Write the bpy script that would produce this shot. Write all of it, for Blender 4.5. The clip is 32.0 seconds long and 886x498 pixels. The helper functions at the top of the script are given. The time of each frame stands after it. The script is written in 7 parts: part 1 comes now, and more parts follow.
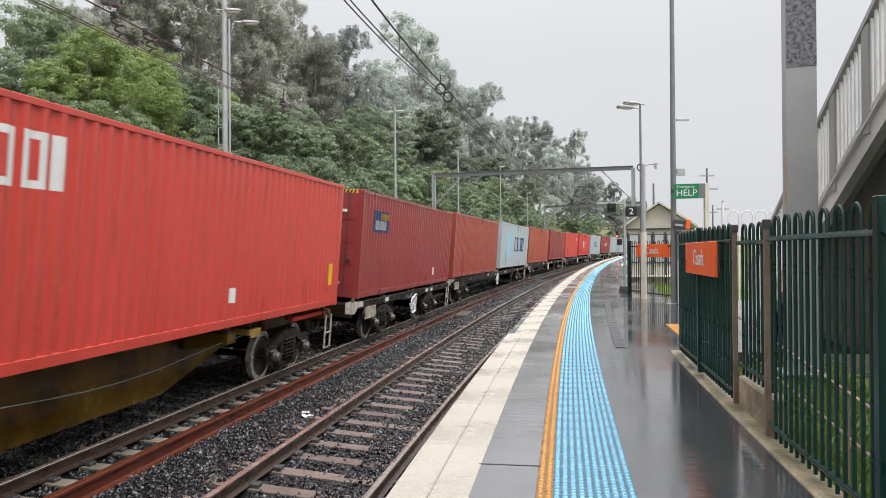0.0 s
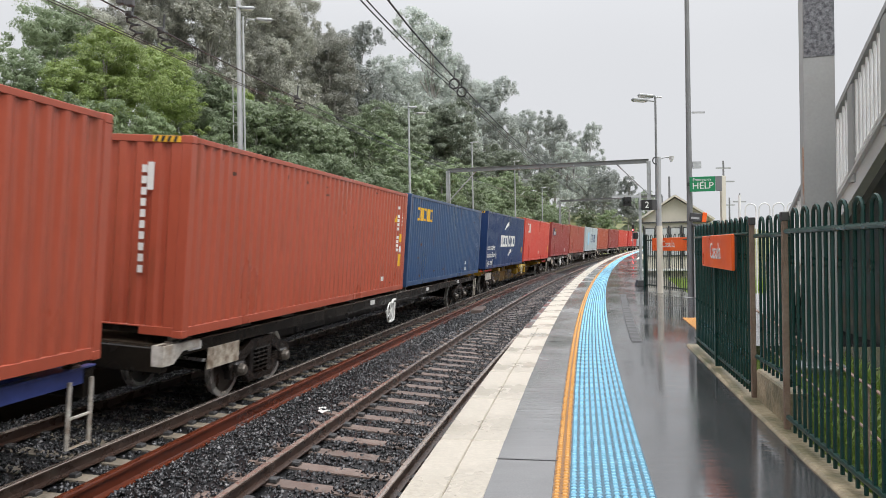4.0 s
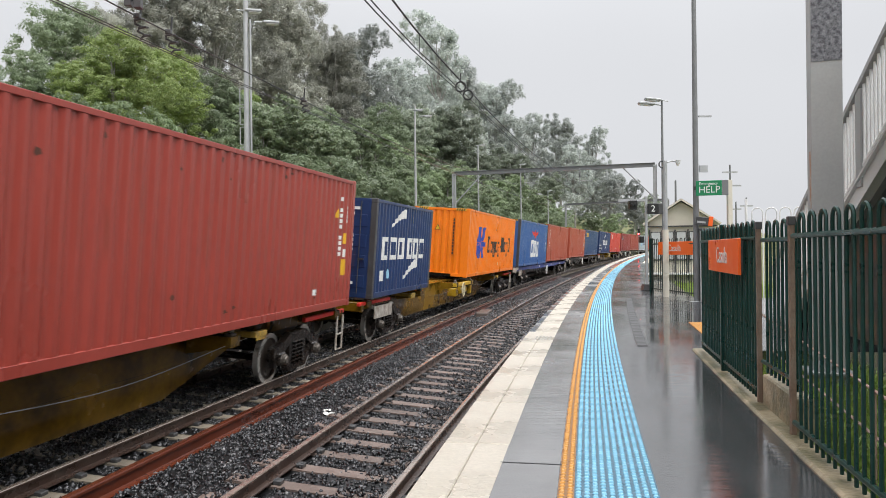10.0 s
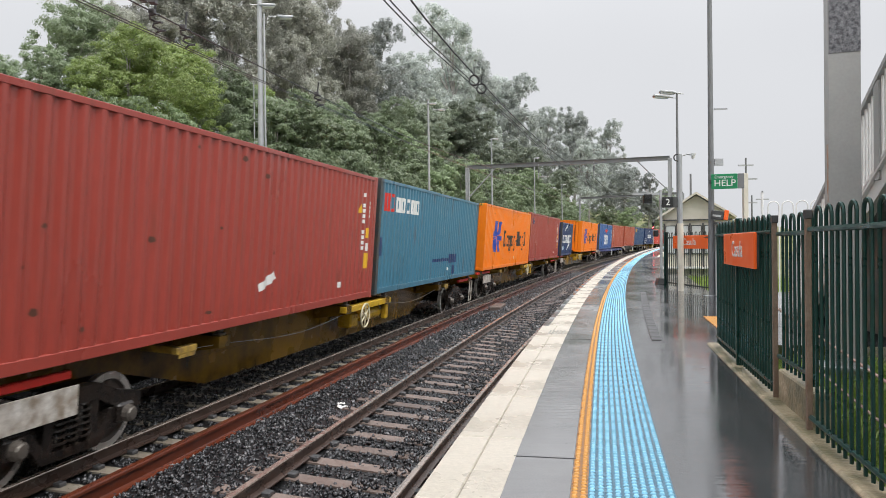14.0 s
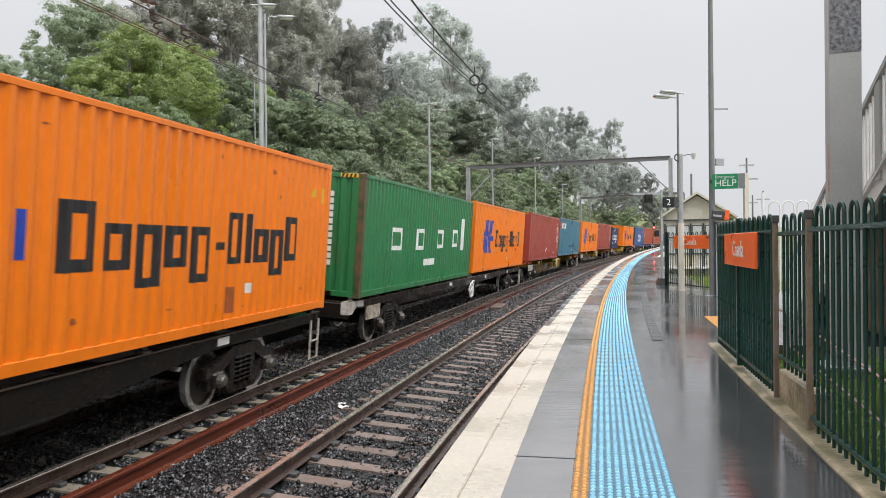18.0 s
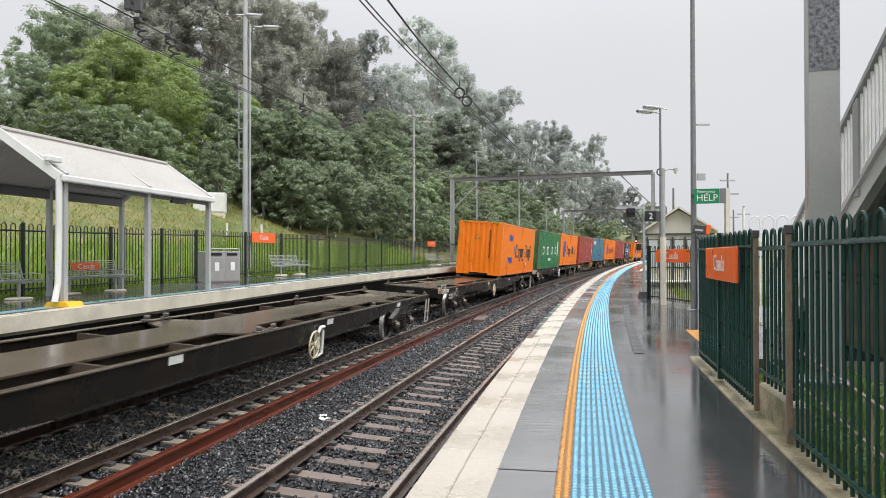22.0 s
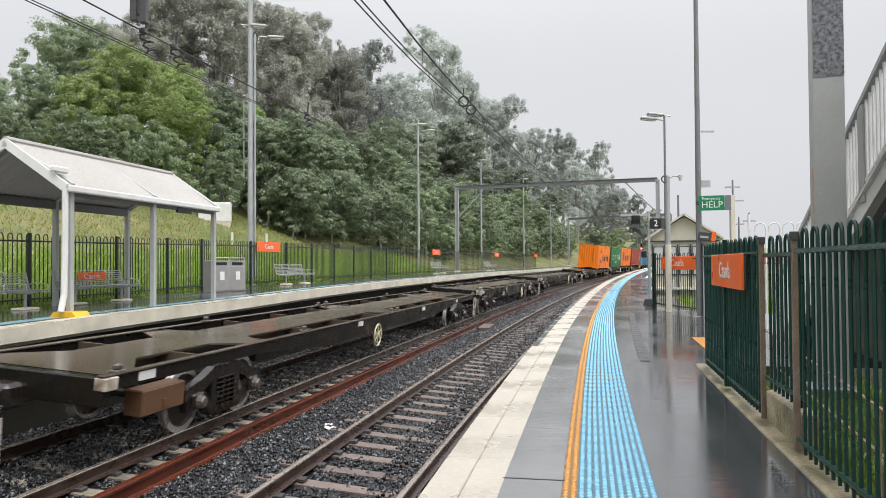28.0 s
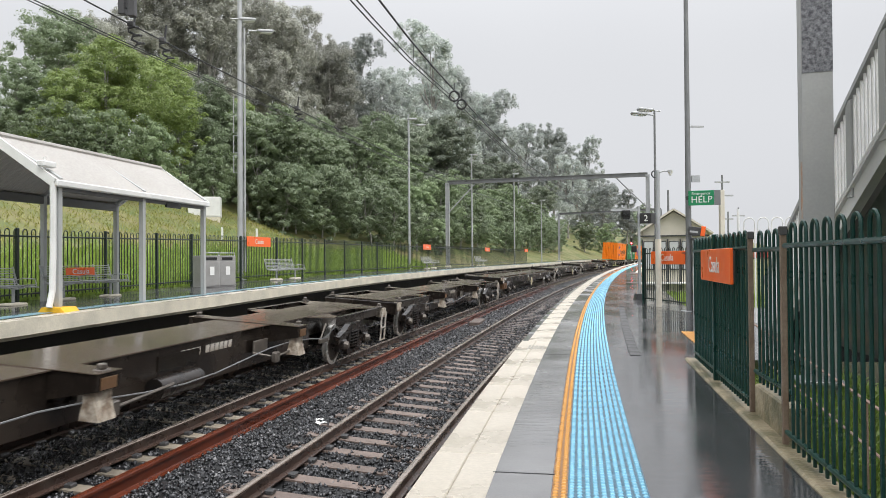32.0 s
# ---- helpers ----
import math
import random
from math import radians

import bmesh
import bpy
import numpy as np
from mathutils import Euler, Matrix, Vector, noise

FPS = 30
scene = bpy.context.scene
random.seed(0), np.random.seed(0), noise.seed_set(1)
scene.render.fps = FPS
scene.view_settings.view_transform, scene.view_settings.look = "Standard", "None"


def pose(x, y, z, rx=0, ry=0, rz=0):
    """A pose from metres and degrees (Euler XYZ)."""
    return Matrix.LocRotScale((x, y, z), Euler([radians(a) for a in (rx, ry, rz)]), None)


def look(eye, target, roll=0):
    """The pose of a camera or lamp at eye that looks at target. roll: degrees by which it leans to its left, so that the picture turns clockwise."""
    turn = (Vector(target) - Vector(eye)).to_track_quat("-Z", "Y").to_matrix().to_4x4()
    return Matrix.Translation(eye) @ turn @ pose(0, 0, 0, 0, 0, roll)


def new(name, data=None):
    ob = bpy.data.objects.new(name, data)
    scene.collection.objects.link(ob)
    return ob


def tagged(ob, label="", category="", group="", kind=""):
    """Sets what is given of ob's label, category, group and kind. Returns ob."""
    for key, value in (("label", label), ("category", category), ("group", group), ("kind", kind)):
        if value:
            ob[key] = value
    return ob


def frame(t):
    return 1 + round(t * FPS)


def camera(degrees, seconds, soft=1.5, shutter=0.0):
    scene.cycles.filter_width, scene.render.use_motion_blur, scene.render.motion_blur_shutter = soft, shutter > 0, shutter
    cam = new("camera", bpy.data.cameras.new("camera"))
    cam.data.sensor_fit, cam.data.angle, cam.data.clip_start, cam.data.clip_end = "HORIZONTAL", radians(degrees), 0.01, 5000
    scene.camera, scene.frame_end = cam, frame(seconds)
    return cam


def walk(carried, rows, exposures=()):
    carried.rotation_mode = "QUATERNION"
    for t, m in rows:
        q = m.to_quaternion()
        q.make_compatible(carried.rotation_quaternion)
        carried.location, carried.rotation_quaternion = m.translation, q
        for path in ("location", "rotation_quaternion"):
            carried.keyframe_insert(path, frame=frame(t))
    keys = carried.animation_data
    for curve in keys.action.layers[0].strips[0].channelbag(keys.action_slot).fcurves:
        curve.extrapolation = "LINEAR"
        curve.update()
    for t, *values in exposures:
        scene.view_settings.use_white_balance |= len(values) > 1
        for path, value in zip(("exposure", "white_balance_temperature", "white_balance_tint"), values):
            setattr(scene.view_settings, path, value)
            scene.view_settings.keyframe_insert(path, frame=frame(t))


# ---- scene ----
cam = camera(61.8, 32.0, soft=0.75, shutter=0.15)
EYE = (0.0, 0.0, 1.45)
TURNS = [
    (0.0, 90.245, 0.421, -2.461),
    (0.5, 90.226, 0.467, -2.330),
    (1.0, 90.202, 0.487, -2.273),
    (1.5, 90.171, 0.546, -2.261),
    (2.0, 90.105, 0.697, -2.234),
    (2.5, 90.021, 0.843, -2.155),
    (3.0, 89.912, 0.926, -1.966),
    (3.5, 89.863, 0.918, -1.639),
    (5.5, 90.053, 0.684, -0.548),
    (6.0, 90.048, 0.632, -0.377),
    (6.5, 90.055, 0.663, -0.231),
    (7.0, 90.050, 0.616, -0.072),
    (7.5, 90.052, 0.622, 0.052),
    (8.0, 90.104, 0.543, 0.051),
    (8.5, 90.134, 0.501, -0.115),
    (9.0, 90.176, 0.463, -0.417),
    (9.5, 90.166, 0.459, -0.732),
    (10.0, 90.121, 0.598, -0.881),
    (10.5, 90.016, 0.683, -0.874),
    (11.0, 89.921, 0.728, -0.738),
    (11.5, 89.847, 0.731, -0.538),
    (12.0, 89.785, 0.643, -0.327),
    (12.5, 89.725, 0.619, -0.155),
    (13.0, 89.691, 0.635, -0.003),
    (13.5, 89.662, 0.610, 0.105),
    (14.0, 89.666, 0.628, 0.164),
    (14.5, 89.676, 0.641, 0.228),
    (16.5, 89.622, 0.600, 0.066),
    (17.0, 89.616, 0.611, 0.049),
    (17.5, 89.623, 0.609, 0.110),
    (18.0, 89.667, 0.632, 0.214),
    (18.5, 89.779, 0.589, 0.285),
    (19.0, 89.917, 0.460, 0.188),
    (19.5, 90.093, 0.404, -0.048),
    (20.0, 90.250, 0.310, -0.450),
    (20.5, 90.377, 0.318, -0.863),
    (21.0, 90.474, 0.237, -1.128),
    (21.5, 90.514, 0.203, -1.181),
    (22.0, 90.570, 0.129, -1.063),
    (22.5, 90.587, 0.025, -0.902),
    (23.0, 90.701, 0.048, -0.724),
    (23.5, 90.835, -0.012, -0.773),
    (24.0, 91.045, 0.051, -1.033),
    (24.5, 91.216, 0.162, -1.469),
    (25.0, 91.277, 0.342, -1.788),
    (25.5, 91.208, 0.462, -1.891),
    (27.5, 91.041, 0.445, -0.809),
    (28.0, 91.209, 0.399, -0.686),
    (28.5, 91.377, 0.352, -0.830),
    (29.0, 91.489, 0.302, -1.268),
    (29.5, 91.478, 0.287, -1.737),
    (30.0, 91.332, 0.326, -2.050),
    (30.5, 91.117, 0.368, -2.057),
    (31.0, 90.927, 0.346, -1.868),
    (31.5, 90.825, 0.393, -1.637),
    (32.0, 90.806, 0.445, -1.405),
]
walk(cam, [(t, pose(*EYE, rx, ry, rz)) for t, rx, ry, rz in TURNS])

# ---- light: an overcast, rainy day ----
world = bpy.data.worlds.new("overcast_sky")
scene.world = world
world.use_nodes = True
wn, wl = world.node_tree.nodes, world.node_tree.links
sky = wn.new("ShaderNodeTexSky")
sky.sky_type, sky.sun_disc = "NISHITA", False
sky.sun_elevation, sky.sun_rotation = radians(60), radians(140)
sky.dust_density, sky.ozone_density = 6.0, 1.0
grey = wn.new("ShaderNodeHueSaturation")
grey.inputs["Saturation"].default_value = 0.12
grey.inputs["Value"].default_value = 0.10
cloud = wn.new("ShaderNodeTexNoise")
cloud.inputs["Scale"].default_value = 1.6
cloud.inputs["Detail"].default_value = 4.0
ramp = wn.new("ShaderNodeValToRGB")
ramp.color_ramp.elements[0].color = (0.60, 0.615, 0.65, 1)
ramp.color_ramp.elements[1].color = (0.70, 0.71, 0.735, 1)
mixw = wn.new("ShaderNodeMixRGB")
mixw.inputs["Fac"].default_value = 0.85
wl.new(sky.outputs[0], grey.inputs["Color"])
wl.new(cloud.outputs["Fac"], ramp.inputs["Fac"])
wl.new(grey.outputs[0], mixw.inputs[1])
wl.new(ramp.outputs[0], mixw.inputs[2])
# a rain cloud is brightest overhead and dimmer towards the horizon
where, split, rise, over = wn.new("ShaderNodeTexCoord"), wn.new("ShaderNodeSeparateXYZ"), wn.new("ShaderNodeMapRange"), wn.new("ShaderNodeVectorMath")
rise.interpolation_type = "SMOOTHSTEP"
for key_, value_ in (("From Min", 0.22), ("From Max", 1.0), ("To Min", 1.0), ("To Max", 2.7)):
    rise.inputs[key_].default_value = value_
over.operation = "SCALE"
wl.new(where.outputs["Generated"], split.inputs[0])
wl.new(split.outputs["Z"], rise.inputs["Value"])
wl.new(mixw.outputs[0], over.inputs[0])
wl.new(rise.outputs[0], over.inputs["Scale"])
wl.new(over.outputs[0], wn["Background"].inputs["Color"])
wn["Background"].inputs["Strength"].default_value = 1.0
sun_data = bpy.data.lights.new("sun", "SUN")
sun_data.energy, sun_data.angle, sun_data.color = 2.1, radians(50), (1.0, 0.98, 0.95)
sun = new("sun", sun_data)
sun.matrix_world = look((12, -10, 42), (-4, 8, 0))
scene.view_settings.exposure = 0.30

# ---- the railway's line: distance s along it, offset lat to its left, height z ----
CANT = 4.42
S_AXIS = np.arange(-480.0, 520.0, 1.0)


def _line():
    s = S_AXIS
    k = np.where(s < 0, 2.50187e-3, 2.50187e-3 - 2 * 1.18882e-5 * s + 3 * 1.23578e-8 * s * s)
    k = np.where(s > 75, 1.1e-3, k)
    k = np.where(s < -60, 0.0, k)
    th = np.cumsum(k)
    i = int(np.argmin(abs(s)))
    th = th - th[i] + 0.191878
    x, y = np.cumsum(np.sin(th)), np.cumsum(np.cos(th))
    return x - x[i], y - y[i], th


LX, LY, LTH = _line()


def grade(s):
    d = min(s, 135.0) - 25.68
    return 0.0087538 * (math.sqrt(d * d + 144.0) + d) / 2 - 0.0116


def heading(s):
    return float(np.interp(s, S_AXIS, LTH))


def at(s, lat, z=0.0, graded=True):
    th = heading(s)
    x, y = float(np.interp(s, S_AXIS, LX)), float(np.interp(s, S_AXIS, LY))
    return Vector((x - lat * math.cos(th), y + lat * math.sin(th), z + (grade(s) if graded else 0.0)))


def stand(s, lat, z=0.0, turn=0.0, lean=0.0, graded=True):
    """A pose on the line: local x to its right, y ahead, z up."""
    p = at(s, lat, z, graded)
    return pose(p.x, p.y, p.z, 0, lean, turn - math.degrees(heading(s)))


def far_z(s):
    return float(np.interp(s, [9.6, 12.1, 16.3, 21.8, 30, 39.8, 50.6, 72.4, 130], [0.53, 0.575, 0.615, 0.70, 0.78, 0.82, 0.89, 0.93, 1.25]))


# ---- building blocks ----
class Geo:
    """Vertices and faces of one mesh."""

    def __init__(self):
        self.v, self.f = [], []

    def add(self, verts, faces):
        n = len(self.v)
        self.v += [tuple(p) for p in verts]
        self.f += [tuple(i + n for i in q) for q in faces]
        return self

    def box(self, x0, x1, y0, y1, z0, z1, c=0.0, m=None):
        if x0 > x1: x0, x1 = x1, x0
        if y0 > y1: y0, y1 = y1, y0
        if z0 > z1: z0, z1 = z1, z0
        if c <= 0:
            vs = [(x, y, z) for x in (x0, x1) for y in (y0, y1) for z in (z0, z1)]
            fs = [(0, 1, 3, 2), (4, 6, 7, 5), (0, 4, 5, 1), (2, 3, 7, 6), (0, 2, 6, 4), (1, 5, 7, 3)]
        else:
            c = min(c, (x1 - x0) * 0.45, (y1 - y0) * 0.45, (z1 - z0) * 0.45)
            vs, ix = [], {}
            for i in (0, 1):
                for j in (0, 1):
                    for k in (0, 1):
                        x, y, z = (x0, x1)[i], (y0, y1)[j], (z0, z1)[k]
                        dx, dy, dz = c * (1 - 2 * i), c * (1 - 2 * j), c * (1 - 2 * k)
                        for axis, p in enumerate(((x, y + dy, z + dz), (x + dx, y, z + dz), (x + dx, y + dy, z))):
                            ix[i, j, k, axis] = len(vs)
                            vs.append(p)
            g = lambda i, j, k, a: ix[i, j, k, a]
            fs = []
            for i in (0, 1):
                o = 1 if i else -1
                fs.append([g(i, 0, 0, 0), g(i, 1, 0, 0), g(i, 1, 1, 0), g(i, 0, 1, 0)][::o])
                fs.append([g(0, i, 0, 1), g(1, i, 0, 1), g(1, i, 1, 1), g(0, i, 1, 1)][::-o])
                fs.append([g(0, 0, i, 2), g(1, 0, i, 2), g(1, 1, i, 2), g(0, 1, i, 2)][::o])
            for i in (0, 1):
                for j in (0, 1):
                    o = 1 if i == j else -1
                    fs.append([g(i, j, 0, 0), g(i, j, 0, 1), g(i, j, 1, 1), g(i, j, 1, 0)][::o])
                    fs.append([g(i, 0, j, 0), g(i, 1, j, 0), g(i, 1, j, 2), g(i, 0, j, 2)][::o])
                    fs.append([g(0, i, j, 1), g(0, i, j, 2), g(1, i, j, 2), g(1, i, j, 1)][::o])
            for i in (0, 1):
                for j in (0, 1):
                    for k in (0, 1):
                        o = 1 if (i + j + k) % 2 else -1
                        fs.append([g(i, j, k, 0), g(i, j, k, 1), g(i, j, k, 2)][::o])
        if m is not None:
            vs = [m @ Vector(p) for p in vs]
        return self.add(vs, fs)

    def tube(self, pts, r, n=8, r1=None, cap=True):
        """A round bar through points; r1: radius at its end."""
        pts = [Vector(p) for p in pts]
        r1 = r if r1 is None else r1
        rings, side = [], None
        for i, p in enumerate(pts):
            d = (pts[min(i + 1, len(pts) - 1)] - pts[max(i - 1, 0)]).normalized()
            if side is None:
                side = d.orthogonal().normalized()
            side = (side - d * side.dot(d)).normalized()
            up = d.cross(side)
            rr = r + (r1 - r) * i / max(1, len(pts) - 1)
            rings.append([p + rr * (math.cos(2 * math.pi * a / n) * side + math.sin(2 * math.pi * a / n) * up) for a in range(n)])
        vs = [p for ring in rings for p in ring]
        fs = [(i * n + a, i * n + (a + 1) % n, (i + 1) * n + (a + 1) % n, (i + 1) * n + a) for i in range(len(rings) - 1) for a in range(n)]
        if cap:
            fs += [tuple(range(n))[::-1], tuple(range((len(rings) - 1) * n, len(rings) * n))]
        return self.add(vs, fs)

    def ring(self, center, axis, radius, r, n=20, k=6, a0=0.0, a1=2 * math.pi):
        ax = Vector(axis).normalized()
        u = ax.orthogonal().normalized()
        w = ax.cross(u)
        closed = a1 - a0 > 6.2
        steps = n if closed else n + 1
        pts = [Vector(center) + radius * (math.cos(a0 + (a1 - a0) * i / n) * u + math.sin(a0 + (a1 - a0) * i / n) * w) for i in range(steps)]
        if closed:
            pts.append(pts[0])
        return self.tube(pts, r, k, cap=not closed)

    def prism(self, outline, y0, y1):
        """An outline in x, z drawn out along y."""
        n = len(outline)
        vs = [(x, y0, z) for x, z in outline] + [(x, y1, z) for x, z in outline]
        fs = [(i, (i + 1) % n, n + (i + 1) % n, n + i) for i in range(n)]
        return self.add(vs, fs + [tuple(range(n))[::-1], tuple(range(n, 2 * n))])

    def mesh(self, name, mat=None, smooth=False, fix=True):
        me = bpy.data.meshes.new(name)
        me.from_pydata(self.v, [], self.f)
        if fix and len(self.f) < 60000:
            bm = bmesh.new()
            bm.from_mesh(me)
            bmesh.ops.recalc_face_normals(bm, faces=bm.faces)
            bm.to_mesh(me)
            bm.free()
        if mat:
            me.materials.append(mat)
        if smooth:
            me.polygons.foreach_set("use_smooth", [True] * len(me.polygons))
            if smooth != "all":
                me.set_sharp_from_angle(angle=radians(40))
        return me


def part(name, geo, mat, parent=None, label="", m=None, smooth=False):
    """Links a mesh as one object under a thing or a part."""
    me = geo if isinstance(geo, bpy.types.Mesh) else geo.mesh(name, mat, smooth)
    ob = new(name, me)
    if parent is not None:
        ob.parent = parent
    if m is not None:
        ob.matrix_basis = m
    if label:
        ob["label"] = label
    return ob


def thing(name, label, category, group="", m=None, kind="", data=None):
    ob = new(name, data)
    if m is not None:
        ob.matrix_basis = m
    return tagged(ob, label, category, group, kind)


def sweep(outline, s0, s1, step=1.0, z=None, closed=True, lat0=0.0, cant=0.0):
    """An outline of (lat, z) drawn along the line from s0 to s1. z: the height of its zero, by s."""
    g, n = Geo(), len(outline)
    k = max(1, int(round((s1 - s0) / step)))
    ca, sa = math.cos(radians(cant)), math.sin(radians(cant))
    vs = []
    for i in range(k + 1):
        s = s0 + (s1 - s0) * i / k
        for lat, h in outline:
            dl, dz = (lat, h) if not cant else (lat * ca - h * sa, h * ca + lat * sa)
            p = at(s, lat0 + dl, 0.0, z is None)
            vs.append((p.x, p.y, p.z + dz + (z(s) if z else 0.0)))
    m = n if closed else n - 1
    fs = [(i * n + a, i * n + (a + 1) % n, (i + 1) * n + (a + 1) % n, (i + 1) * n + a) for i in range(k) for a in range(m)]
    if closed:
        fs += [tuple(range(n)), tuple(range(k * n, (k + 1) * n))[::-1]]
    return g.add(vs, fs)


# ---- materials ----
def material(name, color, rough=0.6, metal=0.0, vary=0.15, scale=6.0, fine=60.0, bump=0.15, tint=None, spec=0.5, rough_vary=0.1, coords="Object", per_object=0.0, stretch=None, coat=0.0):
    """Colour, grain at two scales, relief and a varied gloss."""
    mat = bpy.data.materials.new(name)
    mat.use_nodes = True
    n, l = mat.node_tree.nodes, mat.node_tree.links
    b = n["Principled BSDF"]
    tc = n.new("ShaderNodeTexCoord")
    mp = n.new("ShaderNodeMapping")
    if stretch:
        mp.inputs["Scale"].default_value = stretch
    l.new(tc.outputs[coords], mp.inputs["Vector"])
    big, small = n.new("ShaderNodeTexNoise"), n.new("ShaderNodeTexNoise")
    for q, sc, de in ((big, scale, 5.0), (small, fine, 3.0)):
        q.inputs["Scale"].default_value = sc
        q.inputs["Detail"].default_value = de
        l.new(mp.outputs[0], q.inputs["Vector"])
    tint = tint or tuple(c * 0.6 for c in color)
    r1 = n.new("ShaderNodeValToRGB")
    r1.color_ramp.elements[0].position, r1.color_ramp.elements[1].position = 0.35, 0.65
    r1.color_ramp.elements[0].color = (*[c + (t - c) * min(1, vary * 3) for c, t in zip(color, tint)], 1)
    r1.color_ramp.elements[1].color = (*color, 1)
    l.new(big.outputs["Fac"], r1.inputs["Fac"])
    mr = n.new("ShaderNodeMapRange")
    mr.inputs["To Min"].default_value, mr.inputs["To Max"].default_value = 1 - vary, 1 + vary
    l.new(small.outputs["Fac"], mr.inputs["Value"])
    mul = n.new("ShaderNodeMixRGB")
    mul.blend_type = "MULTIPLY"
    mul.inputs["Fac"].default_value = 1.0
    l.new(r1.outputs[0], mul.inputs[1])
    l.new(mr.outputs[0], mul.inputs[2])
    out = mul.outputs[0]
    if per_object:
        oi = n.new("ShaderNodeObjectInfo")
        mo = n.new("ShaderNodeMapRange")
        mo.inputs["To Min"].default_value, mo.inputs["To Max"].default_value = 1 - per_object, 1 + per_object
        l.new(oi.outputs["Random"], mo.inputs["Value"])
        mm = n.new("ShaderNodeMixRGB")
        mm.blend_type = "MULTIPLY"
        mm.inputs["Fac"].default_value = 1.0
        l.new(out, mm.inputs[1])
        l.new(mo.outputs[0], mm.inputs[2])
        out = mm.outputs[0]
    l.new(out, b.inputs["Base Color"])
    rr = n.new("ShaderNodeMapRange")
    rr.inputs["To Min"].default_value, rr.inputs["To Max"].default_value = max(0.02, rough - rough_vary), min(1, rough + rough_vary)
    l.new(big.outputs["Fac"], rr.inputs["Value"])
    rr.inputs["From Min"].default_value, rr.inputs["From Max"].default_value = 0.35, 0.65
    l.new(rr.outputs[0], b.inputs["Roughness"])
    b.inputs["Metallic"].default_value = metal
    b.inputs["Specular IOR Level"].default_value = spec
    b.inputs["Coat Weight"].default_value = coat
    b.inputs["Coat Roughness"].default_value = 0.15
    if bump:
        bp = n.new("ShaderNodeBump")
        bp.inputs["Strength"].default_value, bp.inputs["Distance"].default_value = bump, 0.01
        l.new(small.outputs["Fac"], bp.inputs["Height"])
        l.new(bp.outputs[0], b.inputs["Normal"])
    return mat


def glow(name, color, strength):
    mat = bpy.data.materials.new(name)
    mat.use_nodes = True
    b = mat.node_tree.nodes["Principled BSDF"]
    b.inputs["Base Color"].default_value = (*color, 1)
    b.inputs["Emission Color"].default_value = (*color, 1)
    b.inputs["Emission Strength"].default_value = strength
    return mat


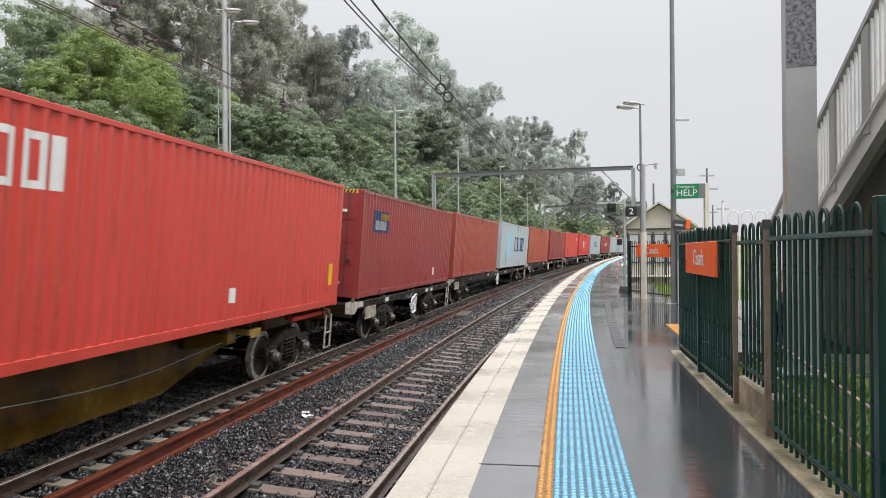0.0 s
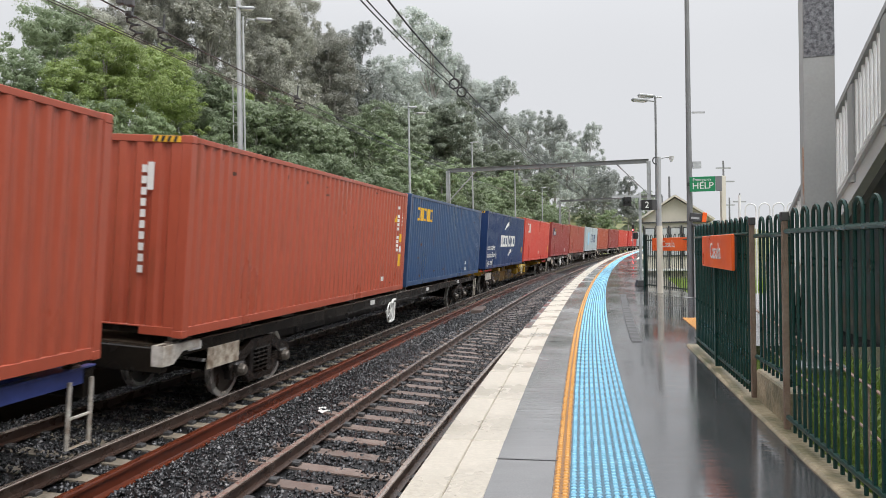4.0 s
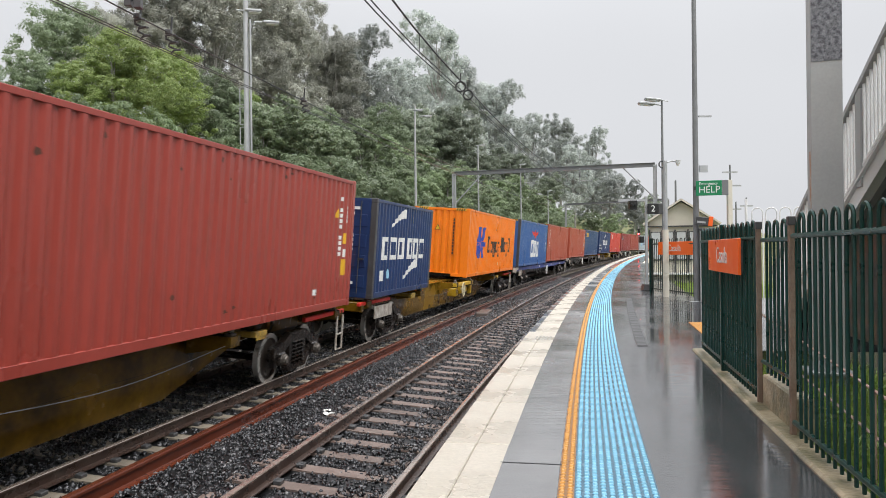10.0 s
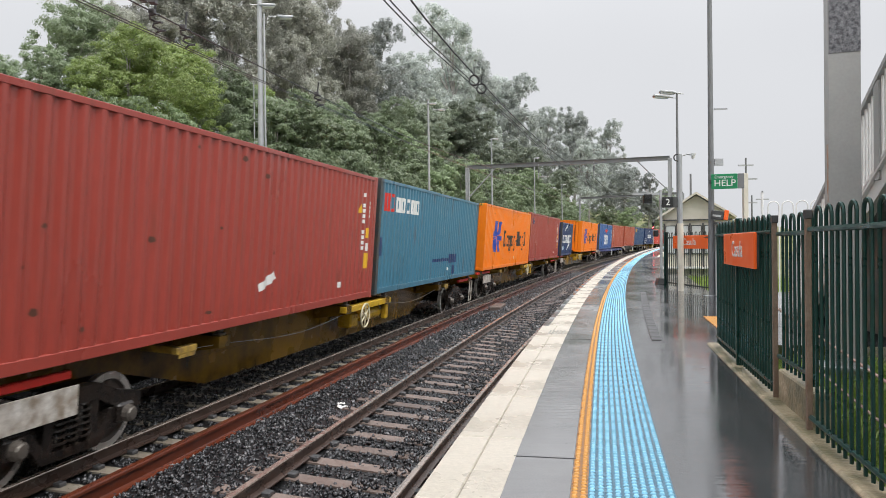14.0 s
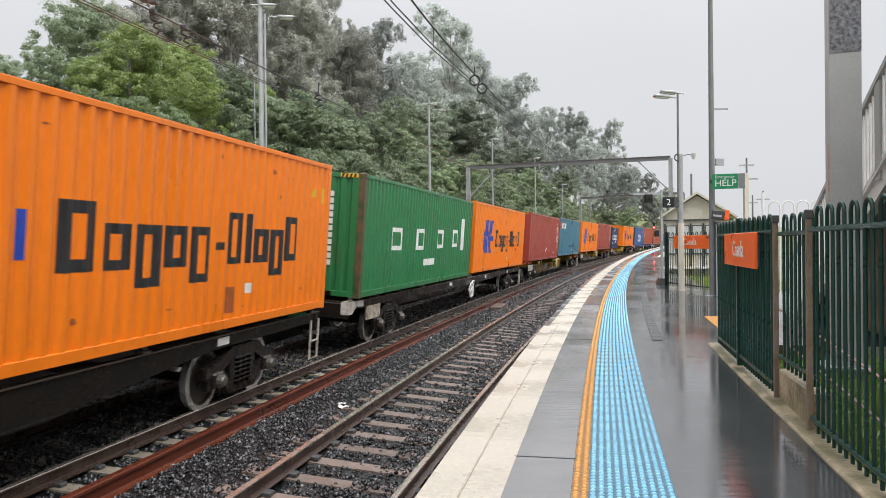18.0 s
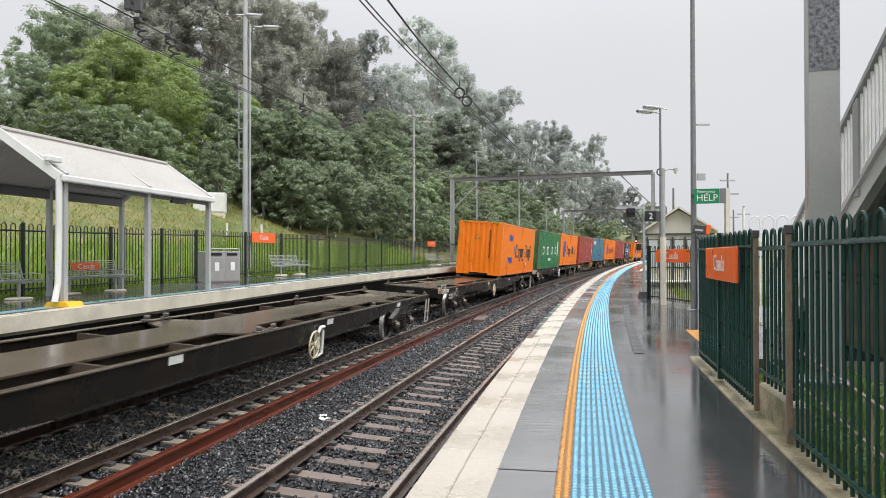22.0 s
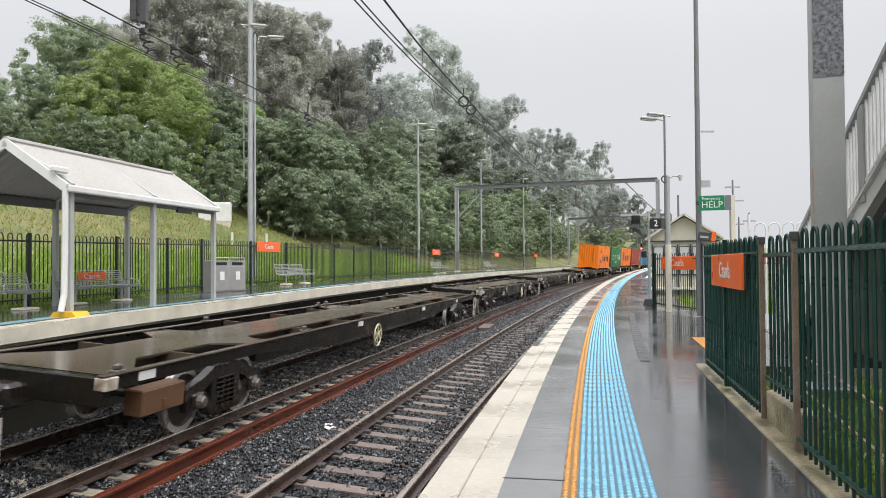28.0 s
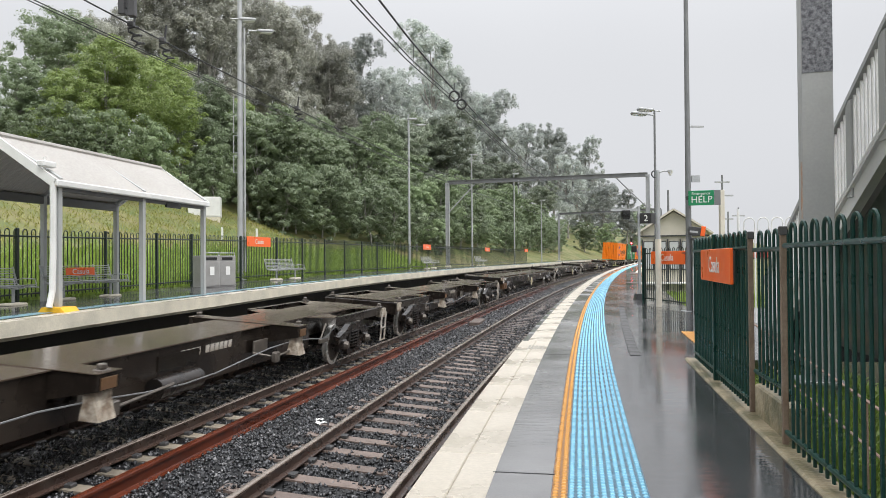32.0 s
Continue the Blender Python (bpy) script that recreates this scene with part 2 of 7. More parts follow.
M = {
    # bed kept near black: the shade in gaps between stones is its colour
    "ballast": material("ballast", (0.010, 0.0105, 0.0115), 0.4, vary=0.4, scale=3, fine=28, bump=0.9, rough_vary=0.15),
    "stone": None,
    "grass": material("grass", (0.085, 0.118, 0.028), 0.7, vary=0.35, scale=0.45, fine=7, bump=1.0, tint=(0.175, 0.15, 0.055)),
    "asphalt": None,
    "coping": material("coping_paint", (0.48, 0.44, 0.375), 0.34, vary=0.22, scale=1.3, fine=34, bump=0.25, tint=(0.45, 0.405, 0.335), rough_vary=0.2),
    "concrete": material("concrete", (0.68, 0.63, 0.51), 0.6, vary=0.2, scale=1.8, fine=40, bump=0.3, tint=(0.38, 0.36, 0.30)),
    # near-black colour paints the shade below the far platform's edge beam
    "under_shade": material("sooty_concrete", (0.045, 0.042, 0.038), 0.6, vary=0.3, scale=1.8, fine=30, bump=0.4),
    "margin": material("damp_concrete", (0.27, 0.268, 0.27), 0.15, vary=0.15, scale=1.3, fine=50, bump=0.05, tint=(0.155, 0.155, 0.16), rough_vary=0.1, spec=0.8),
    "kerb": material("mossy_concrete", (0.36, 0.295, 0.195), 0.45, vary=0.42, scale=3.0, fine=26, bump=0.9, tint=(0.10, 0.095, 0.05)),
    "rail": material("rail_steel", (0.05, 0.028, 0.02), 0.3, vary=0.3, scale=4, fine=50, bump=0.2, tint=(0.05, 0.032, 0.025)),
    "railhead": material("worn_rail_head", (0.42, 0.355, 0.31), 0.24, metal=0.65, vary=0.1, scale=5, fine=60, bump=0.03),
    "red_rail": material("rusty_rail", (0.115, 0.027, 0.012), 0.17, vary=0.16, scale=0.8, fine=30, bump=0.06, tint=(0.06, 0.017, 0.010)),
    "sleeper": material("concrete_sleeper", (0.17, 0.13, 0.112), 0.45, vary=0.25, scale=5, fine=40, bump=0.4, tint=(0.12, 0.09, 0.075), per_object=0.25),
    "pale_sleeper": material("pale_sleeper", (0.25, 0.22, 0.18), 0.42, vary=0.3, scale=5, fine=40, bump=0.4, tint=(0.16, 0.135, 0.10), per_object=0.25),
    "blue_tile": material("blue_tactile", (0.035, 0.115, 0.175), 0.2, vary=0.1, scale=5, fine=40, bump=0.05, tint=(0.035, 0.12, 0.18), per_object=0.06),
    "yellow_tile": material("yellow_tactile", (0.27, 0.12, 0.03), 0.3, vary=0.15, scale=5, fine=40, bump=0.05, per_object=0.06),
    "fence_green": material("green_fence_paint", (0.006, 0.040, 0.032), 0.35, vary=0.15, scale=4, fine=50, bump=0.05, spec=0.35),
    "fence_dark": material("dark_fence_paint", (0.012, 0.022, 0.018), 0.4, vary=0.15, scale=4, fine=50, bump=0.05),
    "rust_post": material("weathered_post", (0.20, 0.155, 0.115), 0.6, vary=0.3, scale=4, fine=40, bump=0.3, tint=(0.14, 0.09, 0.06)),
    "pole_grey": material("weathered_pole_steel", (0.20, 0.205, 0.21), 0.45, metal=0.3, vary=0.12, scale=3, fine=50, bump=0.05),
    "column_paint": material("pale_column_paint", (0.60, 0.60, 0.58), 0.45, vary=0.07, scale=1.5, fine=30, bump=0.05),
    "column_grey": material("grey_column_paint", (0.37, 0.375, 0.37), 0.42, vary=0.1, scale=1.5, fine=30, bump=0.05),
    "galv": material("galvanised_steel", (0.42, 0.43, 0.44), 0.45, metal=0.4, vary=0.12, scale=3, fine=50, bump=0.05),
    "grey_paint": material("grey_paint", (0.40, 0.41, 0.41), 0.45, vary=0.08, scale=2, fine=30, bump=0.04),
    "dark_steel": material("dark_steel", (0.06, 0.06, 0.062), 0.45, vary=0.2, scale=4, fine=40, bump=0.1),
    "black": material("black_plastic", (0.012, 0.012, 0.013), 0.35, vary=0.1),
    "white": material("white_paint", (0.72, 0.72, 0.70), 0.4, vary=0.08, scale=3, fine=40, bump=0.05),
    "beige": material("beige_paint", (0.60, 0.56, 0.47), 0.45, vary=0.08, scale=2),
    "roof_tin": material("roof_sheet", (0.36, 0.345, 0.325), 0.4, vary=0.2, scale=1.0, fine=20, bump=0.1, tint=(0.30, 0.28, 0.255)),
    "bin_steel": material("dull_bin_steel", (0.30, 0.295, 0.285), 0.4, metal=0.2, vary=0.15, scale=3, fine=40, bump=0.05),
    "orange_sign": material("orange_sign", (0.85, 0.13, 0.02), 0.35, vary=0.03, scale=2, fine=30, bump=0.0),
    "green_sign": material("green_sign", (0.01, 0.20, 0.08), 0.35, vary=0.03, scale=2, fine=30, bump=0.0),
    "bench_steel": material("bench_steel", (0.36, 0.37, 0.375), 0.35, metal=0.3, vary=0.1),
    "yellow_paint": material("yellow_paint", (0.75, 0.42, 0.02), 0.45, vary=0.12),
    "wire": material("wire", (0.03, 0.03, 0.032), 0.5, vary=0.1, bump=0.0),
    "bark": material("bark", (0.24, 0.225, 0.21), 0.8, vary=0.3, scale=2.5, fine=25, bump=0.7, tint=(0.36, 0.345, 0.325)),
    "glass": None,
}


def wet_asphalt(name="wet_asphalt", color=(0.055, 0.0555, 0.058), dry=0.22, ior=2.6):
    """Dark asphalt with a film of rain: puddles that mirror the sky, and drier, rougher stretches."""
    mat = material(name, color, 0.2, vary=0.2, scale=1.1, fine=90, bump=0.02, rough_vary=0.0)
    n, l = mat.node_tree.nodes, mat.node_tree.links
    b = n["Principled BSDF"]
    tc = n.new("ShaderNodeTexCoord")
    mp = n.new("ShaderNodeMapping")
    mp.inputs["Scale"].default_value = (0.9, 0.5, 1)
    no = n.new("ShaderNodeTexNoise")
    no.inputs["Scale"].default_value, no.inputs["Detail"].default_value = 0.9, 6.0
    rp = n.new("ShaderNodeValToRGB")
    rp.color_ramp.elements[0].position, rp.color_ramp.elements[1].position = 0.40, 0.64
    rp.color_ramp.elements[0].color, rp.color_ramp.elements[1].color = (0.05, 0.05, 0.05, 1), (dry, dry, dry, 1)
    l.new(tc.outputs["Object"], mp.inputs["Vector"])
    l.new(mp.outputs[0], no.inputs["Vector"])
    l.new(no.outputs["Fac"], rp.inputs["Fac"])
    l.new(rp.outputs[0], b.inputs["Roughness"])
    m2 = n.new("ShaderNodeMapping")
    m2.inputs["Scale"].default_value = (2.2, 9.0, 1)
    rip = n.new("ShaderNodeTexNoise")
    rip.inputs["Scale"].default_value, rip.inputs["Detail"].default_value = 1.4, 5.0
    bp = n.new("ShaderNodeBump")
    bp.inputs["Strength"].default_value, bp.inputs["Distance"].default_value = 0.24, 0.010
    l.new(tc.outputs["Object"], m2.inputs["Vector"])
    l.new(m2.outputs[0], rip.inputs["Vector"])
    l.new(rip.outputs["Fac"], bp.inputs["Height"])
    l.new(b.inputs["Normal"].links[0].from_socket, bp.inputs["Normal"])
    l.new(bp.outputs[0], b.inputs["Normal"])
    b.inputs["Specular IOR Level"].default_value = 0.5
    b.inputs["IOR"].default_value = ior
    return mat


M["asphalt"] = wet_asphalt()
M["margin"] = wet_asphalt("damp_concrete", (0.20, 0.199, 0.20), 0.35, 1.8)


def wet_stone():
    """Crushed blue-grey rock, every piece of its own shade, shining with rain."""
    mat = material("stone", (0.2, 0.2, 0.2), 0.2, vary=0.3, scale=14, fine=70, bump=0.25)
    n, l = mat.node_tree.nodes, mat.node_tree.links
    b = n["Principled BSDF"]
    old = b.inputs["Base Color"].links[0].from_socket
    ge = n.new("ShaderNodeNewGeometry")
    rp = n.new("ShaderNodeValToRGB")
    rp.color_ramp.elements[0].color, rp.color_ramp.elements[1].color = (0.035, 0.037, 0.042, 1), (1.3, 1.28, 1.3, 1)
    rp.color_ramp.elements.new(0.55).color = (0.15, 0.155, 0.175, 1)
    rp.color_ramp.elements.new(0.85).color = (0.50, 0.51, 0.55, 1)
    mm = n.new("ShaderNodeMixRGB")
    mm.blend_type = "MULTIPLY"
    mm.inputs["Fac"].default_value = 1.0
    l.new(ge.outputs["Random Per Island"], rp.inputs["Fac"])
    l.new(old, mm.inputs[1])
    l.new(rp.outputs[0], mm.inputs[2])
    l.new(mm.outputs[0], b.inputs["Base Color"])
    return mat


M["stone"] = wet_stone()
M["dull_blue"] = material("dull_blue_tactile", (0.16, 0.30, 0.36), 0.3, vary=0.2, scale=2)
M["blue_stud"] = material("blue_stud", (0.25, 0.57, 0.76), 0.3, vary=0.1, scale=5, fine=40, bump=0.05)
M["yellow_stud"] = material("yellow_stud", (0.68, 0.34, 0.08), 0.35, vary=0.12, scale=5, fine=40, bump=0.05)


def leaf_material(name, color, tint, spread=0.35):
    mat = bpy.data.materials.new(name)
    mat.use_nodes = True
    n, l = mat.node_tree.nodes, mat.node_tree.links
    b = n["Principled BSDF"]
    ge = n.new("ShaderNodeNewGeometry")
    rp = n.new("ShaderNodeValToRGB")
    rp.color_ramp.elements[0].color, rp.color_ramp.elements[1].color = (*tint, 1), (*color, 1)
    oi = n.new("ShaderNodeObjectInfo")
    mr = n.new("ShaderNodeMapRange")
    mr.inputs["To Min"].default_value, mr.inputs["To Max"].default_value = 1 - spread, 1 + spread
    mm = n.new("ShaderNodeMixRGB")
    mm.blend_type = "MULTIPLY"
    mm.inputs["Fac"].default_value = 1.0
    l.new(ge.outputs["Random Per Island"], rp.inputs["Fac"])
    l.new(oi.outputs["Random"], mr.inputs["Value"])
    l.new(rp.outputs[0], mm.inputs[1])
    l.new(mr.outputs[0], mm.inputs[2])
    l.new(mm.outputs[0], b.inputs["Base Color"])
    b.inputs["Roughness"].default_value = 0.42
    b.inputs["Specular IOR Level"].default_value = 0.8
    tl = n.new("ShaderNodeBsdfTranslucent")
    ms = n.new("ShaderNodeMixShader")
    ms.inputs[0].default_value = 0.42
    l.new(mm.outputs[0], tl.inputs["Color"])
    l.new(b.outputs[0], ms.inputs[1])
    l.new(tl.outputs[0], ms.inputs[2])
    l.new(ms.outputs[0], n["Material Output"].inputs["Surface"])
    return mat


# ---- ground: one sheet, a cutting with a bank that climbs on the far side ----
def hill(s, lat):
    d = lat - 12.26
    h = far_z(s) - 0.12 + float(np.interp(d, [0, 3, 8, 16, 30, 60, 120, 400], [0.0, 1.0, 3.1, 6.2, 10.5, 15.0, 18.0, 18.0]))
    if d > 1:
        h += 0.35 * noise.noise(Vector((s * 0.13, lat * 0.13, 0))) * min(1, d / 5)
    return h


def ground_z(s, lat):
    if lat < -1.62:
        low = grade(s) - 0.32 - 0.05 * max(0, -lat - 4) ** 0.5
        return low + 0.06 * noise.noise(Vector((s * 0.3, lat * 0.3, 3)))
    if lat < 12.22:
        return grade(s) - 1.62
    return hill(s, lat)


LATS = [-210, -120, -70, -40, -25, -16, -11, -8, -6, -4.5, -3.4, -2.6, -2.0, -1.64, -1.55, 0, 3, 6, 9, 12.2, 12.26, 12.7, 13.4, 14.4, 15.6, 17, 18.6, 20.5, 23, 26, 30, 36, 44, 56, 75, 110, 200, 420]
GS = list(np.arange(-340, -20, 20)) + list(np.arange(-20, 70, 1.5)) + list(np.arange(70, 160, 5)) + list(np.arange(160, 500, 20))
g = Geo()
g.v = [tuple(at(s, lat, ground_z(s, lat), False)) for s in GS for lat in LATS]
nl_ = len(LATS)
g.f = [(i * nl_ + j, i * nl_ + j + 1, (i + 1) * nl_ + j + 1, (i + 1) * nl_ + j) for i in range(len(GS) - 1) for j in range(nl_ - 1)]
tagged(new("ground", g.mesh("ground", M["grass"], smooth="all")), "wet green grass ground climbing to a bank", "ground", kind="structure")

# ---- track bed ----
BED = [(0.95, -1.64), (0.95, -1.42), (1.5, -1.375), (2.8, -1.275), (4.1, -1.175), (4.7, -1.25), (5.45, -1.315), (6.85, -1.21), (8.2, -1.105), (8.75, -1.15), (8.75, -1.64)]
tagged(new("track_bed", sweep(BED, -330, 460, 2.0).mesh("track_bed", M["ballast"])), "near-black ballast bed under two tracks, coloured as shade between stones", "ballast", kind="structure")

RAIL = [(-0.07, -0.17), (0.07, -0.17), (0.07, -0.155), (0.012, -0.135), (0.010, -0.045), (0.036, -0.035), (0.036, -0.012)]
RAIL = RAIL + [(-x, z) for x, z in reversed(RAIL[2:])]
HEAD = [(0.036, -0.012), (0.03, -0.001), (0.0, 0.001), (-0.03, -0.001), (-0.036, -0.012)]


def near_zero(s):
    return grade(s) - 1.055


def train_zero(s):
    return grade(s) - 0.992


def rail(parent, lat0, offset, zero, s0, s1, name="rail", mats=("rail", "railhead"), step=1.5):
    ca, sa = math.cos(radians(CANT)), math.sin(radians(CANT))
    zz = lambda s: zero(s) + offset * sa
    r = part(name, sweep(RAIL, s0, s1, step, zz, True, lat0 + offset * ca, CANT), M[mats[0]], parent)
    if mats[1]:
        part("rail_head", sweep(HEAD, s0, s1, step, lambda s: zz(s) + 0.001, False, lat0 + offset * ca, CANT), M[mats[1]], r, "bright worn running surface")
    return r


def sleeper_mesh(mat):
    g = Geo()
    g.prism([(-1.25, -0.36), (1.25, -0.36), (1.25, -0.20), (1.22, -0.185), (0.5, -0.20), (-0.5, -0.20), (-1.22, -0.185), (-1.25, -0.20)], -0.12, 0.12)
    return g.mesh("sleeper", mat)


def clip_mesh():
    g = Geo()
    for x in (-0.7525, 0.7525):
        for d in (-0.11, 0.11):
            g.box(x + d - 0.05, x + d + 0.05, -0.06, 0.06, -0.20, -0.145, 0.01)
    return g.mesh("rail_clip", M["dark_steel"])


SLEEPER, PALE_SLEEPER, CLIP = sleeper_mesh(M["sleeper"]), sleeper_mesh(M["pale_sleeper"]), clip_mesh()


def lay_track(label, lat0, zero, block):
    tr = thing("railway_track", label, "track", kind="structure")
    for o in (-0.7525, 0.7525):
        rail(tr, lat0, o, zero, -320, 455)
    s = 2.0 - 0.66 * 18
    for i in range(113):
        sl = part("sleeper", block, None, tr, m=stand(s, lat0, zero(s), 0.4 * math.sin(i * 5.1), CANT, False))
        part("rail_clip", CLIP, None, sl)
        s += 0.66
    far = Geo()
    base = [v.co.copy() for v in SLEEPER.vertices]
    fs = [tuple(p.vertices) for p in SLEEPER.polygons]
    while s < 150:
        m = stand(s, lat0, zero(s), 0, CANT, False)
        far.add([m @ c for c in base], fs)
        s += 0.66
    tagged(part("distant_sleepers", far.mesh("distant_sleepers", block.materials[0], fix=False), None, tr), kind="stuff")
    return tr


lay_track("nearer track of steel rails on brown concrete sleepers", 2.80, near_zero, SLEEPER)
lay_track("further track of steel rails on grey concrete sleepers", 6.85, train_zero, PALE_SLEEPER)
spare = thing("spare_rail", "rusty red spare rail lying on the ballast between the tracks", "rail")
part("rail_bar", sweep([(x * 1.3, z * 1.3) for x, z in RAIL], -12, 63, 1.5, lambda s: grade(s) - 1.075, True, 5.31), M["red_rail"], spare)
part("rail_top", sweep([(-0.047, -0.016), (-0.04, 0.002), (0.0, 0.004), (0.04, 0.002), (0.047, -0.016)], -12, 63, 1.5, lambda s: grade(s) - 1.074, False, 5.31), M["red_rail"], spare, "wet rounded rail head")


def scatter_stones():
    """Loose ballast stones, thick near the platform."""
    rng = np.random.default_rng(4)
    shapes = []
    for k in range(6):
        p = rng.normal(size=(8, 3))
        p /= np.linalg.norm(p, axis=1)[:, None]
        p *= rng.uniform(0.75, 1.15, (8, 1)) * np.array([1.1, 0.9, 0.7])
        bm = bmesh.new()
        for q in p:
            bm.verts.new(q)
        bmesh.ops.convex_hull(bm, input=bm.verts)
        bm.verts.ensure_lookup_table()
        vs = [v for v in bm.verts if v.link_faces]
        ix = {v: i for i, v in enumerate(vs)}
        shapes.append((np.array([v.co[:] for v in vs]), np.array([[ix[v] for v in f.verts] for f in bm.faces])))
        bm.free()
    lat_pts, z_pts = [b[0] for b in BED[1:-1]], [b[1] for b in BED[1:-1]]
    V, F, n = [], [], 0
    for s0, s1, per in ((-8.0, 4.0, 60), (4.0, 11.0, 440), (11.0, 20.0, 300), (20.0, 34.0, 150), (34.0, 62.0, 50)):
        count = int((s1 - s0) * 7.7 * per)
        S, L = rng.uniform(s0, s1, count), rng.uniform(1.0, 8.7, count)
        Z = np.interp(L, lat_pts, z_pts)
        TH, X, Y = np.interp(S, S_AXIS, LTH), np.interp(S, S_AXIS, LX), np.interp(S, S_AXIS, LY)
        GR = np.array([grade(q) for q in np.arange(-20, 80, 0.5)])
        Z = Z + np.interp(S, np.arange(-20, 80, 0.5), GR)
        sl = (np.abs(((S - 2.0 + 0.33) % 0.66) - 0.33) < np.where(L > 5, 0.165, 0.13)) & ((np.abs(L - 2.8) < 1.25) | (np.abs(L - 6.85) < 1.25)) & (rng.uniform(0, 1, count) > 0.06)
        rl = (np.abs(np.abs(L - 2.8) - 0.7525) < 0.09) | (np.abs(np.abs(L - 6.85) - 0.7525) < 0.09)
        bare = 0.14 * np.sin(np.floor((S - 2.0 + 0.33) / 0.66) * 7.3)
        seen = ((L > 2.72 + bare) & (L < 3.42)) | ((L > 1.75 + bare) & (L < 1.98)) | ((L > 5.55) & (L < 6.05))
        Z = np.where(sl & seen | rl, Z - 0.2, np.where(sl, Z + 0.03, Z))
        C = np.stack([X - L * np.cos(TH), Y + L * np.sin(TH), Z + rng.uniform(-0.022, 0.026, count)], 1)
        size = rng.uniform(0.02, 0.046, count) * (1.8 if s0 < 0 else 1 if s0 < 20 else 1.4 if s0 < 30 else 2.1)
        A = rng.normal(size=(count, 4))
        A /= np.linalg.norm(A, axis=1)[:, None]
        for k, (v, f) in enumerate(shapes):
            sel = np.arange(count) % 6 == k
            c, sz, a = C[sel], size[sel], A[sel]
            qw, qx, qy, qz = a.T
            rot = np.stack([np.stack([1 - 2 * (qy * qy + qz * qz), 2 * (qx * qy - qw * qz), 2 * (qx * qz + qw * qy)], 1), np.stack([2 * (qx * qy + qw * qz), 1 - 2 * (qx * qx + qz * qz), 2 * (qy * qz - qw * qx)], 1), np.stack([2 * (qx * qz - qw * qy), 2 * (qy * qz + qw * qx), 1 - 2 * (qx * qx + qy * qy)], 1)], 1)
            vv = np.einsum("nij,vj->nvi", rot, v) * sz[:, None, None] + c[:, None, :]
            ff = f[None] + (np.arange(len(c)) * len(v))[:, None, None] + n
            V.append(vv.reshape(-1, 3))
            F.append(ff.reshape(-1, 3))
            n += len(c) * len(v)
    return np.concatenate(V), np.concatenate(F)


def mesh_np(name, V, F, mat):
    me = bpy.data.meshes.new(name)
    k = F.shape[1]
    me.vertices.add(len(V))
    me.vertices.foreach_set("co", V.astype(np.float32).ravel())
    me.loops.add(F.size)
    me.loops.foreach_set("vertex_index", F.astype(np.int32).ravel())
    me.polygons.add(len(F))
    me.polygons.foreach_set("loop_start", np.arange(0, F.size, k, dtype=np.int32))
    me.update(calc_edges=True)
    me.materials.append(mat)
    return me


tagged(new("ballast_stones", mesh_np("ballast_stones", *scatter_stones(), M["stone"])), "loose wet blue-grey ballast stones", "ballast", kind="stuff")

# ---- the platform with the camera ----
body = [(-1.62, -1.6), (-1.62, -0.004), (1.0, -0.004), (1.0, -0.09), (0.90, -0.12), (0.90, -1.6)]
plat = tagged(new("platform", sweep(body, -60, 150, 1.5).mesh("platform", M["concrete"])), "concrete station platform with a curved edge", "platform", kind="structure")
tagged(new("platform_surface", sweep([(-1.46, -0.003), (0.55, -0.003), (0.55, 0.004), (-1.46, 0.004)], -30, 150, 1.0).mesh("platform_surface", M["asphalt"])), "rain-wet dark asphalt platform surface with puddles", "platform", kind="structure")
tagged(new("platform_margin", sweep([(0.15, 0.003), (0.54, 0.003), (0.54, 0.010), (0.15, 0.010)], -30, 150, 1.0).mesh("platform_margin", M["margin"])), "smooth damp grey concrete margin behind the coping", "platform", kind="structure")
# the wider stretch further on
wide = [(-9.0, -0.4), (-9.0, 0.003), (-1.46, 0.003), (-1.46, -0.4)]
tagged(new("platform_forecourt", sweep(wide, 11.0, 22.2, 1.0).mesh("platform_forecourt", M["asphalt"])), "rain-wet asphalt forecourt beside the platform", "platform", kind="structure")

tagged(new("platform_strip", sweep([(-2.75, -0.4), (-2.75, 0.003), (-1.46, 0.003), (-1.46, -0.4)], 22.2, 60.0, 1.5).mesh("platform_strip", M["asphalt"])), "wet asphalt strip beside the sign posts", "platform", kind="structure")
coping = thing("platform_coping", "cream-painted concrete coping slabs along the platform edge", "coping", kind="structure")


def coping_slab(x0, x1, mat):
    g = Geo()
    g.box(x0, x1, -0.745, 0.745, -0.08, 0.012, 0.008)
    return g.mesh("coping_slab", mat)


# wide cream slabs in two rows, then narrower ones with a bare grey nosing
ROWS = ((coping_slab(-0.776, -0.53, M["coping"]), coping_slab(-1.022, -0.780, M["coping"])), (coping_slab(-0.915, -0.53, M["coping"]), coping_slab(-1.022, -0.919, M["margin"])))
for i in range(76):
    s = -10.3 + i * 1.5
    for slab in ROWS[0 if s < 13.0 else 1]:
        part("coping_slab", slab, None, coping, m=stand(s, 0.0, 0.0))


def dot(g, x, y, z, r0, r1, h, n=6):
    v = [(x + r0 * math.cos(2 * math.pi * i / n), y + r0 * math.sin(2 * math.pi * i / n), z) for i in range(n)]
    v += [(x + r1 * math.cos(2 * math.pi * i / n), y + r1 * math.sin(2 * math.pi * i / n), z + h) for i in range(n)]
    g.add(v, [(i, (i + 1) % n, n + (i + 1) % n, n + i) for i in range(n)] + [tuple(range(n, 2 * n))])


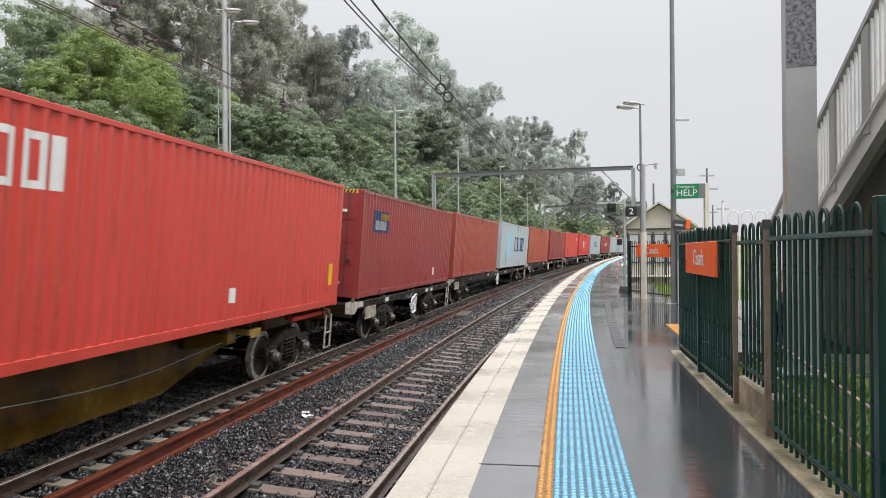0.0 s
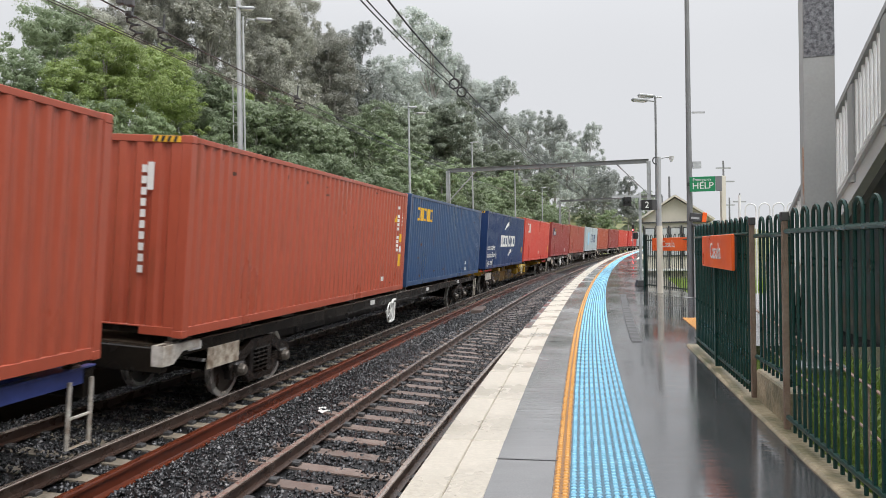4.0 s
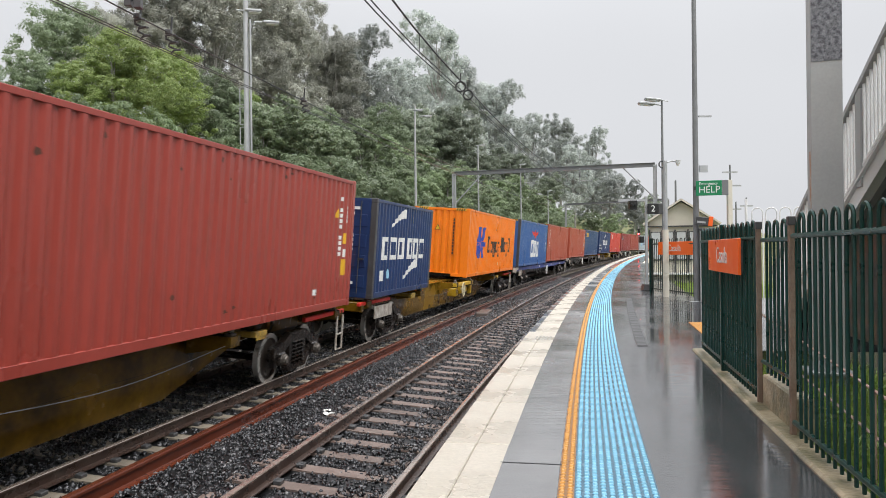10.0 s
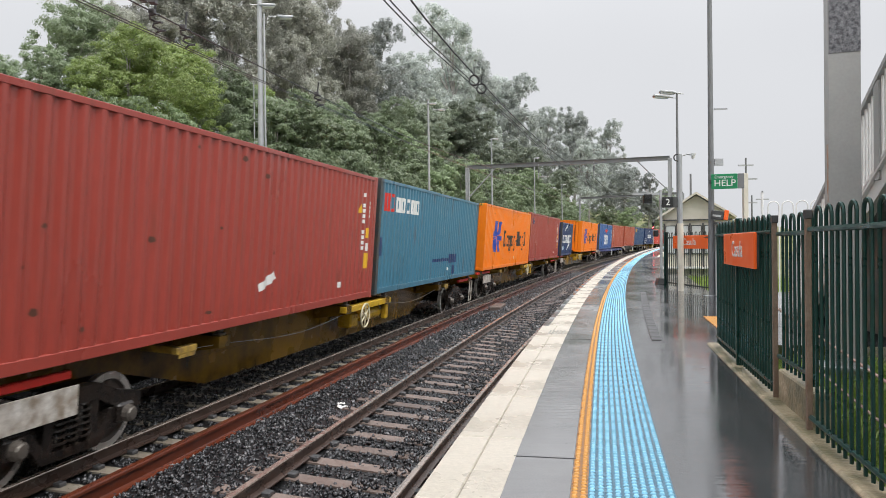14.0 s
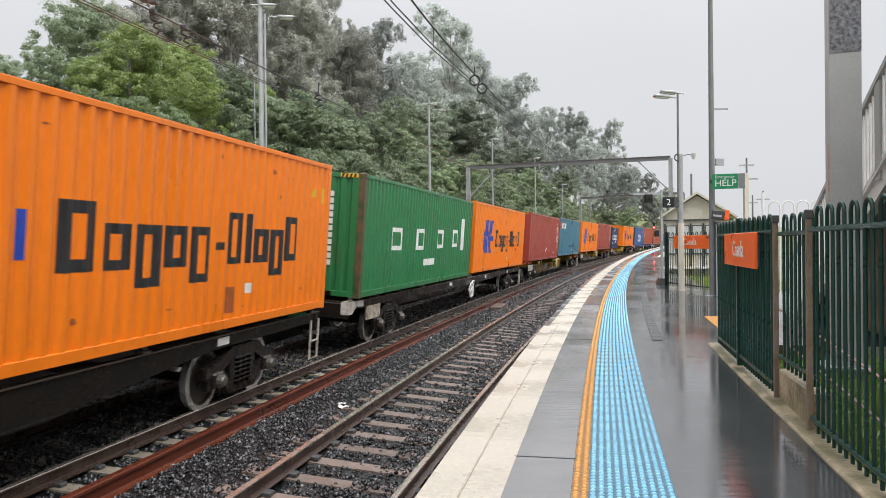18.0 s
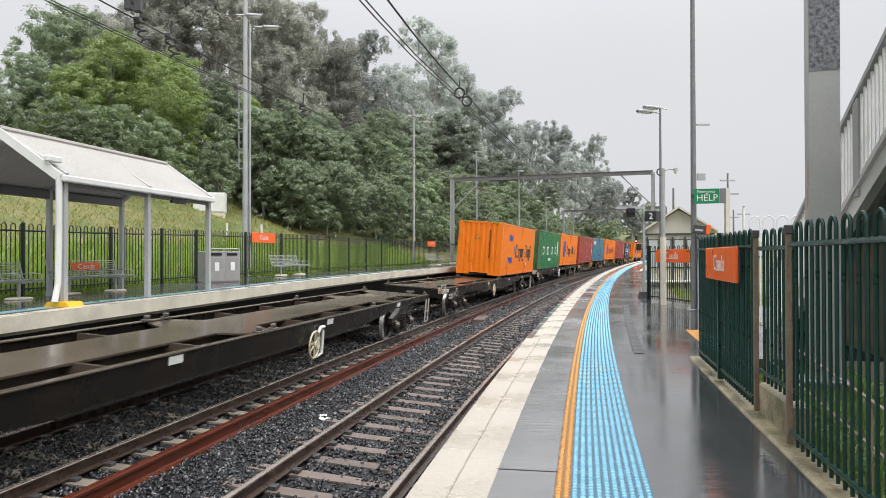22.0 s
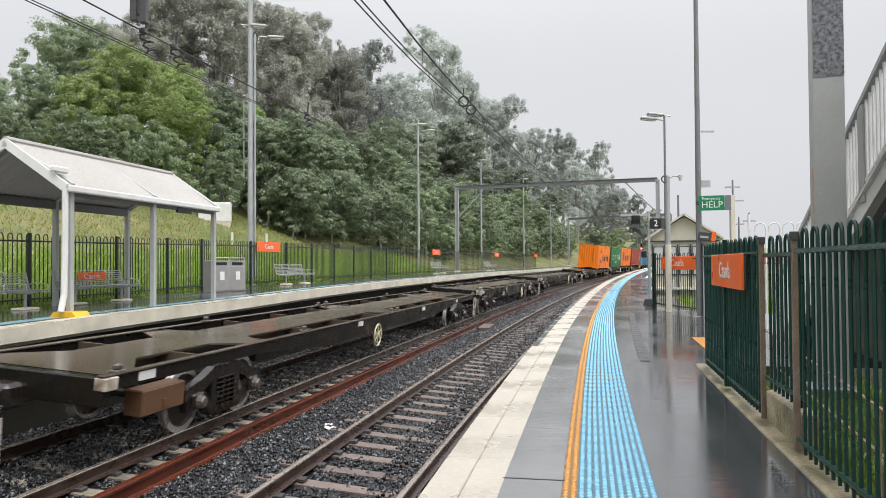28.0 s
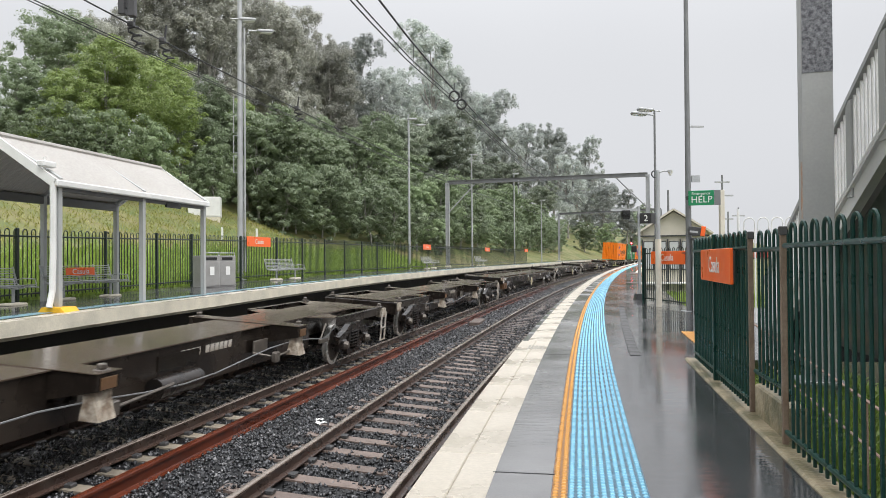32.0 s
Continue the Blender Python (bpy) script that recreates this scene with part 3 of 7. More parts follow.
def tactile_tile(name, x0, x1, cols, length, rows, mat, stud):
    g = Geo()
    g.box(x0, x1, -length / 2, length / 2, -0.01, 0.008)
    px, py = (x1 - x0) / cols, length / rows
    for i in range(cols):
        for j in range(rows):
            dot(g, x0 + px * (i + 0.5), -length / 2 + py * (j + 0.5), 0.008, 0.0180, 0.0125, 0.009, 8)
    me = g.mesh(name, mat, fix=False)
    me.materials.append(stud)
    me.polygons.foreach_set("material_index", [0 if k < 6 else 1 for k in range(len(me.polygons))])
    return me


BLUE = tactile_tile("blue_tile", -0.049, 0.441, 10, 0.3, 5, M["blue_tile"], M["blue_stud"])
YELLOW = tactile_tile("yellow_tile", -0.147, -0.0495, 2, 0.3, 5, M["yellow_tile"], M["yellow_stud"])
strip = thing("tactile_strip", "bright blue raised tactile studs in ten rows", "tactile paving", kind="structure")
line = thing("warning_strip", "orange-yellow raised warning studs in two rows", "tactile paving", kind="structure")
for i in range(262):
    m = stand(-8.4 + i * 0.3, 0.0, 0.002)
    part("blue_tile", BLUE, None, strip, m=m)
    part("yellow_tile", YELLOW, None, line, m=m)
for holder, mesh, mat in ((strip, (0.049, -0.441), "blue_stud"), (line, (0.147, 0.05), "yellow_stud")):
    a, b = mesh
    tagged(part("distant_tiles", sweep([(a, 0.002), (a, 0.013), (b, 0.013), (b, 0.002)], 70.1, 130, 2.0), M[mat], holder), kind="stuff")

# concrete edging under the fence
tagged(new("platform_kerb", sweep([(-1.62, -0.05), (-1.455, -0.05), (-1.455, 0.012), (-1.475, 0.03), (-1.62, 0.03)], -6, 10.95, 0.75).mesh("platform_kerb", M["kerb"])), "mossy concrete edging along the fence foot", "kerb", kind="structure")

# ---- the far platform ----
fz = far_z
tagged(new("far_platform", sweep([(9.75, -0.30), (8.74, -0.31), (8.72, -0.27), (8.60, -0.24), (8.60, -0.004), (12.25, -0.004), (12.25, -0.30)], -60, 130, 1.5, fz).mesh("far_platform", M["concrete"])), "cream concrete far platform with a deep edge beam", "platform", kind="structure")
# set-back wall coloured dark for the shade under the platform
tagged(new("far_platform_wall", sweep([(9.76, -2.4), (9.76, -0.28), (12.2, -0.28), (12.2, -2.4)], -60, 130, 1.5, fz).mesh("far_platform_wall", M["under_shade"])), "dark wall standing in for the shade under the far platform", "wall", kind="structure")
tagged(new("far_platform_surface", sweep([(8.95, 0.0), (8.95, 0.006), (12.2, 0.006), (12.2, 0.0)], -60, 130, 1.5, fz).mesh("far_platform_surface", M["asphalt"])), "wet asphalt surface of the far platform", "platform", kind="structure")
tagged(new("far_edge_line", sweep([(8.61, 0.0), (8.61, 0.008), (8.94, 0.008), (8.94, 0.0)], -40, 130, 1.5, fz).mesh("far_edge_line", M["coping"])), "pale painted edge of the far platform", "coping", kind="structure")
tagged(new("far_tactile_strip", sweep([(9.12, 0.004), (9.12, 0.010), (9.42, 0.010), (9.42, 0.004)], -40, 130, 1.5, fz).mesh("far_tactile_strip", M["dull_blue"])), "dull blue tactile strip on the far platform", "tactile paving", kind="structure")


def blades(count, s0, s1, lat0, lat1, low, high, seed, mat, lift=0.0):
    """Thin leaning grass blades."""
    rng = np.random.default_rng(seed)
    S, L = rng.uniform(s0, s1, count), rng.uniform(0, 1, count)
    L = lat0 + (lat1 - lat0) * L ** 1.6
    base = np.array([tuple(at(a, b, ground_z(a, b) + lift, False)) for a, b in zip(S, L)])
    a = rng.uniform(0, 6.28, count)
    h = rng.uniform(low, high, count)
    w = 0.012 + 0.022 * rng.uniform(0, 1, count)
    side = np.stack([np.cos(a), np.sin(a), 0 * a], 1) * w[:, None]
    tip = base + np.stack([rng.normal(0, 0.55, count) * h, rng.normal(0, 0.55, count) * h, h], 1)
    V = np.stack([base - side, base + side, tip], 1).reshape(-1, 3)
    return mesh_np("grass_blades", V, np.arange(count * 3).reshape(-1, 3), mat)


DRY = leaf_material("dry_grass", (0.33, 0.33, 0.095), (0.21, 0.22, 0.055))
LONG = leaf_material("long_grass", (0.29, 0.39, 0.07), (0.16, 0.25, 0.04))
tagged(new("long_grass", blades(34000, 4, 50, 12.35, 16.0, 0.15, 0.6, 5, LONG)), "long wet yellow-green grass behind the far fence", "grass", kind="stuff")
tagged(new("meadow_grass", blades(12000, 22.5, 36, -2.8, -9.0, 0.06, 0.3, 8, LONG)), "bright green grass behind the platform fence", "grass", kind="stuff")
tagged(new("short_grass", blades(36000, 4, 40, 12.4, 23.0, 0.04, 0.16, 7, DRY)), "short rough grass over the bank", "grass", kind="stuff")
tagged(new("grass_tufts", blades(30000, 0, 13, -1.64, -3.6, 0.06, 0.26, 6, LONG)), "green grass tufts behind the near fence", "grass", kind="stuff")


# ---- fences of hooped bars ----
def hoop_mesh(name, width, height, foot, r, mat):
    """Two bars joined by a half round on top."""
    g = Geo()
    w = width / 2
    pts = [(0, -w, foot), (0, -w, height - w)]
    pts += [(0, -w * math.cos(a), height - w + w * math.sin(a)) for a in (math.pi * k / 6 for k in range(1, 6))]
    pts += [(0, w, height - w), (0, w, foot)]
    return g.tube(pts, r, 6).mesh(name, mat, smooth=True)


def fence(name, label, s0, s1, lat0, lat1, height, zero, mat, post_every=2.4, pitch=0.25, width=0.125, r=0.0125, foot=0.10, posts=None, post_mat=None, group=""):
    fe = thing(name, label, "fence", group)
    hoop = hoop_mesh("hooped_bar", width, height, foot, r, mat)
    la = lambda s: lat0 + (lat1 - lat0) * (s - s0) / (s1 - s0)
    n = int((s1 - s0) / pitch)
    slope = math.degrees(math.atan2(lat1 - lat0, s1 - s0))
    for i in range(n):
        s = s0 + pitch * (i + 0.5)
        part("hooped_bar", hoop, None, fe, m=stand(s, la(s), zero(s), slope, 0, False))
    for h in (foot + 0.08, height - 0.16):
        k = max(1, int((s1 - s0) / 1.2))
        steps = [s0 + (s1 - s0) * i / k for i in range(k + 1)]
        part("fence_rail", Geo().tube([at(a, la(a), zero(a) + h, False) for a in steps], 0.02, 8), mat, fe)
    pg = Geo().box(-0.035, 0.035, -0.035, 0.035, -0.15, height + 0.02, 0.006).mesh("fence_post", post_mat or mat)
    for s in (posts if posts is not None else np.arange(s0, s1 + 0.01, post_every)):
        part("fence_post", pg, None, fe, m=stand(s, la(s), zero(s), slope, 0, False))
    return fe


near_z = lambda s: grade(s) + 0.03
fence("hooped_fence", "dark green steel fence of hooped bars on the platform edge", -5.9, 5.95, -1.56, -1.56, 1.66, near_z, M["fence_green"], posts=[-5.8, -3.8, -1.9, 0.1, 2.0, 3.9], foot=0.02)
fence("hooped_fence", "short dark green fence set back above a low concrete wall", 6.05, 7.15, -1.62, -1.60, 1.64, near_z, M["fence_green"], posts=[], foot=0.30)
fence("hooped_fence", "dark green steel fence carrying an orange name board", 7.25, 10.75, -1.57, -1.57, 1.66, near_z, M["fence_green"], posts=[9.0], foot=0.03)
for s, lat in ((6.0, -1.56), (7.2, -1.58)):
    p = thing("gate_post", "weathered square steel post between fence panels", "post", "gate posts", m=stand(s, lat, 0.0))
    part("post_shaft", Geo().box(-0.022, 0.022, -0.022, 0.022, -0.1, 1.66, 0.006), M["rust_post"], p)
    part("post_cap", Geo().box(-0.028, 0.028, -0.03, 0.03, 1.61, 1.68, 0.006), M["dark_steel"], p)
low = thing("low_wall", "stained low concrete wall under the short fence", "wall", m=stand(6.6, -1.66))
part("wall_block", Geo().box(-0.07, 0.07, -0.54, 0.54, -0.05, 0.30, 0.015), M["kerb"], low)
fence("hooped_fence", "dark green fence behind the signal, with an orange name board", 21.2, 24.0, -2.72, -1.66, 1.68, near_z, M["fence_dark"], posts=[21.3, 23.95], foot=0.06)
fence("hooped_fence", "dark green fence end panel beside the platform", 23.9, 26.4, -1.62, -1.75, 1.68, near_z, M["fence_green"], posts=[24.0], foot=0.06)
fence("platform_fence", "black hooped steel fence along the back of the far platform", 2.6, 40.0, 12.12, 12.12, 1.60, lambda s: far_z(s), M["fence_dark"], 2.4, 0.25, 0.13, 0.012, 0.08, posts=[4.4, 6.8, 9.2, 11.6, 14.0, 16.9, 17.4, 19.1, 20.9, 24.0, 26.8, 29.2, 31.6, 34.0, 36.4, 38.8])
ff = thing("platform_fence", "black hooped steel fence further along the far platform", "fence")
gg = Geo()
for i in range(170):
    s = 40.1 + 0.28 * i
    p = at(s, 12.12, far_z(s), False)
    gg.tube([p + Vector((0, 0, 0.05)), p + Vector((0, 0, 1.58))], 0.02, 4)
tagged(part("fence_infill", gg, M["fence_dark"], ff), kind="stuff")
for h in (0.12, 1.42):
    part("fence_rail", sweep([(12.10, h), (12.14, h), (12.14, h + 0.04), (12.10, h + 0.04)], 40, 87.6, 2.0, fz), M["fence_dark"], ff)


# ---- signs ----
def text_mesh(body, size, mat, thick=0.002, align="CENTER"):
    c = bpy.data.curves.new("lettering", "FONT")
    c.body, c.size, c.align_x, c.align_y, c.extrude = body, size, align, "CENTER", thick
    ob = bpy.data.objects.new("lettering", c)
    me = bpy.data.meshes.new_from_object(ob)
    bpy.data.objects.remove(ob)
    me.materials.clear()
    me.materials.append(mat)
    return me


def board(name, label, category, m, w, h, mat, lines, back="dark_steel", depth=0.03, group=""):
    """A sign that faces local -y. lines: text, size, x, z, material."""
    b = thing(name, label, category, group, m)
    part("sign_panel", Geo().box(-w / 2, w / 2, -depth, 0, -h / 2, h / 2, 0.006), M[mat], b)
    part("sign_frame", Geo().box(-w / 2 + 0.02, w / 2 - 0.02, 0.001, 0.02, -h / 2 + 0.02, h / 2 - 0.02), M[back], b)
    for txt, size, x, z, tm in lines:
        part("lettering", text_mesh(txt, size, M[tm]), None, b, m=pose(x, -depth - 0.003, z, 90, 0, 0))
    return b


def facing(x, y, z, turn):
    return pose(x, y, z, 0, 0, turn)


# name boards lie flat against their fences and face the track
def name_board(s, lat, z, turn, label):
    p = at(s, lat, z, False)
    board("name_board", label, "sign", facing(p.x, p.y, p.z, turn - math.degrees(heading(s))), 1.85, 0.36, "orange_sign", [("Casula", 0.25, 0, 0, "white")], group="name boards")


name_board(8.55, -1.51, 1.36, -90, "orange station name board on the green fence")
p = at(22.35, -2.25, 1.42)
board("name_board", "orange station name board on the fence behind the signal", "sign", facing(p.x, p.y, p.z, -math.degrees(heading(22.5)) - 66), 1.95, 0.38, "orange_sign", [("Casula", 0.28, 0.0, 0, "white")], group="name boards")
for s in (25.2, 48.4, 67.4, 86.8):
    name_board(s, 12.05, far_z(s) + 1.42, 90, "orange station name board on the far fence")


# ---- poles and lamps ----
def lamp_head(parent, x, y, z, turn, n=2):
    for k in range(n):
        m = pose(x, y, z, 0, 0, turn) @ (pose(0, -0.05 + 0.66 * k, -0.28 - 0.33 * k, 6, 0, 0) if n > 1 and turn < 0 else pose(0, 0.05 + 0.25 * k, -0.16 * k, 6, 0, 0))
        h = part("lamp_housing", Geo().box(-0.14, 0.14, 0.0, 0.62, -0.05, 0.05, 0.03), M["galv"], parent, m=m)
        part("diffuser", Geo().box(-0.11, 0.11, 0.12, 0.58, -0.075, -0.05, 0.01), M["white"], h, "pale unlit lamp glass")
        part("lamp_arm", Geo().tube([(0, -0.3, 0.0), (0, 0.05, 0.0)], 0.025, 8), M["galv"], h)


def street_lamp(label, x, y, z0, z1, turn=90, r=0.07, n=2, ladder=False, group="platform lamps"):
    la = thing("street_lamp", label, "lamp post", group, pose(x, y, z0))
    part("pole", Geo().tube([(0, 0, -0.2), (0, 0, (z1 - z0) * 0.5), (0, 0, z1 - z0 + (1.8 if r > 0.115 else 0.0))], r, 10, r * 0.65), M["pole_grey" if turn > 0 else "galv"], la, smooth=True)
    part("base_plate", Geo().box(-0.18, 0.18, -0.18, 0.18, 0, 0.03, 0.005), M["galv"], la)
    lamp_head(la, 0, 0, z1 - z0, turn, n)
    if r > 0.115 and n == 2:
        part("conduit", Geo().tube([(0.17, -0.03, 0.3), (0.17, -0.03, z1 - z0 - 0.6)], 0.035, 8), M["galv"], la)
        for k in range(4):
            z = 3.9 + 0.72 * k
            part("cable_ladder", Geo().tube([(-0.1, 0, z), (-0.24, 0, z), (-0.24, 0, z + 0.62), (-0.1, 0, z + 0.62)], 0.018, 6), M["galv"], la)
    return la


for label, x, y, z0, z1, turn, r, n in (
    ("tall grey platform lamp post with two flat heads", -6.65, 26.92, 0.75, 10.5, -60, 0.12, 2),
    ("grey lamp post with two flat heads beside the far fence", -0.99, 47.71, 0.85, 10.8, -60, 0.09, 2),
    ("grey lamp post beside the far fence", 4.14, 64.58, 0.9, 10.6, -60, 0.09, 1),
    ("grey lamp post beside the far fence", 10.05, 82.67, 1.0, 11.0, -60, 0.09, 1),
    ("grey lamp post beside the far fence", 15.7, 99.17, 1.1, 9.3, -60, 0.09, 1),
    ("slim grey lamp post behind the near fence", 9.0, 28.6, 0.0, 7.2, 90, 0.06, 2),
    ("tall grey pole with a lamp head beside the help point", 7.05, 19.6, 0.0, 8.9, 90, 0.085, 1),
):
    street_lamp(label, x, y, z0, z1, turn, r, n)


# ---- the shelter on the far platform ----
M["dark_beam"] = material("dark_beam", (0.12, 0.12, 0.125), 0.5, vary=0.15)


def shelter():
    s0, s1 = 6.2, 16.85
    L = s1 - s0
    sm = (s0 + s1) / 2
    m = stand(sm, 10.4, 0.60, 0, 0, False)
    sh = thing("platform_shelter", "pale steel platform shelter with a gabled sheet roof", "shelter", m=m)
    w, eave, ridge = 1.25, 2.33, 3.17
    for k, sy in enumerate((L / 2 - 5.15, L / 2 - 2.6, L / 2 - 0.06)):
        for sx in (-1.2, 1.2):
            part("post", Geo().box(sx - 0.05, sx + 0.05, sy - 0.05, sy + 0.05, -0.1, eave + 0.02, 0.006), M["grey_paint"], sh)
        for sgn in (-1, 1):
            a, b = Vector((sgn * w, sy, eave + 0.0)), Vector((0, sy, ridge - 0.06))
            d = b - a
            mm = Matrix.Translation((a + b) / 2) @ d.to_track_quat("X", "Z").to_matrix().to_4x4()
            part("rafter", Geo().box(-d.length / 2, d.length / 2, -0.04, 0.04, -0.08, 0.04, 0, mm), M["grey_paint"], sh)
    for sgn in (-1, 1):
        g = Geo()
        ang = math.atan2(ridge - eave, w)
        ln = math.hypot(w, ridge - eave) + 0.06
        mm = Matrix.Translation((0, 0, ridge)) @ pose(0, 0, 0, 0, math.degrees(ang) * sgn, 0)
        n = 60
        y0, y1 = L / 2 - 5.35, L / 2
        xs = (0.0, sgn * ln)
        vs = []
        for i in range(n * 2 + 1):
            y = y0 + (y1 - y0) * i / (n * 2)
            h = 0.018 * (i % 2)
            for x in xs:
                vs.append(mm @ Vector((x, y, h)))
        g.add(vs, [(2 * i, 2 * i + 2, 2 * i + 3, 2 * i + 1) for i in range(n * 2)])
        g.add([v - Vector((0, 0, 0.03)) for v in vs], [(2 * i, 2 * i + 1, 2 * i + 3, 2 * i + 2) for i in range(n * 2)])
        part("roof_sheet", g.mesh("roof_sheet", M["roof_tin"], fix=False), None, sh)
        e = mm @ Vector((sgn * ln, 0, 0))
        part("gutter", Geo().box(e.x - 0.06, e.x + 0.06, y0, y1, e.z - 0.1, e.z + 0.02, 0.02), M["white"], sh, "white eaves gutter")
        for y in (y0, y1):
            part("barge_board", Geo().box(-ln / 2, ln / 2, -0.02, 0.02, -0.12, 0.04, 0, mm @ Matrix.Translation((sgn * ln / 2, y, 0))), M["white"], sh)
    for sx in (-1.2, 1.2):
        part("eave_beam", Geo().box(sx - 0.045, sx + 0.045, L / 2 - 5.2, L / 2, eave - 0.2, eave - 0.02, 0.006), M["dark_beam"], sh, "dark grey beam under the eaves")
    part("ridge_cap", Geo().tube([(0, L / 2 - 5.35, ridge + 0.02), (0, L / 2, ridge + 0.02)], 0.06, 8), M["roof_tin"], sh)
    yd = L / 2 - 5.33
    g = Geo().tube([(1.24, yd, eave - 0.05), (1.24, yd, 1.0), (1.24, yd - 0.02, 0.35), (1.24, yd - 0.1, 0.06)], 0.055, 8)
    part("downpipe", g, M["white"], sh)
    c = part("security_camera", Geo().box(1.0, 1.12, yd - 0.12, yd + 0.25, eave + 0.22, eave + 0.33, 0.02), M["white"], sh)
    part("camera_bracket", Geo().tube([(1.06, yd, eave + 0.2), (1.06, yd, eave + 0.4)], 0.02, 6), M["white"], c)
    b = part("platform_number_box", Geo().box(1.2, 1.26, L / 2 - 1.75, L / 2 - 1.15, eave - 0.26, eave - 0.02, 0.01), M["black"], sh)
    part("number", text_mesh("1", 0.2, M["white"]), None, b, m=pose(1.1, L / 2 - 1.76, eave - 0.14, 90, 0, 0))
    return sh


shelter()


def bench(m, label, panel=False):
    """A perforated steel seat for four."""
    b = thing("bench", label, "bench", "platform benches", m)
    for x in (-0.7, 0.7):
        g = Geo().tube([(x, 0.05, 0), (x, 0.05, 0.40)], 0.03, 8)
        g.tube([(x, 0.28, 0.42), (x, -0.02, 0.40), (x, -0.22, 0.44)], 0.02, 8)
        part("leg", g, M["bench_steel"], b)
        part("foot_block", Geo().box(x - 0.22, x + 0.22, -0.1, 0.2, -0.01, 0.07, 0.03), M["concrete"], b)
    for k in range(8):
        y, z = -0.22 + 0.065 * k, 0.44 + 0.012 * abs(k - 4)
        part("seat_slat", Geo().tube([(-0.98, y, z), (0.98, y, z)], 0.012, 6), M["bench_steel"], b)
    for k in range(7):
        y, z = 0.26 + 0.10 * k / 6, 0.52 + 0.06 * k
        part("back_slat", Geo().tube([(-0.98, y, z), (0.98, y, z)], 0.011, 6), M["bench_steel"], b)
    for i in range(5):
        x = -1.0 + 0.5 * i
        part("seat_frame", Geo().tube([(x, -0.25, 0.43), (x, 0.2, 0.44), (x, 0.27, 0.52), (x, 0.37, 0.92)], 0.018, 6), M["bench_steel"], b)
        part("armrest", Geo().tube([(x, -0.2, 0.44), (x, -0.17, 0.62), (x, 0.1, 0.64), (x, 0.28, 0.60)], 0.014, 6), M["bench_steel"], b)
    if panel:
        part("name_plate", Geo().box(-0.42, 0.42, 0.24, 0.26, 0.62, 0.84, 0.004), M["orange_sign"], b, "orange name plate on the backrest")
        part("lettering", text_mesh("Casula", 0.19, M["white"]), None, b, m=pose(0, 0.236, 0.73, 90, 0, 0))
    return b


for s, lat, lab, pn in ((12.2, 11.25, "grey steel slatted bench under the shelter", False), (15.2, 11.25, "grey steel bench with an orange name plate under the shelter", True), (25.8, 11.2, "grey steel slatted bench against the far fence", False), (46.5, 11.2, "grey steel slatted bench against the far fence", False), (61.5, 11.2, "grey steel slatted bench further along the far fence", False)):
    p = at(s, lat, far_z(s), False)
    bench(pose(p.x, p.y, p.z, 0, 0, 90 - math.degrees(heading(s))) @ Matrix.Diagonal((1.16, 1, 0.86, 1)), lab, pn)


def bins():
    """A row of grey steel bin cabinets."""
    for i in range(2):
        p = at(20.05 + 0.60 * i, 10.95 - 0.18 * i, far_z(19) - 0.02, False)
        b = thing("bin_cabinet", "grey steel litter bin cabinet with a door and white labels", "litter bin", "bin cabinets", pose(p.x, p.y, p.z, 0, 0, 90 - math.degrees(heading(19)) - 30) @ Matrix.Diagonal((1.18, 1.1, 1, 1)))
        part("cabinet_body", Geo().box(-0.25, 0.25, 0.0, 0.5, 0.04, 0.98, 0.01), M["bin_steel"], b)
        d = part("cabinet_door", Geo().box(-0.22, 0.22, -0.02, -0.002, 0.08, 0.80, 0.006), M["bin_steel"], b)
        part("top_rail", Geo().tube([(-0.23, 0.03, 0.97), (-0.23, 0.03, 1.06), (0.23, 0.03, 1.06), (0.23, 0.03, 0.97)], 0.014, 6), M["galv"], b)
        part("slot", Geo().box(-0.15, 0.15, -0.012, 0.002, 0.85, 0.93), M["black"], b, "dark opening with a pale label")
        part("notice", Geo().box(-0.05, 0.07, -0.026, -0.021, 0.40, 0.65), M["white"], d)
        for x in (-0.2, 0.2):
            for y in (0.05, 0.45):
                part("foot", Geo().box(x - 0.02, x + 0.02, y - 0.02, y + 0.02, 0, 0.05), M["galv"], b)


bins()
mound = thing("hazard_mound", "yellow painted concrete plinth at the shelter post foot", "plinth", m=stand(11.65, 9.15, far_z(11.65), 0, 0, False))
part("plinth_body", Geo().prism([(-0.27, 0), (0.27, 0), (0.19, 0.09), (-0.19, 0.09)], -0.2, 0.2), M["yellow_paint"], mound)


def cabinet_on_bank():
    p = at(34.4, 19.4, hill(34.4, 19.4) - 0.05, False)
    c = thing("equipment_cabinet", "white metal equipment cabinet on the grassy bank", "cabinet", m=pose(p.x - 0.5, p.y, p.z + 0.10, 0, 0, 10))
    part("cabinet_body", Geo().box(-0.8, 0.8, -0.4, 0.4, 0.08, 1.12, 0.02), M["white"], c)
    part("cabinet_base", Geo().box(-0.76, 0.76, -0.38, 0.38, -0.5, 0.12), M["concrete"], c)
    for x in (-0.42, 0.42):
        part("cabinet_door", Geo().box(x - 0.36, x + 0.36, -0.42, -0.402, 0.14, 1.06, 0.006), M["white"], c)
    part("handle", Geo().box(-0.03, 0.02, -0.45, -0.42, 0.5, 0.7), M["dark_steel"], c)


cabinet_on_bank()


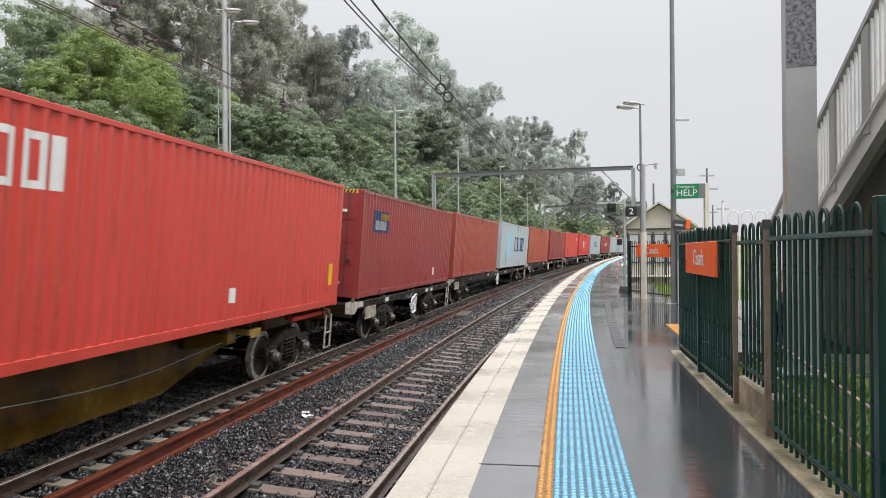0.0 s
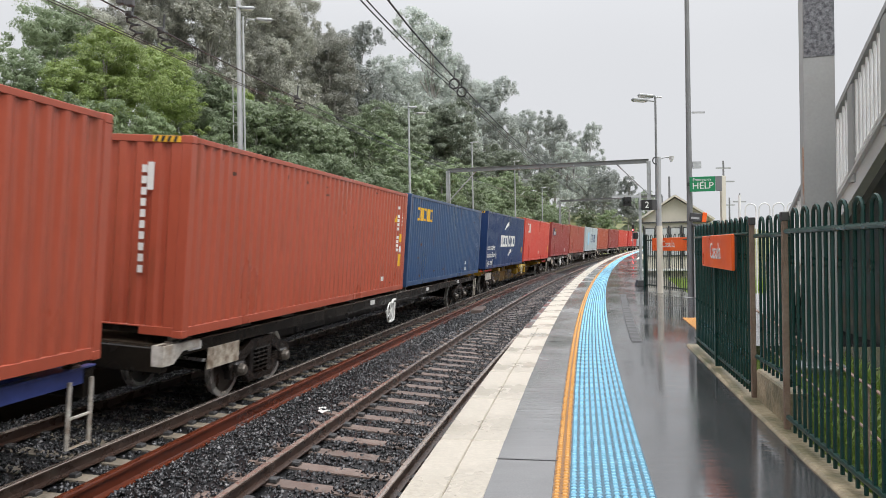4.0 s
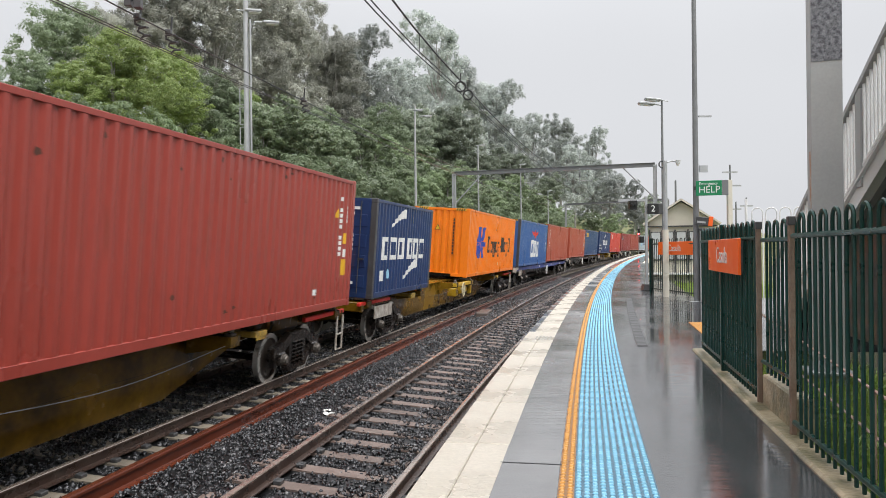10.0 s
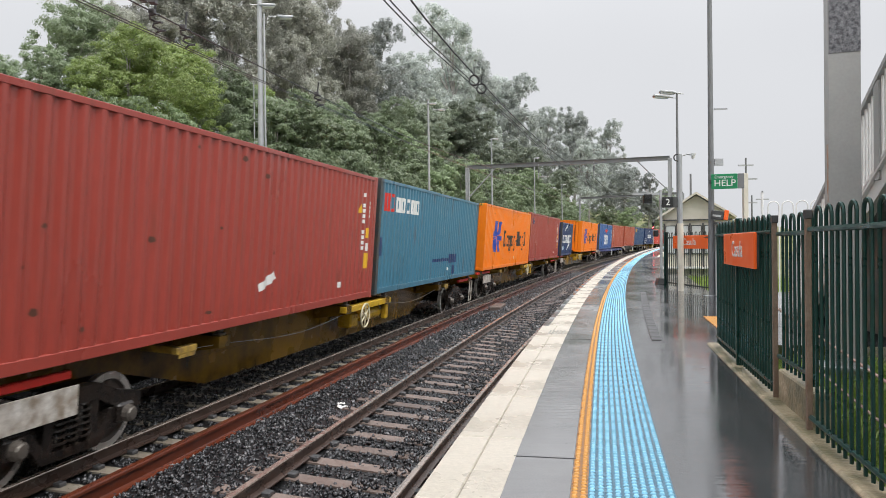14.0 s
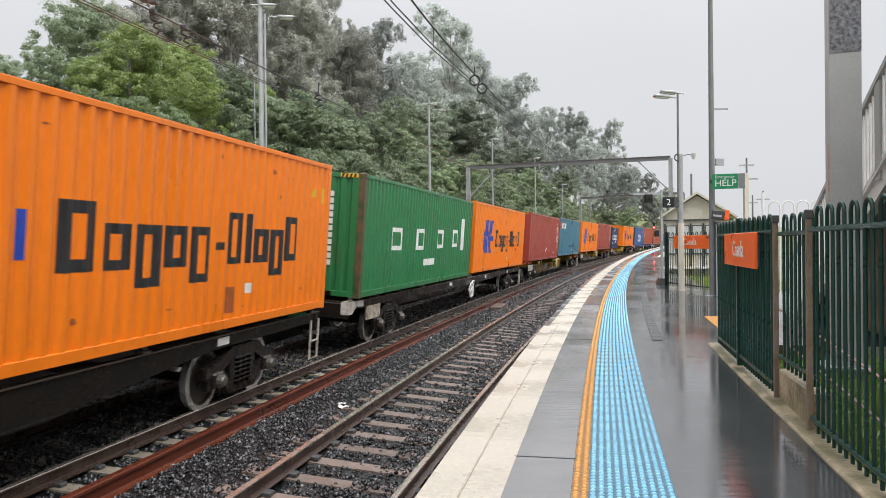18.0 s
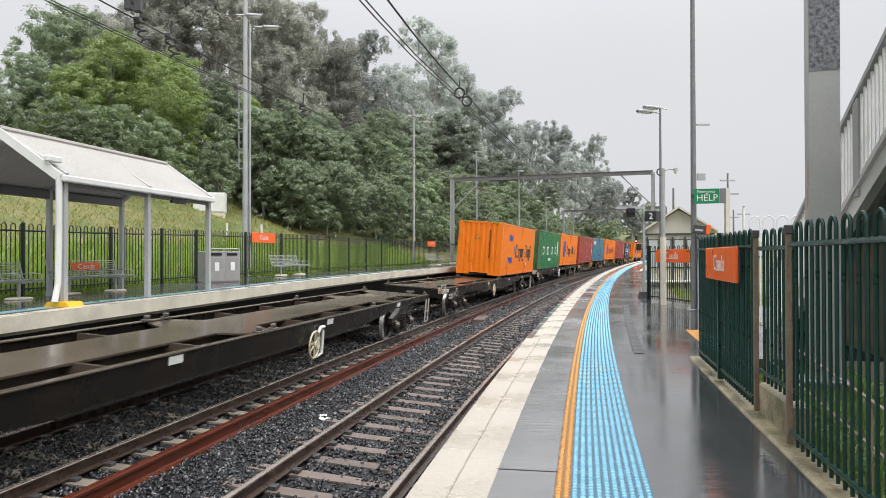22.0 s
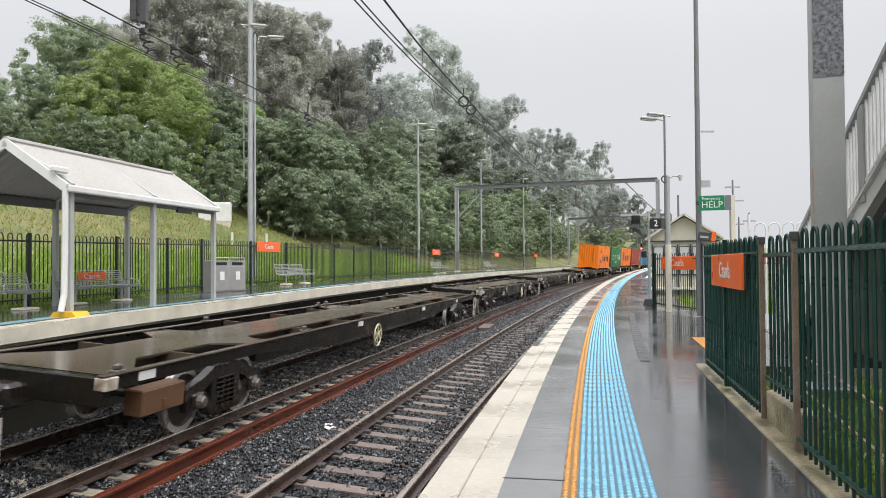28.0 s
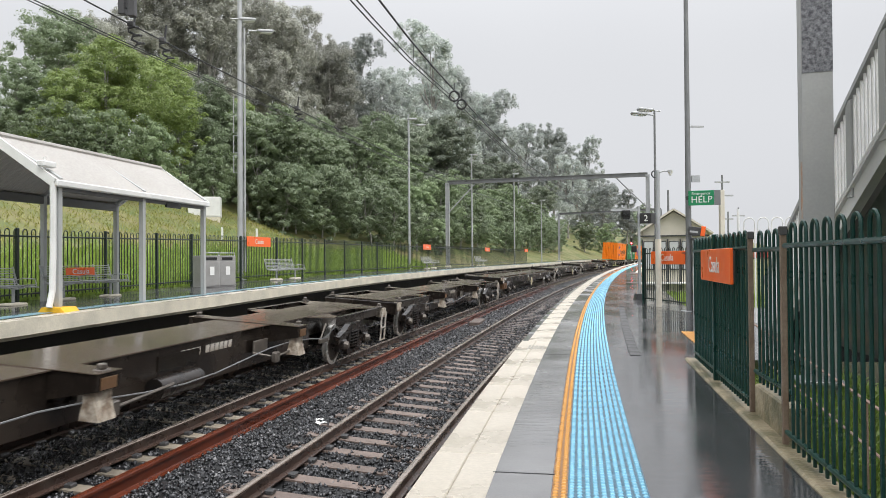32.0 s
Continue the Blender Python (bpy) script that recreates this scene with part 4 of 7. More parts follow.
# ---- overhead line ----
def portal(s, latl, latr, zl, zr, label):
    g = thing("line_gantry", label, "gantry", "overhead line gantries")
    pl, pr = at(s, latl, far_z(s), False), at(s, latr, grade(s), False)
    tl, tr = Vector((pl.x, pl.y, zl)), Vector((pr.x, pr.y, zr))
    for p, t in ((pl, tl), (pr, tr)):
        leg = Geo()
        leg.box(-0.13, 0.13, -0.012, 0.012, -0.3, t.z - p.z)
        for x in (-0.13, 0.13):
            leg.box(x - 0.012, x + 0.012, -0.11, 0.11, -0.3, t.z - p.z)
        part("leg", leg, M["galv"], g, m=pose(p.x, p.y, p.z, 0, 0, -math.degrees(heading(s))))
        part("leg_footing", Geo().box(-0.25, 0.25, -0.25, 0.25, -0.3, 0.08, 0.02), M["concrete"], g, m=pose(p.x, p.y, p.z))
    d = tr - tl
    mm = Matrix.Translation((tl + tr) / 2) @ d.to_track_quat("X", "Z").to_matrix().to_4x4()
    beam = Geo()
    for z in (-0.14, 0.14):
        beam.box(-d.length / 2, d.length / 2, -0.1, 0.1, z - 0.012, z + 0.012, 0, mm)
    beam.box(-d.length / 2, d.length / 2, -0.01, 0.01, -0.14, 0.14, 0, mm)
    part("beam", beam, M["pole_grey"], g)
    for t, k in ((tl, 1), (tr, -1)):
        a = t + d.normalized() * 2.2 * k - Vector((0, 0, 0.15))
        b = Vector((t.x, t.y, t.z - 2.4))
        part("brace", Geo().tube([a, b], 0.05, 6), M["galv"], g)
    for lat in (6.85, 2.8):
        u = (latl - lat) / (latl - latr)
        c = tl + d * u
        drop = Geo().tube([c, c - Vector((0, 0, 1.1))], 0.035, 6)
        drop.tube([c - Vector((0.0, 0, 0.9)), c + d.normalized() * 0.9 - Vector((0, 0, 1.0))], 0.025, 6)
        part("registration_arm", drop, M["galv"], g)
        ins = Geo()
        for k in range(4):
            ins.tube([c - Vector((0, 0, 0.35 + 0.08 * k)), c - Vector((0, 0, 0.39 + 0.08 * k))], 0.07, 8)
        part("insulator", ins, M["dark_steel"], g)
    return g


portal(55.0, 12.35, -2.5, 7.35, 7.42, "grey steel portal gantry across both tracks")
portal(112.0, 12.35, -2.5, 8.2, 8.5, "grey steel portal gantry further down the line")


def overhead(lat, contact, carrier, label, k=1.0):
    """Heights of the wires above the line's level at a few distances; the carrier sags between gantries."""
    w = thing("overhead_wire", label, "overhead line", "overhead wires")
    S = np.arange(-40, 150, 2.0)
    zc = lambda s: float(np.interp(s, *contact))
    zm = lambda s: float(np.interp(s, *carrier))
    for dx in (-0.04, 0.04):
        part("contact_wire", Geo().tube([at(s, lat + dx, zc(s)) for s in S], 0.011 * k, 5), M["wire"], w)
    part("carrier_wire", Geo().tube([at(s, lat, zm(s)) for s in S], 0.017 * k, 5), M["wire"], w)
    for s in np.arange(-38, 140, 6.3):
        part("dropper", Geo().tube([at(s, lat, zc(s)), at(s, lat, zm(s))], 0.007, 4), M["wire"], w)
    return w


overhead(2.8, ((-40, 11.5, 16, 24, 55, 150), (4.75, 4.79, 4.97, 5.1, 5.2, 5.3)), ((-40, 5, 12.8, 17, 25, 32, 38.6, 46, 55, 65, 85, 105, 112, 150), (5.9, 5.3, 5.16, 5.22, 5.30, 5.42, 5.55, 5.75, 6.05, 5.7, 5.45, 5.8, 6.0, 5.6)), "black overhead wires above the nearer track")
overhead(6.85, ((-40, 9.5, 14, 20, 55, 150), (4.8, 4.81, 4.85, 4.95, 5.05, 5.2)), ((-40, -10, 9.5, 19, 27, 38, 46, 55, 65, 85, 105, 112, 150), (5.9, 5.4, 5.16, 5.12, 5.17, 5.42, 5.65, 5.95, 5.6, 5.4, 5.75, 5.95, 5.5)), "black overhead wires above the further track", 0.72)


# ---- trees ----
LEAF = {
    "gum": leaf_material("gum_leaves", (0.41, 0.415, 0.36), (0.32, 0.325, 0.28)),
    # far gums only: distance haze is put into this paler leaf colour
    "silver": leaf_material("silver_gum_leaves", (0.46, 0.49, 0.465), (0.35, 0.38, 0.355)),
    "dark": leaf_material("dark_leaves", (0.245, 0.305, 0.19), (0.185, 0.235, 0.135)),
    # far bank trees: greyed and lightened in colour to stand for haze
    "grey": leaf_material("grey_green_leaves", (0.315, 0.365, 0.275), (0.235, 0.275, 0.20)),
    "lime": leaf_material("lime_leaves", (0.30, 0.38, 0.115), (0.21, 0.285, 0.09), 0.12),
    "bush": leaf_material("bush_leaves", (0.24, 0.305, 0.17), (0.18, 0.235, 0.125)),
}


def crown_mesh(name, seed, blobs, clumps, leaves, leaf, mat, droop=0.0):
    """Rounded masses made of many leafy pads; the leaves of a pad lie on its upper, outer shell."""
    rng = np.random.default_rng(seed)
    B = np.array(blobs)
    vol = B[:, 3] * B[:, 4] * B[:, 5]
    pick = rng.choice(len(B), clumps, p=vol / vol.sum())
    d = rng.normal(size=(clumps, 3)) + np.array([0, 0, 0.30])
    d /= np.linalg.norm(d, axis=1)[:, None]
    rad = rng.uniform(0.50, 1.0, (clumps, 1)) ** 0.45
    C = B[pick, :3] + d * rad * B[pick, 3:6]
    size = rng.uniform(0.65, 1.35, clumps) * B[pick, 3:6].mean(1) * 0.25 + 0.10
    N = clumps * leaves
    D, Z = np.repeat(d, leaves, 0), np.repeat(size, leaves)[:, None]
    e = rng.normal(size=(N, 3)) + 0.7 * D + np.array([0, 0, 0.65])
    e /= np.linalg.norm(e, axis=1)[:, None]
    core = (rng.uniform(0, 1, (N, 1)) < 0.14).astype(float)
    c = np.repeat(C, leaves, 0) + e * Z * np.array([1.0, 1.0, 0.62]) * (rng.uniform(0.72, 1.12, (N, 1)) * (1 - core) - 0.5 * core)
    c[:, 2] -= droop * rng.uniform(0, 1, N) ** 2
    face = e + rng.normal(size=(N, 3)) * 0.38 + np.array([0, 0, 0.15])
    u = np.cross(face, rng.normal(size=(N, 3)))
    u /= np.linalg.norm(u, axis=1)[:, None]
    w = np.cross(face, u)
    w /= np.linalg.norm(w, axis=1)[:, None]
    L = rng.uniform(0.65, 1.3, (N, 1)) * leaf * (1 + 0.9 * core)
    V = np.stack([c - u * L, c + w * L * 0.40, c + u * L, c - w * L * 0.40], 1).reshape(-1, 3)
    return mesh_np(name, V, np.arange(N * 4).reshape(-1, 4), mat)


def trunk_mesh(name, seed, height, r, tips):
    rng = random.Random(seed)
    g = Geo()
    fork = height * 0.35
    bend = Vector((rng.uniform(-0.5, 0.5), rng.uniform(-0.5, 0.5), 0))
    g.tube([(0, 0, -1.0), bend * 0.3 + Vector((0, 0, fork * 0.5)), bend + Vector((0, 0, fork)), bend * 1.4 + Vector((0, 0, height * 0.8))], r, 8, r * 0.35)
    for x, y, z in tips:
        k = rng.uniform(0.35, 0.8)
        rise_ = (height * 0.75 - fork) * (k - 0.35)
        a = bend * (1 + 0.4 * rise_ / (height * 0.8 - fork)) + Vector((0, 0, fork + rise_))
        b = Vector((x, y, z))
        g.tube([a, (a + b) / 2 + Vector((0, 0, 0.08 * height * rng.uniform(-0.3, 0.6))), b], r * 0.4, 5, r * 0.1)
    return g.mesh(name, M["bark"], smooth=True)


def tree_kind(name, seed, height, crown_low, spread, n_blobs, blob, clumps, leaves, leaf, mat, r):
    rng = random.Random(seed)
    blobs = []
    for i in range(n_blobs):
        u = (i + 0.5) / n_blobs
        z = height * (crown_low + (0.95 - crown_low) * u)
        rr = spread * (1.0 - 0.55 * u) * rng.uniform(0.35, 1.0)
        a = i * 2.4 + rng.uniform(-0.5, 0.5)
        b = blob * rng.uniform(0.7, 1.25)
        blobs.append((rr * math.cos(a), rr * math.sin(a), z, b, b * rng.uniform(0.8, 1.1), b * rng.uniform(0.55, 0.85)))
    crown = crown_mesh(name + "_crown", seed, blobs, clumps, leaves, leaf, LEAF[mat], 0.7 if name == "gum" else 0.0)
    trunk = trunk_mesh(name + "_trunk", seed, height, r, [b[:3] for b in blobs])
    return trunk, crown


KINDS = {
    "gum_a": tree_kind("gum", 11, 22, 0.30, 5.0, 14, 2.4, 480, 95, 0.12, "gum", 0.32),
    "gum_b": tree_kind("gum", 12, 20, 0.25, 4.2, 14, 2.1, 400, 80, 0.13, "gum", 0.28),
    "gum_c": tree_kind("gum", 13, 24, 0.36, 5.5, 13, 2.5, 460, 95, 0.12, "gum", 0.34),
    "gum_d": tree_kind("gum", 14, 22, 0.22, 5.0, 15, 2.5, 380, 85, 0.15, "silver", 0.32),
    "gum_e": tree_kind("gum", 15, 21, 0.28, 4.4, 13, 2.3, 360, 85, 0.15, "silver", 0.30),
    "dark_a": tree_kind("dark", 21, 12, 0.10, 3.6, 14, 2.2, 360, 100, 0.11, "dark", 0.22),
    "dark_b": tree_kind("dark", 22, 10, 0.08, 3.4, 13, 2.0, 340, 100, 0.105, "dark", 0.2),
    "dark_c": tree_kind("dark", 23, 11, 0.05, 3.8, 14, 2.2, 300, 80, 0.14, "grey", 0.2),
    "lime_a": tree_kind("lime", 31, 10.5, 0.22, 3.6, 17, 1.8, 420, 110, 0.085, "lime", 0.2),
    "scrub_a": tree_kind("scrub", 43, 5.5, 0.05, 3.0, 10, 1.5, 130, 60, 0.13, "dark", 0.09),
    "scrub_b": tree_kind("scrub", 44, 7.5, 0.1, 2.8, 11, 1.5, 140, 60, 0.14, "bush", 0.10),
    "bush_a": tree_kind("bush", 41, 5.0, 0.1, 2.6, 11, 1.4, 150, 70, 0.10, "bush", 0.1),
}
TREE_LABEL = {"gum": "tall grey-green gum tree with a pale forked trunk", "dark": "dense dark green tree on the bank", "lime": "rounded yellow-green feathery tree on the bank", "bush": "rough green bush at the edge of the bank", "scrub": "tangled grey-green undergrowth below the tall trees"}
MODELS = {}


def tree(kind, s, lat, k=1.0, turn=0.0, dz=0.0):
    base = kind.split("_")[0]
    p = at(s, lat, (hill(s, lat) if lat > 0 else ground_z(s, lat)) + dz, False)
    t = thing(base if base in ("bush", "scrub") else base + "_tree", TREE_LABEL[base], "bush" if base in ("bush", "scrub") else "tree", "trees on the bank")
    if base == "scrub":
        tagged(part("stems", KINDS[kind][0], None, t), kind="stuff")
    else:
        part("trunk", KINDS[kind][0], None, t)
    part("crown", KINDS[kind][1], None, t)
    t.matrix_basis = pose(p.x, p.y, p.z, 0, 0, turn) @ Matrix.Scale(k, 4)
    return t


rt = random.Random(77)
GUM, MID = ("gum_a", "gum_b", "gum_c"), ("dark_a", "dark_b")
# tall gums along the top of the bank: distance, offset, kind, size
for s, lat, k, q in ((45.5, 36.6, 0, 0.47), (48.7, 37.7, 1, 0.54), (57.5, 41.6, 2, 0.67), (59.8, 40.1, 0, 0.83), (60.2, 36.7, 1, 0.92), (67.6, 39, 2, 0.79), (73.6, 39.4, 0, 0.94), (74.7, 37.1, 1, 1.03), (87.5, 41.1, 2, 0.96), (85.3, 36.8, 0, 0.92)):
    tree(GUM[k], s, lat, q, rt.uniform(0, 360))
# further gums, in the leaf colour lightened for haze
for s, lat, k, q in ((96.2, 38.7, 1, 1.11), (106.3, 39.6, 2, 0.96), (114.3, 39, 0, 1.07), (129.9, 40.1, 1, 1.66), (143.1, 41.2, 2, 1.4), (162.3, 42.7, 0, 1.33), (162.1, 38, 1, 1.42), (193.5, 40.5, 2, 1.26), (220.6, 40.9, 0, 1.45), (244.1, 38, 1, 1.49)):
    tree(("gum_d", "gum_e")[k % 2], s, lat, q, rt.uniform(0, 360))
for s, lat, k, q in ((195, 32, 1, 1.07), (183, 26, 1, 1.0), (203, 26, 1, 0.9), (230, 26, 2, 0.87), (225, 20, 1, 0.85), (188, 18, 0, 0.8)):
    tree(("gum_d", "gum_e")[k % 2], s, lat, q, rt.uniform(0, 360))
# the darker belt below them
for s, lat, k, q in ((27.6, 27.4, 0, 0.3), (30.9, 27.9, 1, 0.48), (43.4, 27.5, 1, 0.61), (44.1, 25.9, 0, 0.6), (44.6, 24.5, 1, 0.67), (53.3, 27.3, 0, 0.5), (60.5, 28.7, 1, 0.74), (58.9, 25, 0, 0.63), (69.5, 27.2, 1, 0.81), (73, 25.5, 0, 0.85)):
    tree(MID[k], s, lat, q, rt.uniform(0, 360))
for s, lat, k, q in ((85.5, 27.7, 1, 1.06), (93.6, 27.6, 0, 1.16), (95.6, 25.1, 1, 1.32), (120.1, 28.1, 0, 1.0), (136.4, 27.3, 1, 1.22), (163.4, 27.4, 0, 1.01), (211.2, 28.1, 1, 1.33), (279.1, 26.1, 0, 1.29), (234, 20, 0, 1.1), (38.3, 33, 0, 0.69)):
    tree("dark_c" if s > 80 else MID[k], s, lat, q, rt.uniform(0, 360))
# bushes at the top of the mown slope
for s, lat, k, q in ((21.4, 23.4, 0, 0.32), (25.2, 23.6, 1, 0.55), (28.6, 23.2, 1, 0.66), (30.4, 22.6, 0, 0.36), (33.4, 22.6, 1, 0.74), (37.1, 21, 0, 0.34), (43, 21, 1, 0.49), (42.8, 19, 0, 0.35), (49.2, 20, 1, 0.64)):
    tree("bush_a", s, lat, q * (1 if k else 2.0), rt.uniform(0, 360))
for s, lat, k, q in ((54.2, 19.4, 0, 0.35), (62.4, 20.1, 1, 0.58), (67.6, 18.7, 0, 0.3), (81.4, 18.6, 1, 0.59), (102.2, 20.6, 0, 0.35), (120.7, 20.6, 1, 0.7), (142.7, 20, 0, 0.4), (160, 17, 0, 0.6), (178, 15.5, 0, 0.7)):
    tree("bush_a", s, lat, q * (1 if k else 2.0), rt.uniform(0, 360))
for s, lat, q in ((33.2, 24.6, 0.68), (38.3, 25.5, 0.69), (31.2, 25.2, 0.48), (47.5, 26.0, 0.6)):
    tree("lime_a", s, lat, q, rt.uniform(0, 360))
# undergrowth that closes the foot of the wood
for i in range(26):
    s = 40.5 + 2.2 * i + 0.06 * i * i
    tree(("scrub_a", "scrub_b")[i % 2], s, rt.uniform(15.6, 17.4) + max(0.0, 3.0 - 0.6 * i), rt.uniform(0.55, 0.85) * (1 + 0.012 * i), rt.uniform(0, 360))
    tree(("scrub_b", "scrub_a")[i % 2], s + 1.0, rt.uniform(20.5, 23.5), rt.uniform(0.8, 1.15), rt.uniform(0, 360))
# low trees far beyond the building
for i in range(8):
    tree(rt.choice(["gum_e", "dark_c"]), 122 + i * 9, rt.uniform(-62, -36) - i * 2.0, rt.uniform(0.34, 0.5), rt.uniform(0, 360))


# ---- footbridge stair and its column ----
def stair():
    lat = -3.6
    st = thing("footbridge_stair", "grey steel footbridge stair with white balusters", "stairs")
    s0, s1 = 16.0, -2.0
    z0 = -0.3
    k = 0.5
    zt = lambda s: z0 + k * (s0 - s)
    bar = Geo().box(-0.012, 0.012, -0.022, 0.022, 0.0, 1.12 + 0.06).mesh("baluster", M["white"])
    big = Geo().box(-0.04, 0.04, -0.10, 0.10, -0.1, 1.12 + 0.08, 0.006).mesh("stair_post", M["column_grey"])
    for l in (lat, lat - 1.6):
        st_ = part("stringer", sweep([(l - 0.06, -0.36), (l + 0.06, -0.36), (l + 0.06, -0.34), (l + 0.012, -0.33), (l + 0.012, -0.03), (l + 0.06, -0.02), (l + 0.06, 0.02), (l - 0.06, 0.02)], s1, s0, 0.6, zt), M["column_paint"], st)
        part("handrail", sweep([(l - 0.05, 1.12 + 0.07), (l + 0.05, 1.12 + 0.07), (l + 0.05, 1.12 + 0.15), (l - 0.05, 1.12 + 0.15)], s1, s0, 0.6, zt), M["grey_paint"], st)
        part("lower_rail", sweep([(l - 0.02, 0.12), (l + 0.02, 0.12), (l + 0.02, 0.16), (l - 0.02, 0.16)], s1, s0, 0.6, zt), M["white"], st)
        n = int((s0 - s1) / 0.13)
        for i in range(n):
            s = s0 - 0.13 * (i + 0.5)
            p = at(s, l, zt(s), False)
            part("stair_post" if i % 9 == 4 else "baluster", big if i % 9 == 4 else bar, None, st, m=pose(p.x, p.y, p.z, 0, 0, -math.degrees(heading(s))))
    part("soffit", sweep([(lat - 1.55, -0.16), (lat - 0.05, -0.16), (lat - 0.05, -0.12), (lat - 1.55, -0.12)], s1, s0, 0.6, zt), M["dark_steel"], st, "dark underside of the stair")
    n = int((s0 - s1) / 0.28)
    for i in range(n):
        s = s0 - 0.28 * (i + 0.5)
        p = at(s, lat - 0.8, zt(s) - 0.02, False)
        part("tread", Geo().box(-0.78, 0.78, -0.15, 0.15, -0.05, 0.0), M["dark_steel"], st, m=pose(p.x, p.y, p.z, 0, 0, -math.degrees(heading(s))))
    return st


stair()
colm = thing("bridge_column", "grey painted steel column with a dark speckled upper coat", "column", m=pose(4.86, 9.05, -0.4, 0, 0, -20))
part("column_shaft", Geo().box(-0.175, 0.175, -0.175, 0.175, 0, 8.5, 0.006), M["column_grey"], colm)
part("upper_coat", Geo().box(-0.165, 0.175, -0.180, -0.1755, 4.1, 8.5, 0.001), material("speckled_paint", (0.22, 0.225, 0.24), 0.5, vary=0.5, scale=22, fine=60, bump=0.1, tint=(0.05, 0.05, 0.06)), colm, "dark speckled coat on the upper face")
part("rust_streak", Geo().box(-0.1785, -0.1755, -0.165, -0.03, 2.32, 3.02, 0.001), material("rust_streak", (0.42, 0.22, 0.12), 0.6, vary=0.4, scale=6, fine=40, tint=(0.40, 0.36, 0.32)), colm, "orange rust streak down the edge")
part("base_plate", Geo().box(-0.27, 0.27, -0.27, 0.27, 0.30, 0.335, 0.004), M["galv"], colm)


# ---- things beyond the near fence ----
def pole_things():
    # pole with security camera
    c = thing("camera_pole", "grey pole with a cream lower part and a dome camera", "pole", m=pose(6.8, 21.4, 0.04))
    part("lower_shaft", Geo().tube([(0, 0, -0.05), (0, 0, 1.95)], 0.085, 12), M["beige"], c, "cream painted lower shaft", smooth=True)
    part("upper_shaft", Geo().tube([(0, 0, 1.95), (0, 0, 3.95)], 0.065, 12), M["galv"], c, smooth=True)
    part("camera_arm", Geo().tube([(0.0, 0, 3.75), (0.06, 0, 3.9), (0.2, 0, 3.95), (0.36, 0, 3.93)], 0.025, 8), M["galv"], c)
    part("dome_camera", Geo().tube([(0.38, 0, 3.96), (0.38, 0, 3.88), (0.38, 0, 3.8)], 0.085, 12, 0.03), M["white"], c, smooth=True)
    part("camera_collar", Geo().ring((-0.07, 0, 3.85), (0, 1, 0), 0.1, 0.02, 14, 6), M["dark_steel"], c)
    # platform number on its post
    n = thing("platform_sign_post", "pale steel post with a black platform number box", "sign", m=pose(7.21, 24.73, 0.05))
    part("post_shaft", Geo().box(-0.04, 0.04, -0.04, 0.04, 0, 3.15, 0.006), M["galv"], n)
    part("footing", Geo().prism([(-0.18, 0), (0.18, 0), (0.12, 0.2), (-0.12, 0.2)], -0.16, 0.16), M["dark_steel"], n)
    part("number_box", Geo().box(0.02, 0.36, -0.16, -0.06, 2.55, 2.90, 0.01), M["black"], n)
    part("grey_box", Geo().box(0.365, 0.64, -0.15, -0.06, 2.55, 2.90, 0.01), M["dark_steel"], n)
    part("number", text_mesh("2", 0.30, M["white"]), None, n, m=pose(0.19, -0.165, 2.72, 90, 0, 0))
    part("bracket_arm", Geo().box(-0.95, 0.0, -0.03, 0.03, 2.98, 3.06), M["galv"], n)
    b = thing("signal_box", "black signal lamp unit hung from a bracket", "signal", m=pose(6.76, 24.70, 2.92))
    part("signal_housing", Geo().box(-0.13, 0.13, -0.10, 0.10, -0.17, 0.14, 0.02), M["black"], b)
    for x in (-0.06, 0.06):
        part("hood", Geo().tube([(x, -0.10, -0.01), (x, -0.19, -0.01)], 0.05, 10), M["black"], b)
    part("hanger", Geo().box(-0.03, 0.03, -0.03, 0.03, 0.13, 0.30), M["galv"], b)
    s = thing("small_signal", "small dark repeater signal on the post", "signal", m=pose(7.05, 24.72, 1.72))
    part("signal_housing", Geo().box(-0.09, 0.06, -0.08, 0.08, -0.08, 0.14, 0.02), M["black"], s)
    part("bracket", Geo().box(0.02, 0.16, -0.02, 0.02, 0.0, 0.05), M["galv"], s)
    # red signal far down the line
    p = at(142, 4.75, 0)
    r = thing("line_signal", "dark line signal showing a red light", "signal", m=pose(p.x, p.y, p.z, 0, 0, -17))
    part("mast", Geo().tube([(0, 0, 0), (0, 0, 4.6)], 0.07, 8), M["galv"], r)
    part("signal_head", Geo().box(-0.2, 0.2, -0.1, 0.1, 2.9, 4.2, 0.03), M["black"], r)
    part("red_lamp", Geo().tube([(0, -0.1, 3.23), (0, -0.14, 3.23)], 0.15, 12), glow("red_signal_light", (1.0, 0.05, 0.06), 14.0), r, "lit red lamp")
    # help point
    h = thing("help_point", "grey emergency help cabinet beside the tall pole", "help point", m=pose(7.22, 19.4, 0.04, 0, 0, -18))
    part("cabinet_body", Geo().box(-0.14, 0.16, -0.14, 0.14, 0, 1.18, 0.01), M["grey_paint"], h)
    part("upper_body", Geo().box(-0.13, 0.15, -0.13, 0.13, 1.19, 1.86, 0.01), M["galv"], h)
    part("top_canopy", Geo().box(-0.16, 0.18, -0.17, 0.15, 1.87, 1.93, 0.01), M["dark_steel"], h)
    part("panel", Geo().box(-0.09, 0.11, -0.15, -0.131, 1.25, 1.80, 0.004), M["white"], h)
    f = thing("direction_sign", "small dark sign box with an orange end above the help cabinet", "sign", m=pose(7.42, 19.35, 2.12, 0, 8, -14))
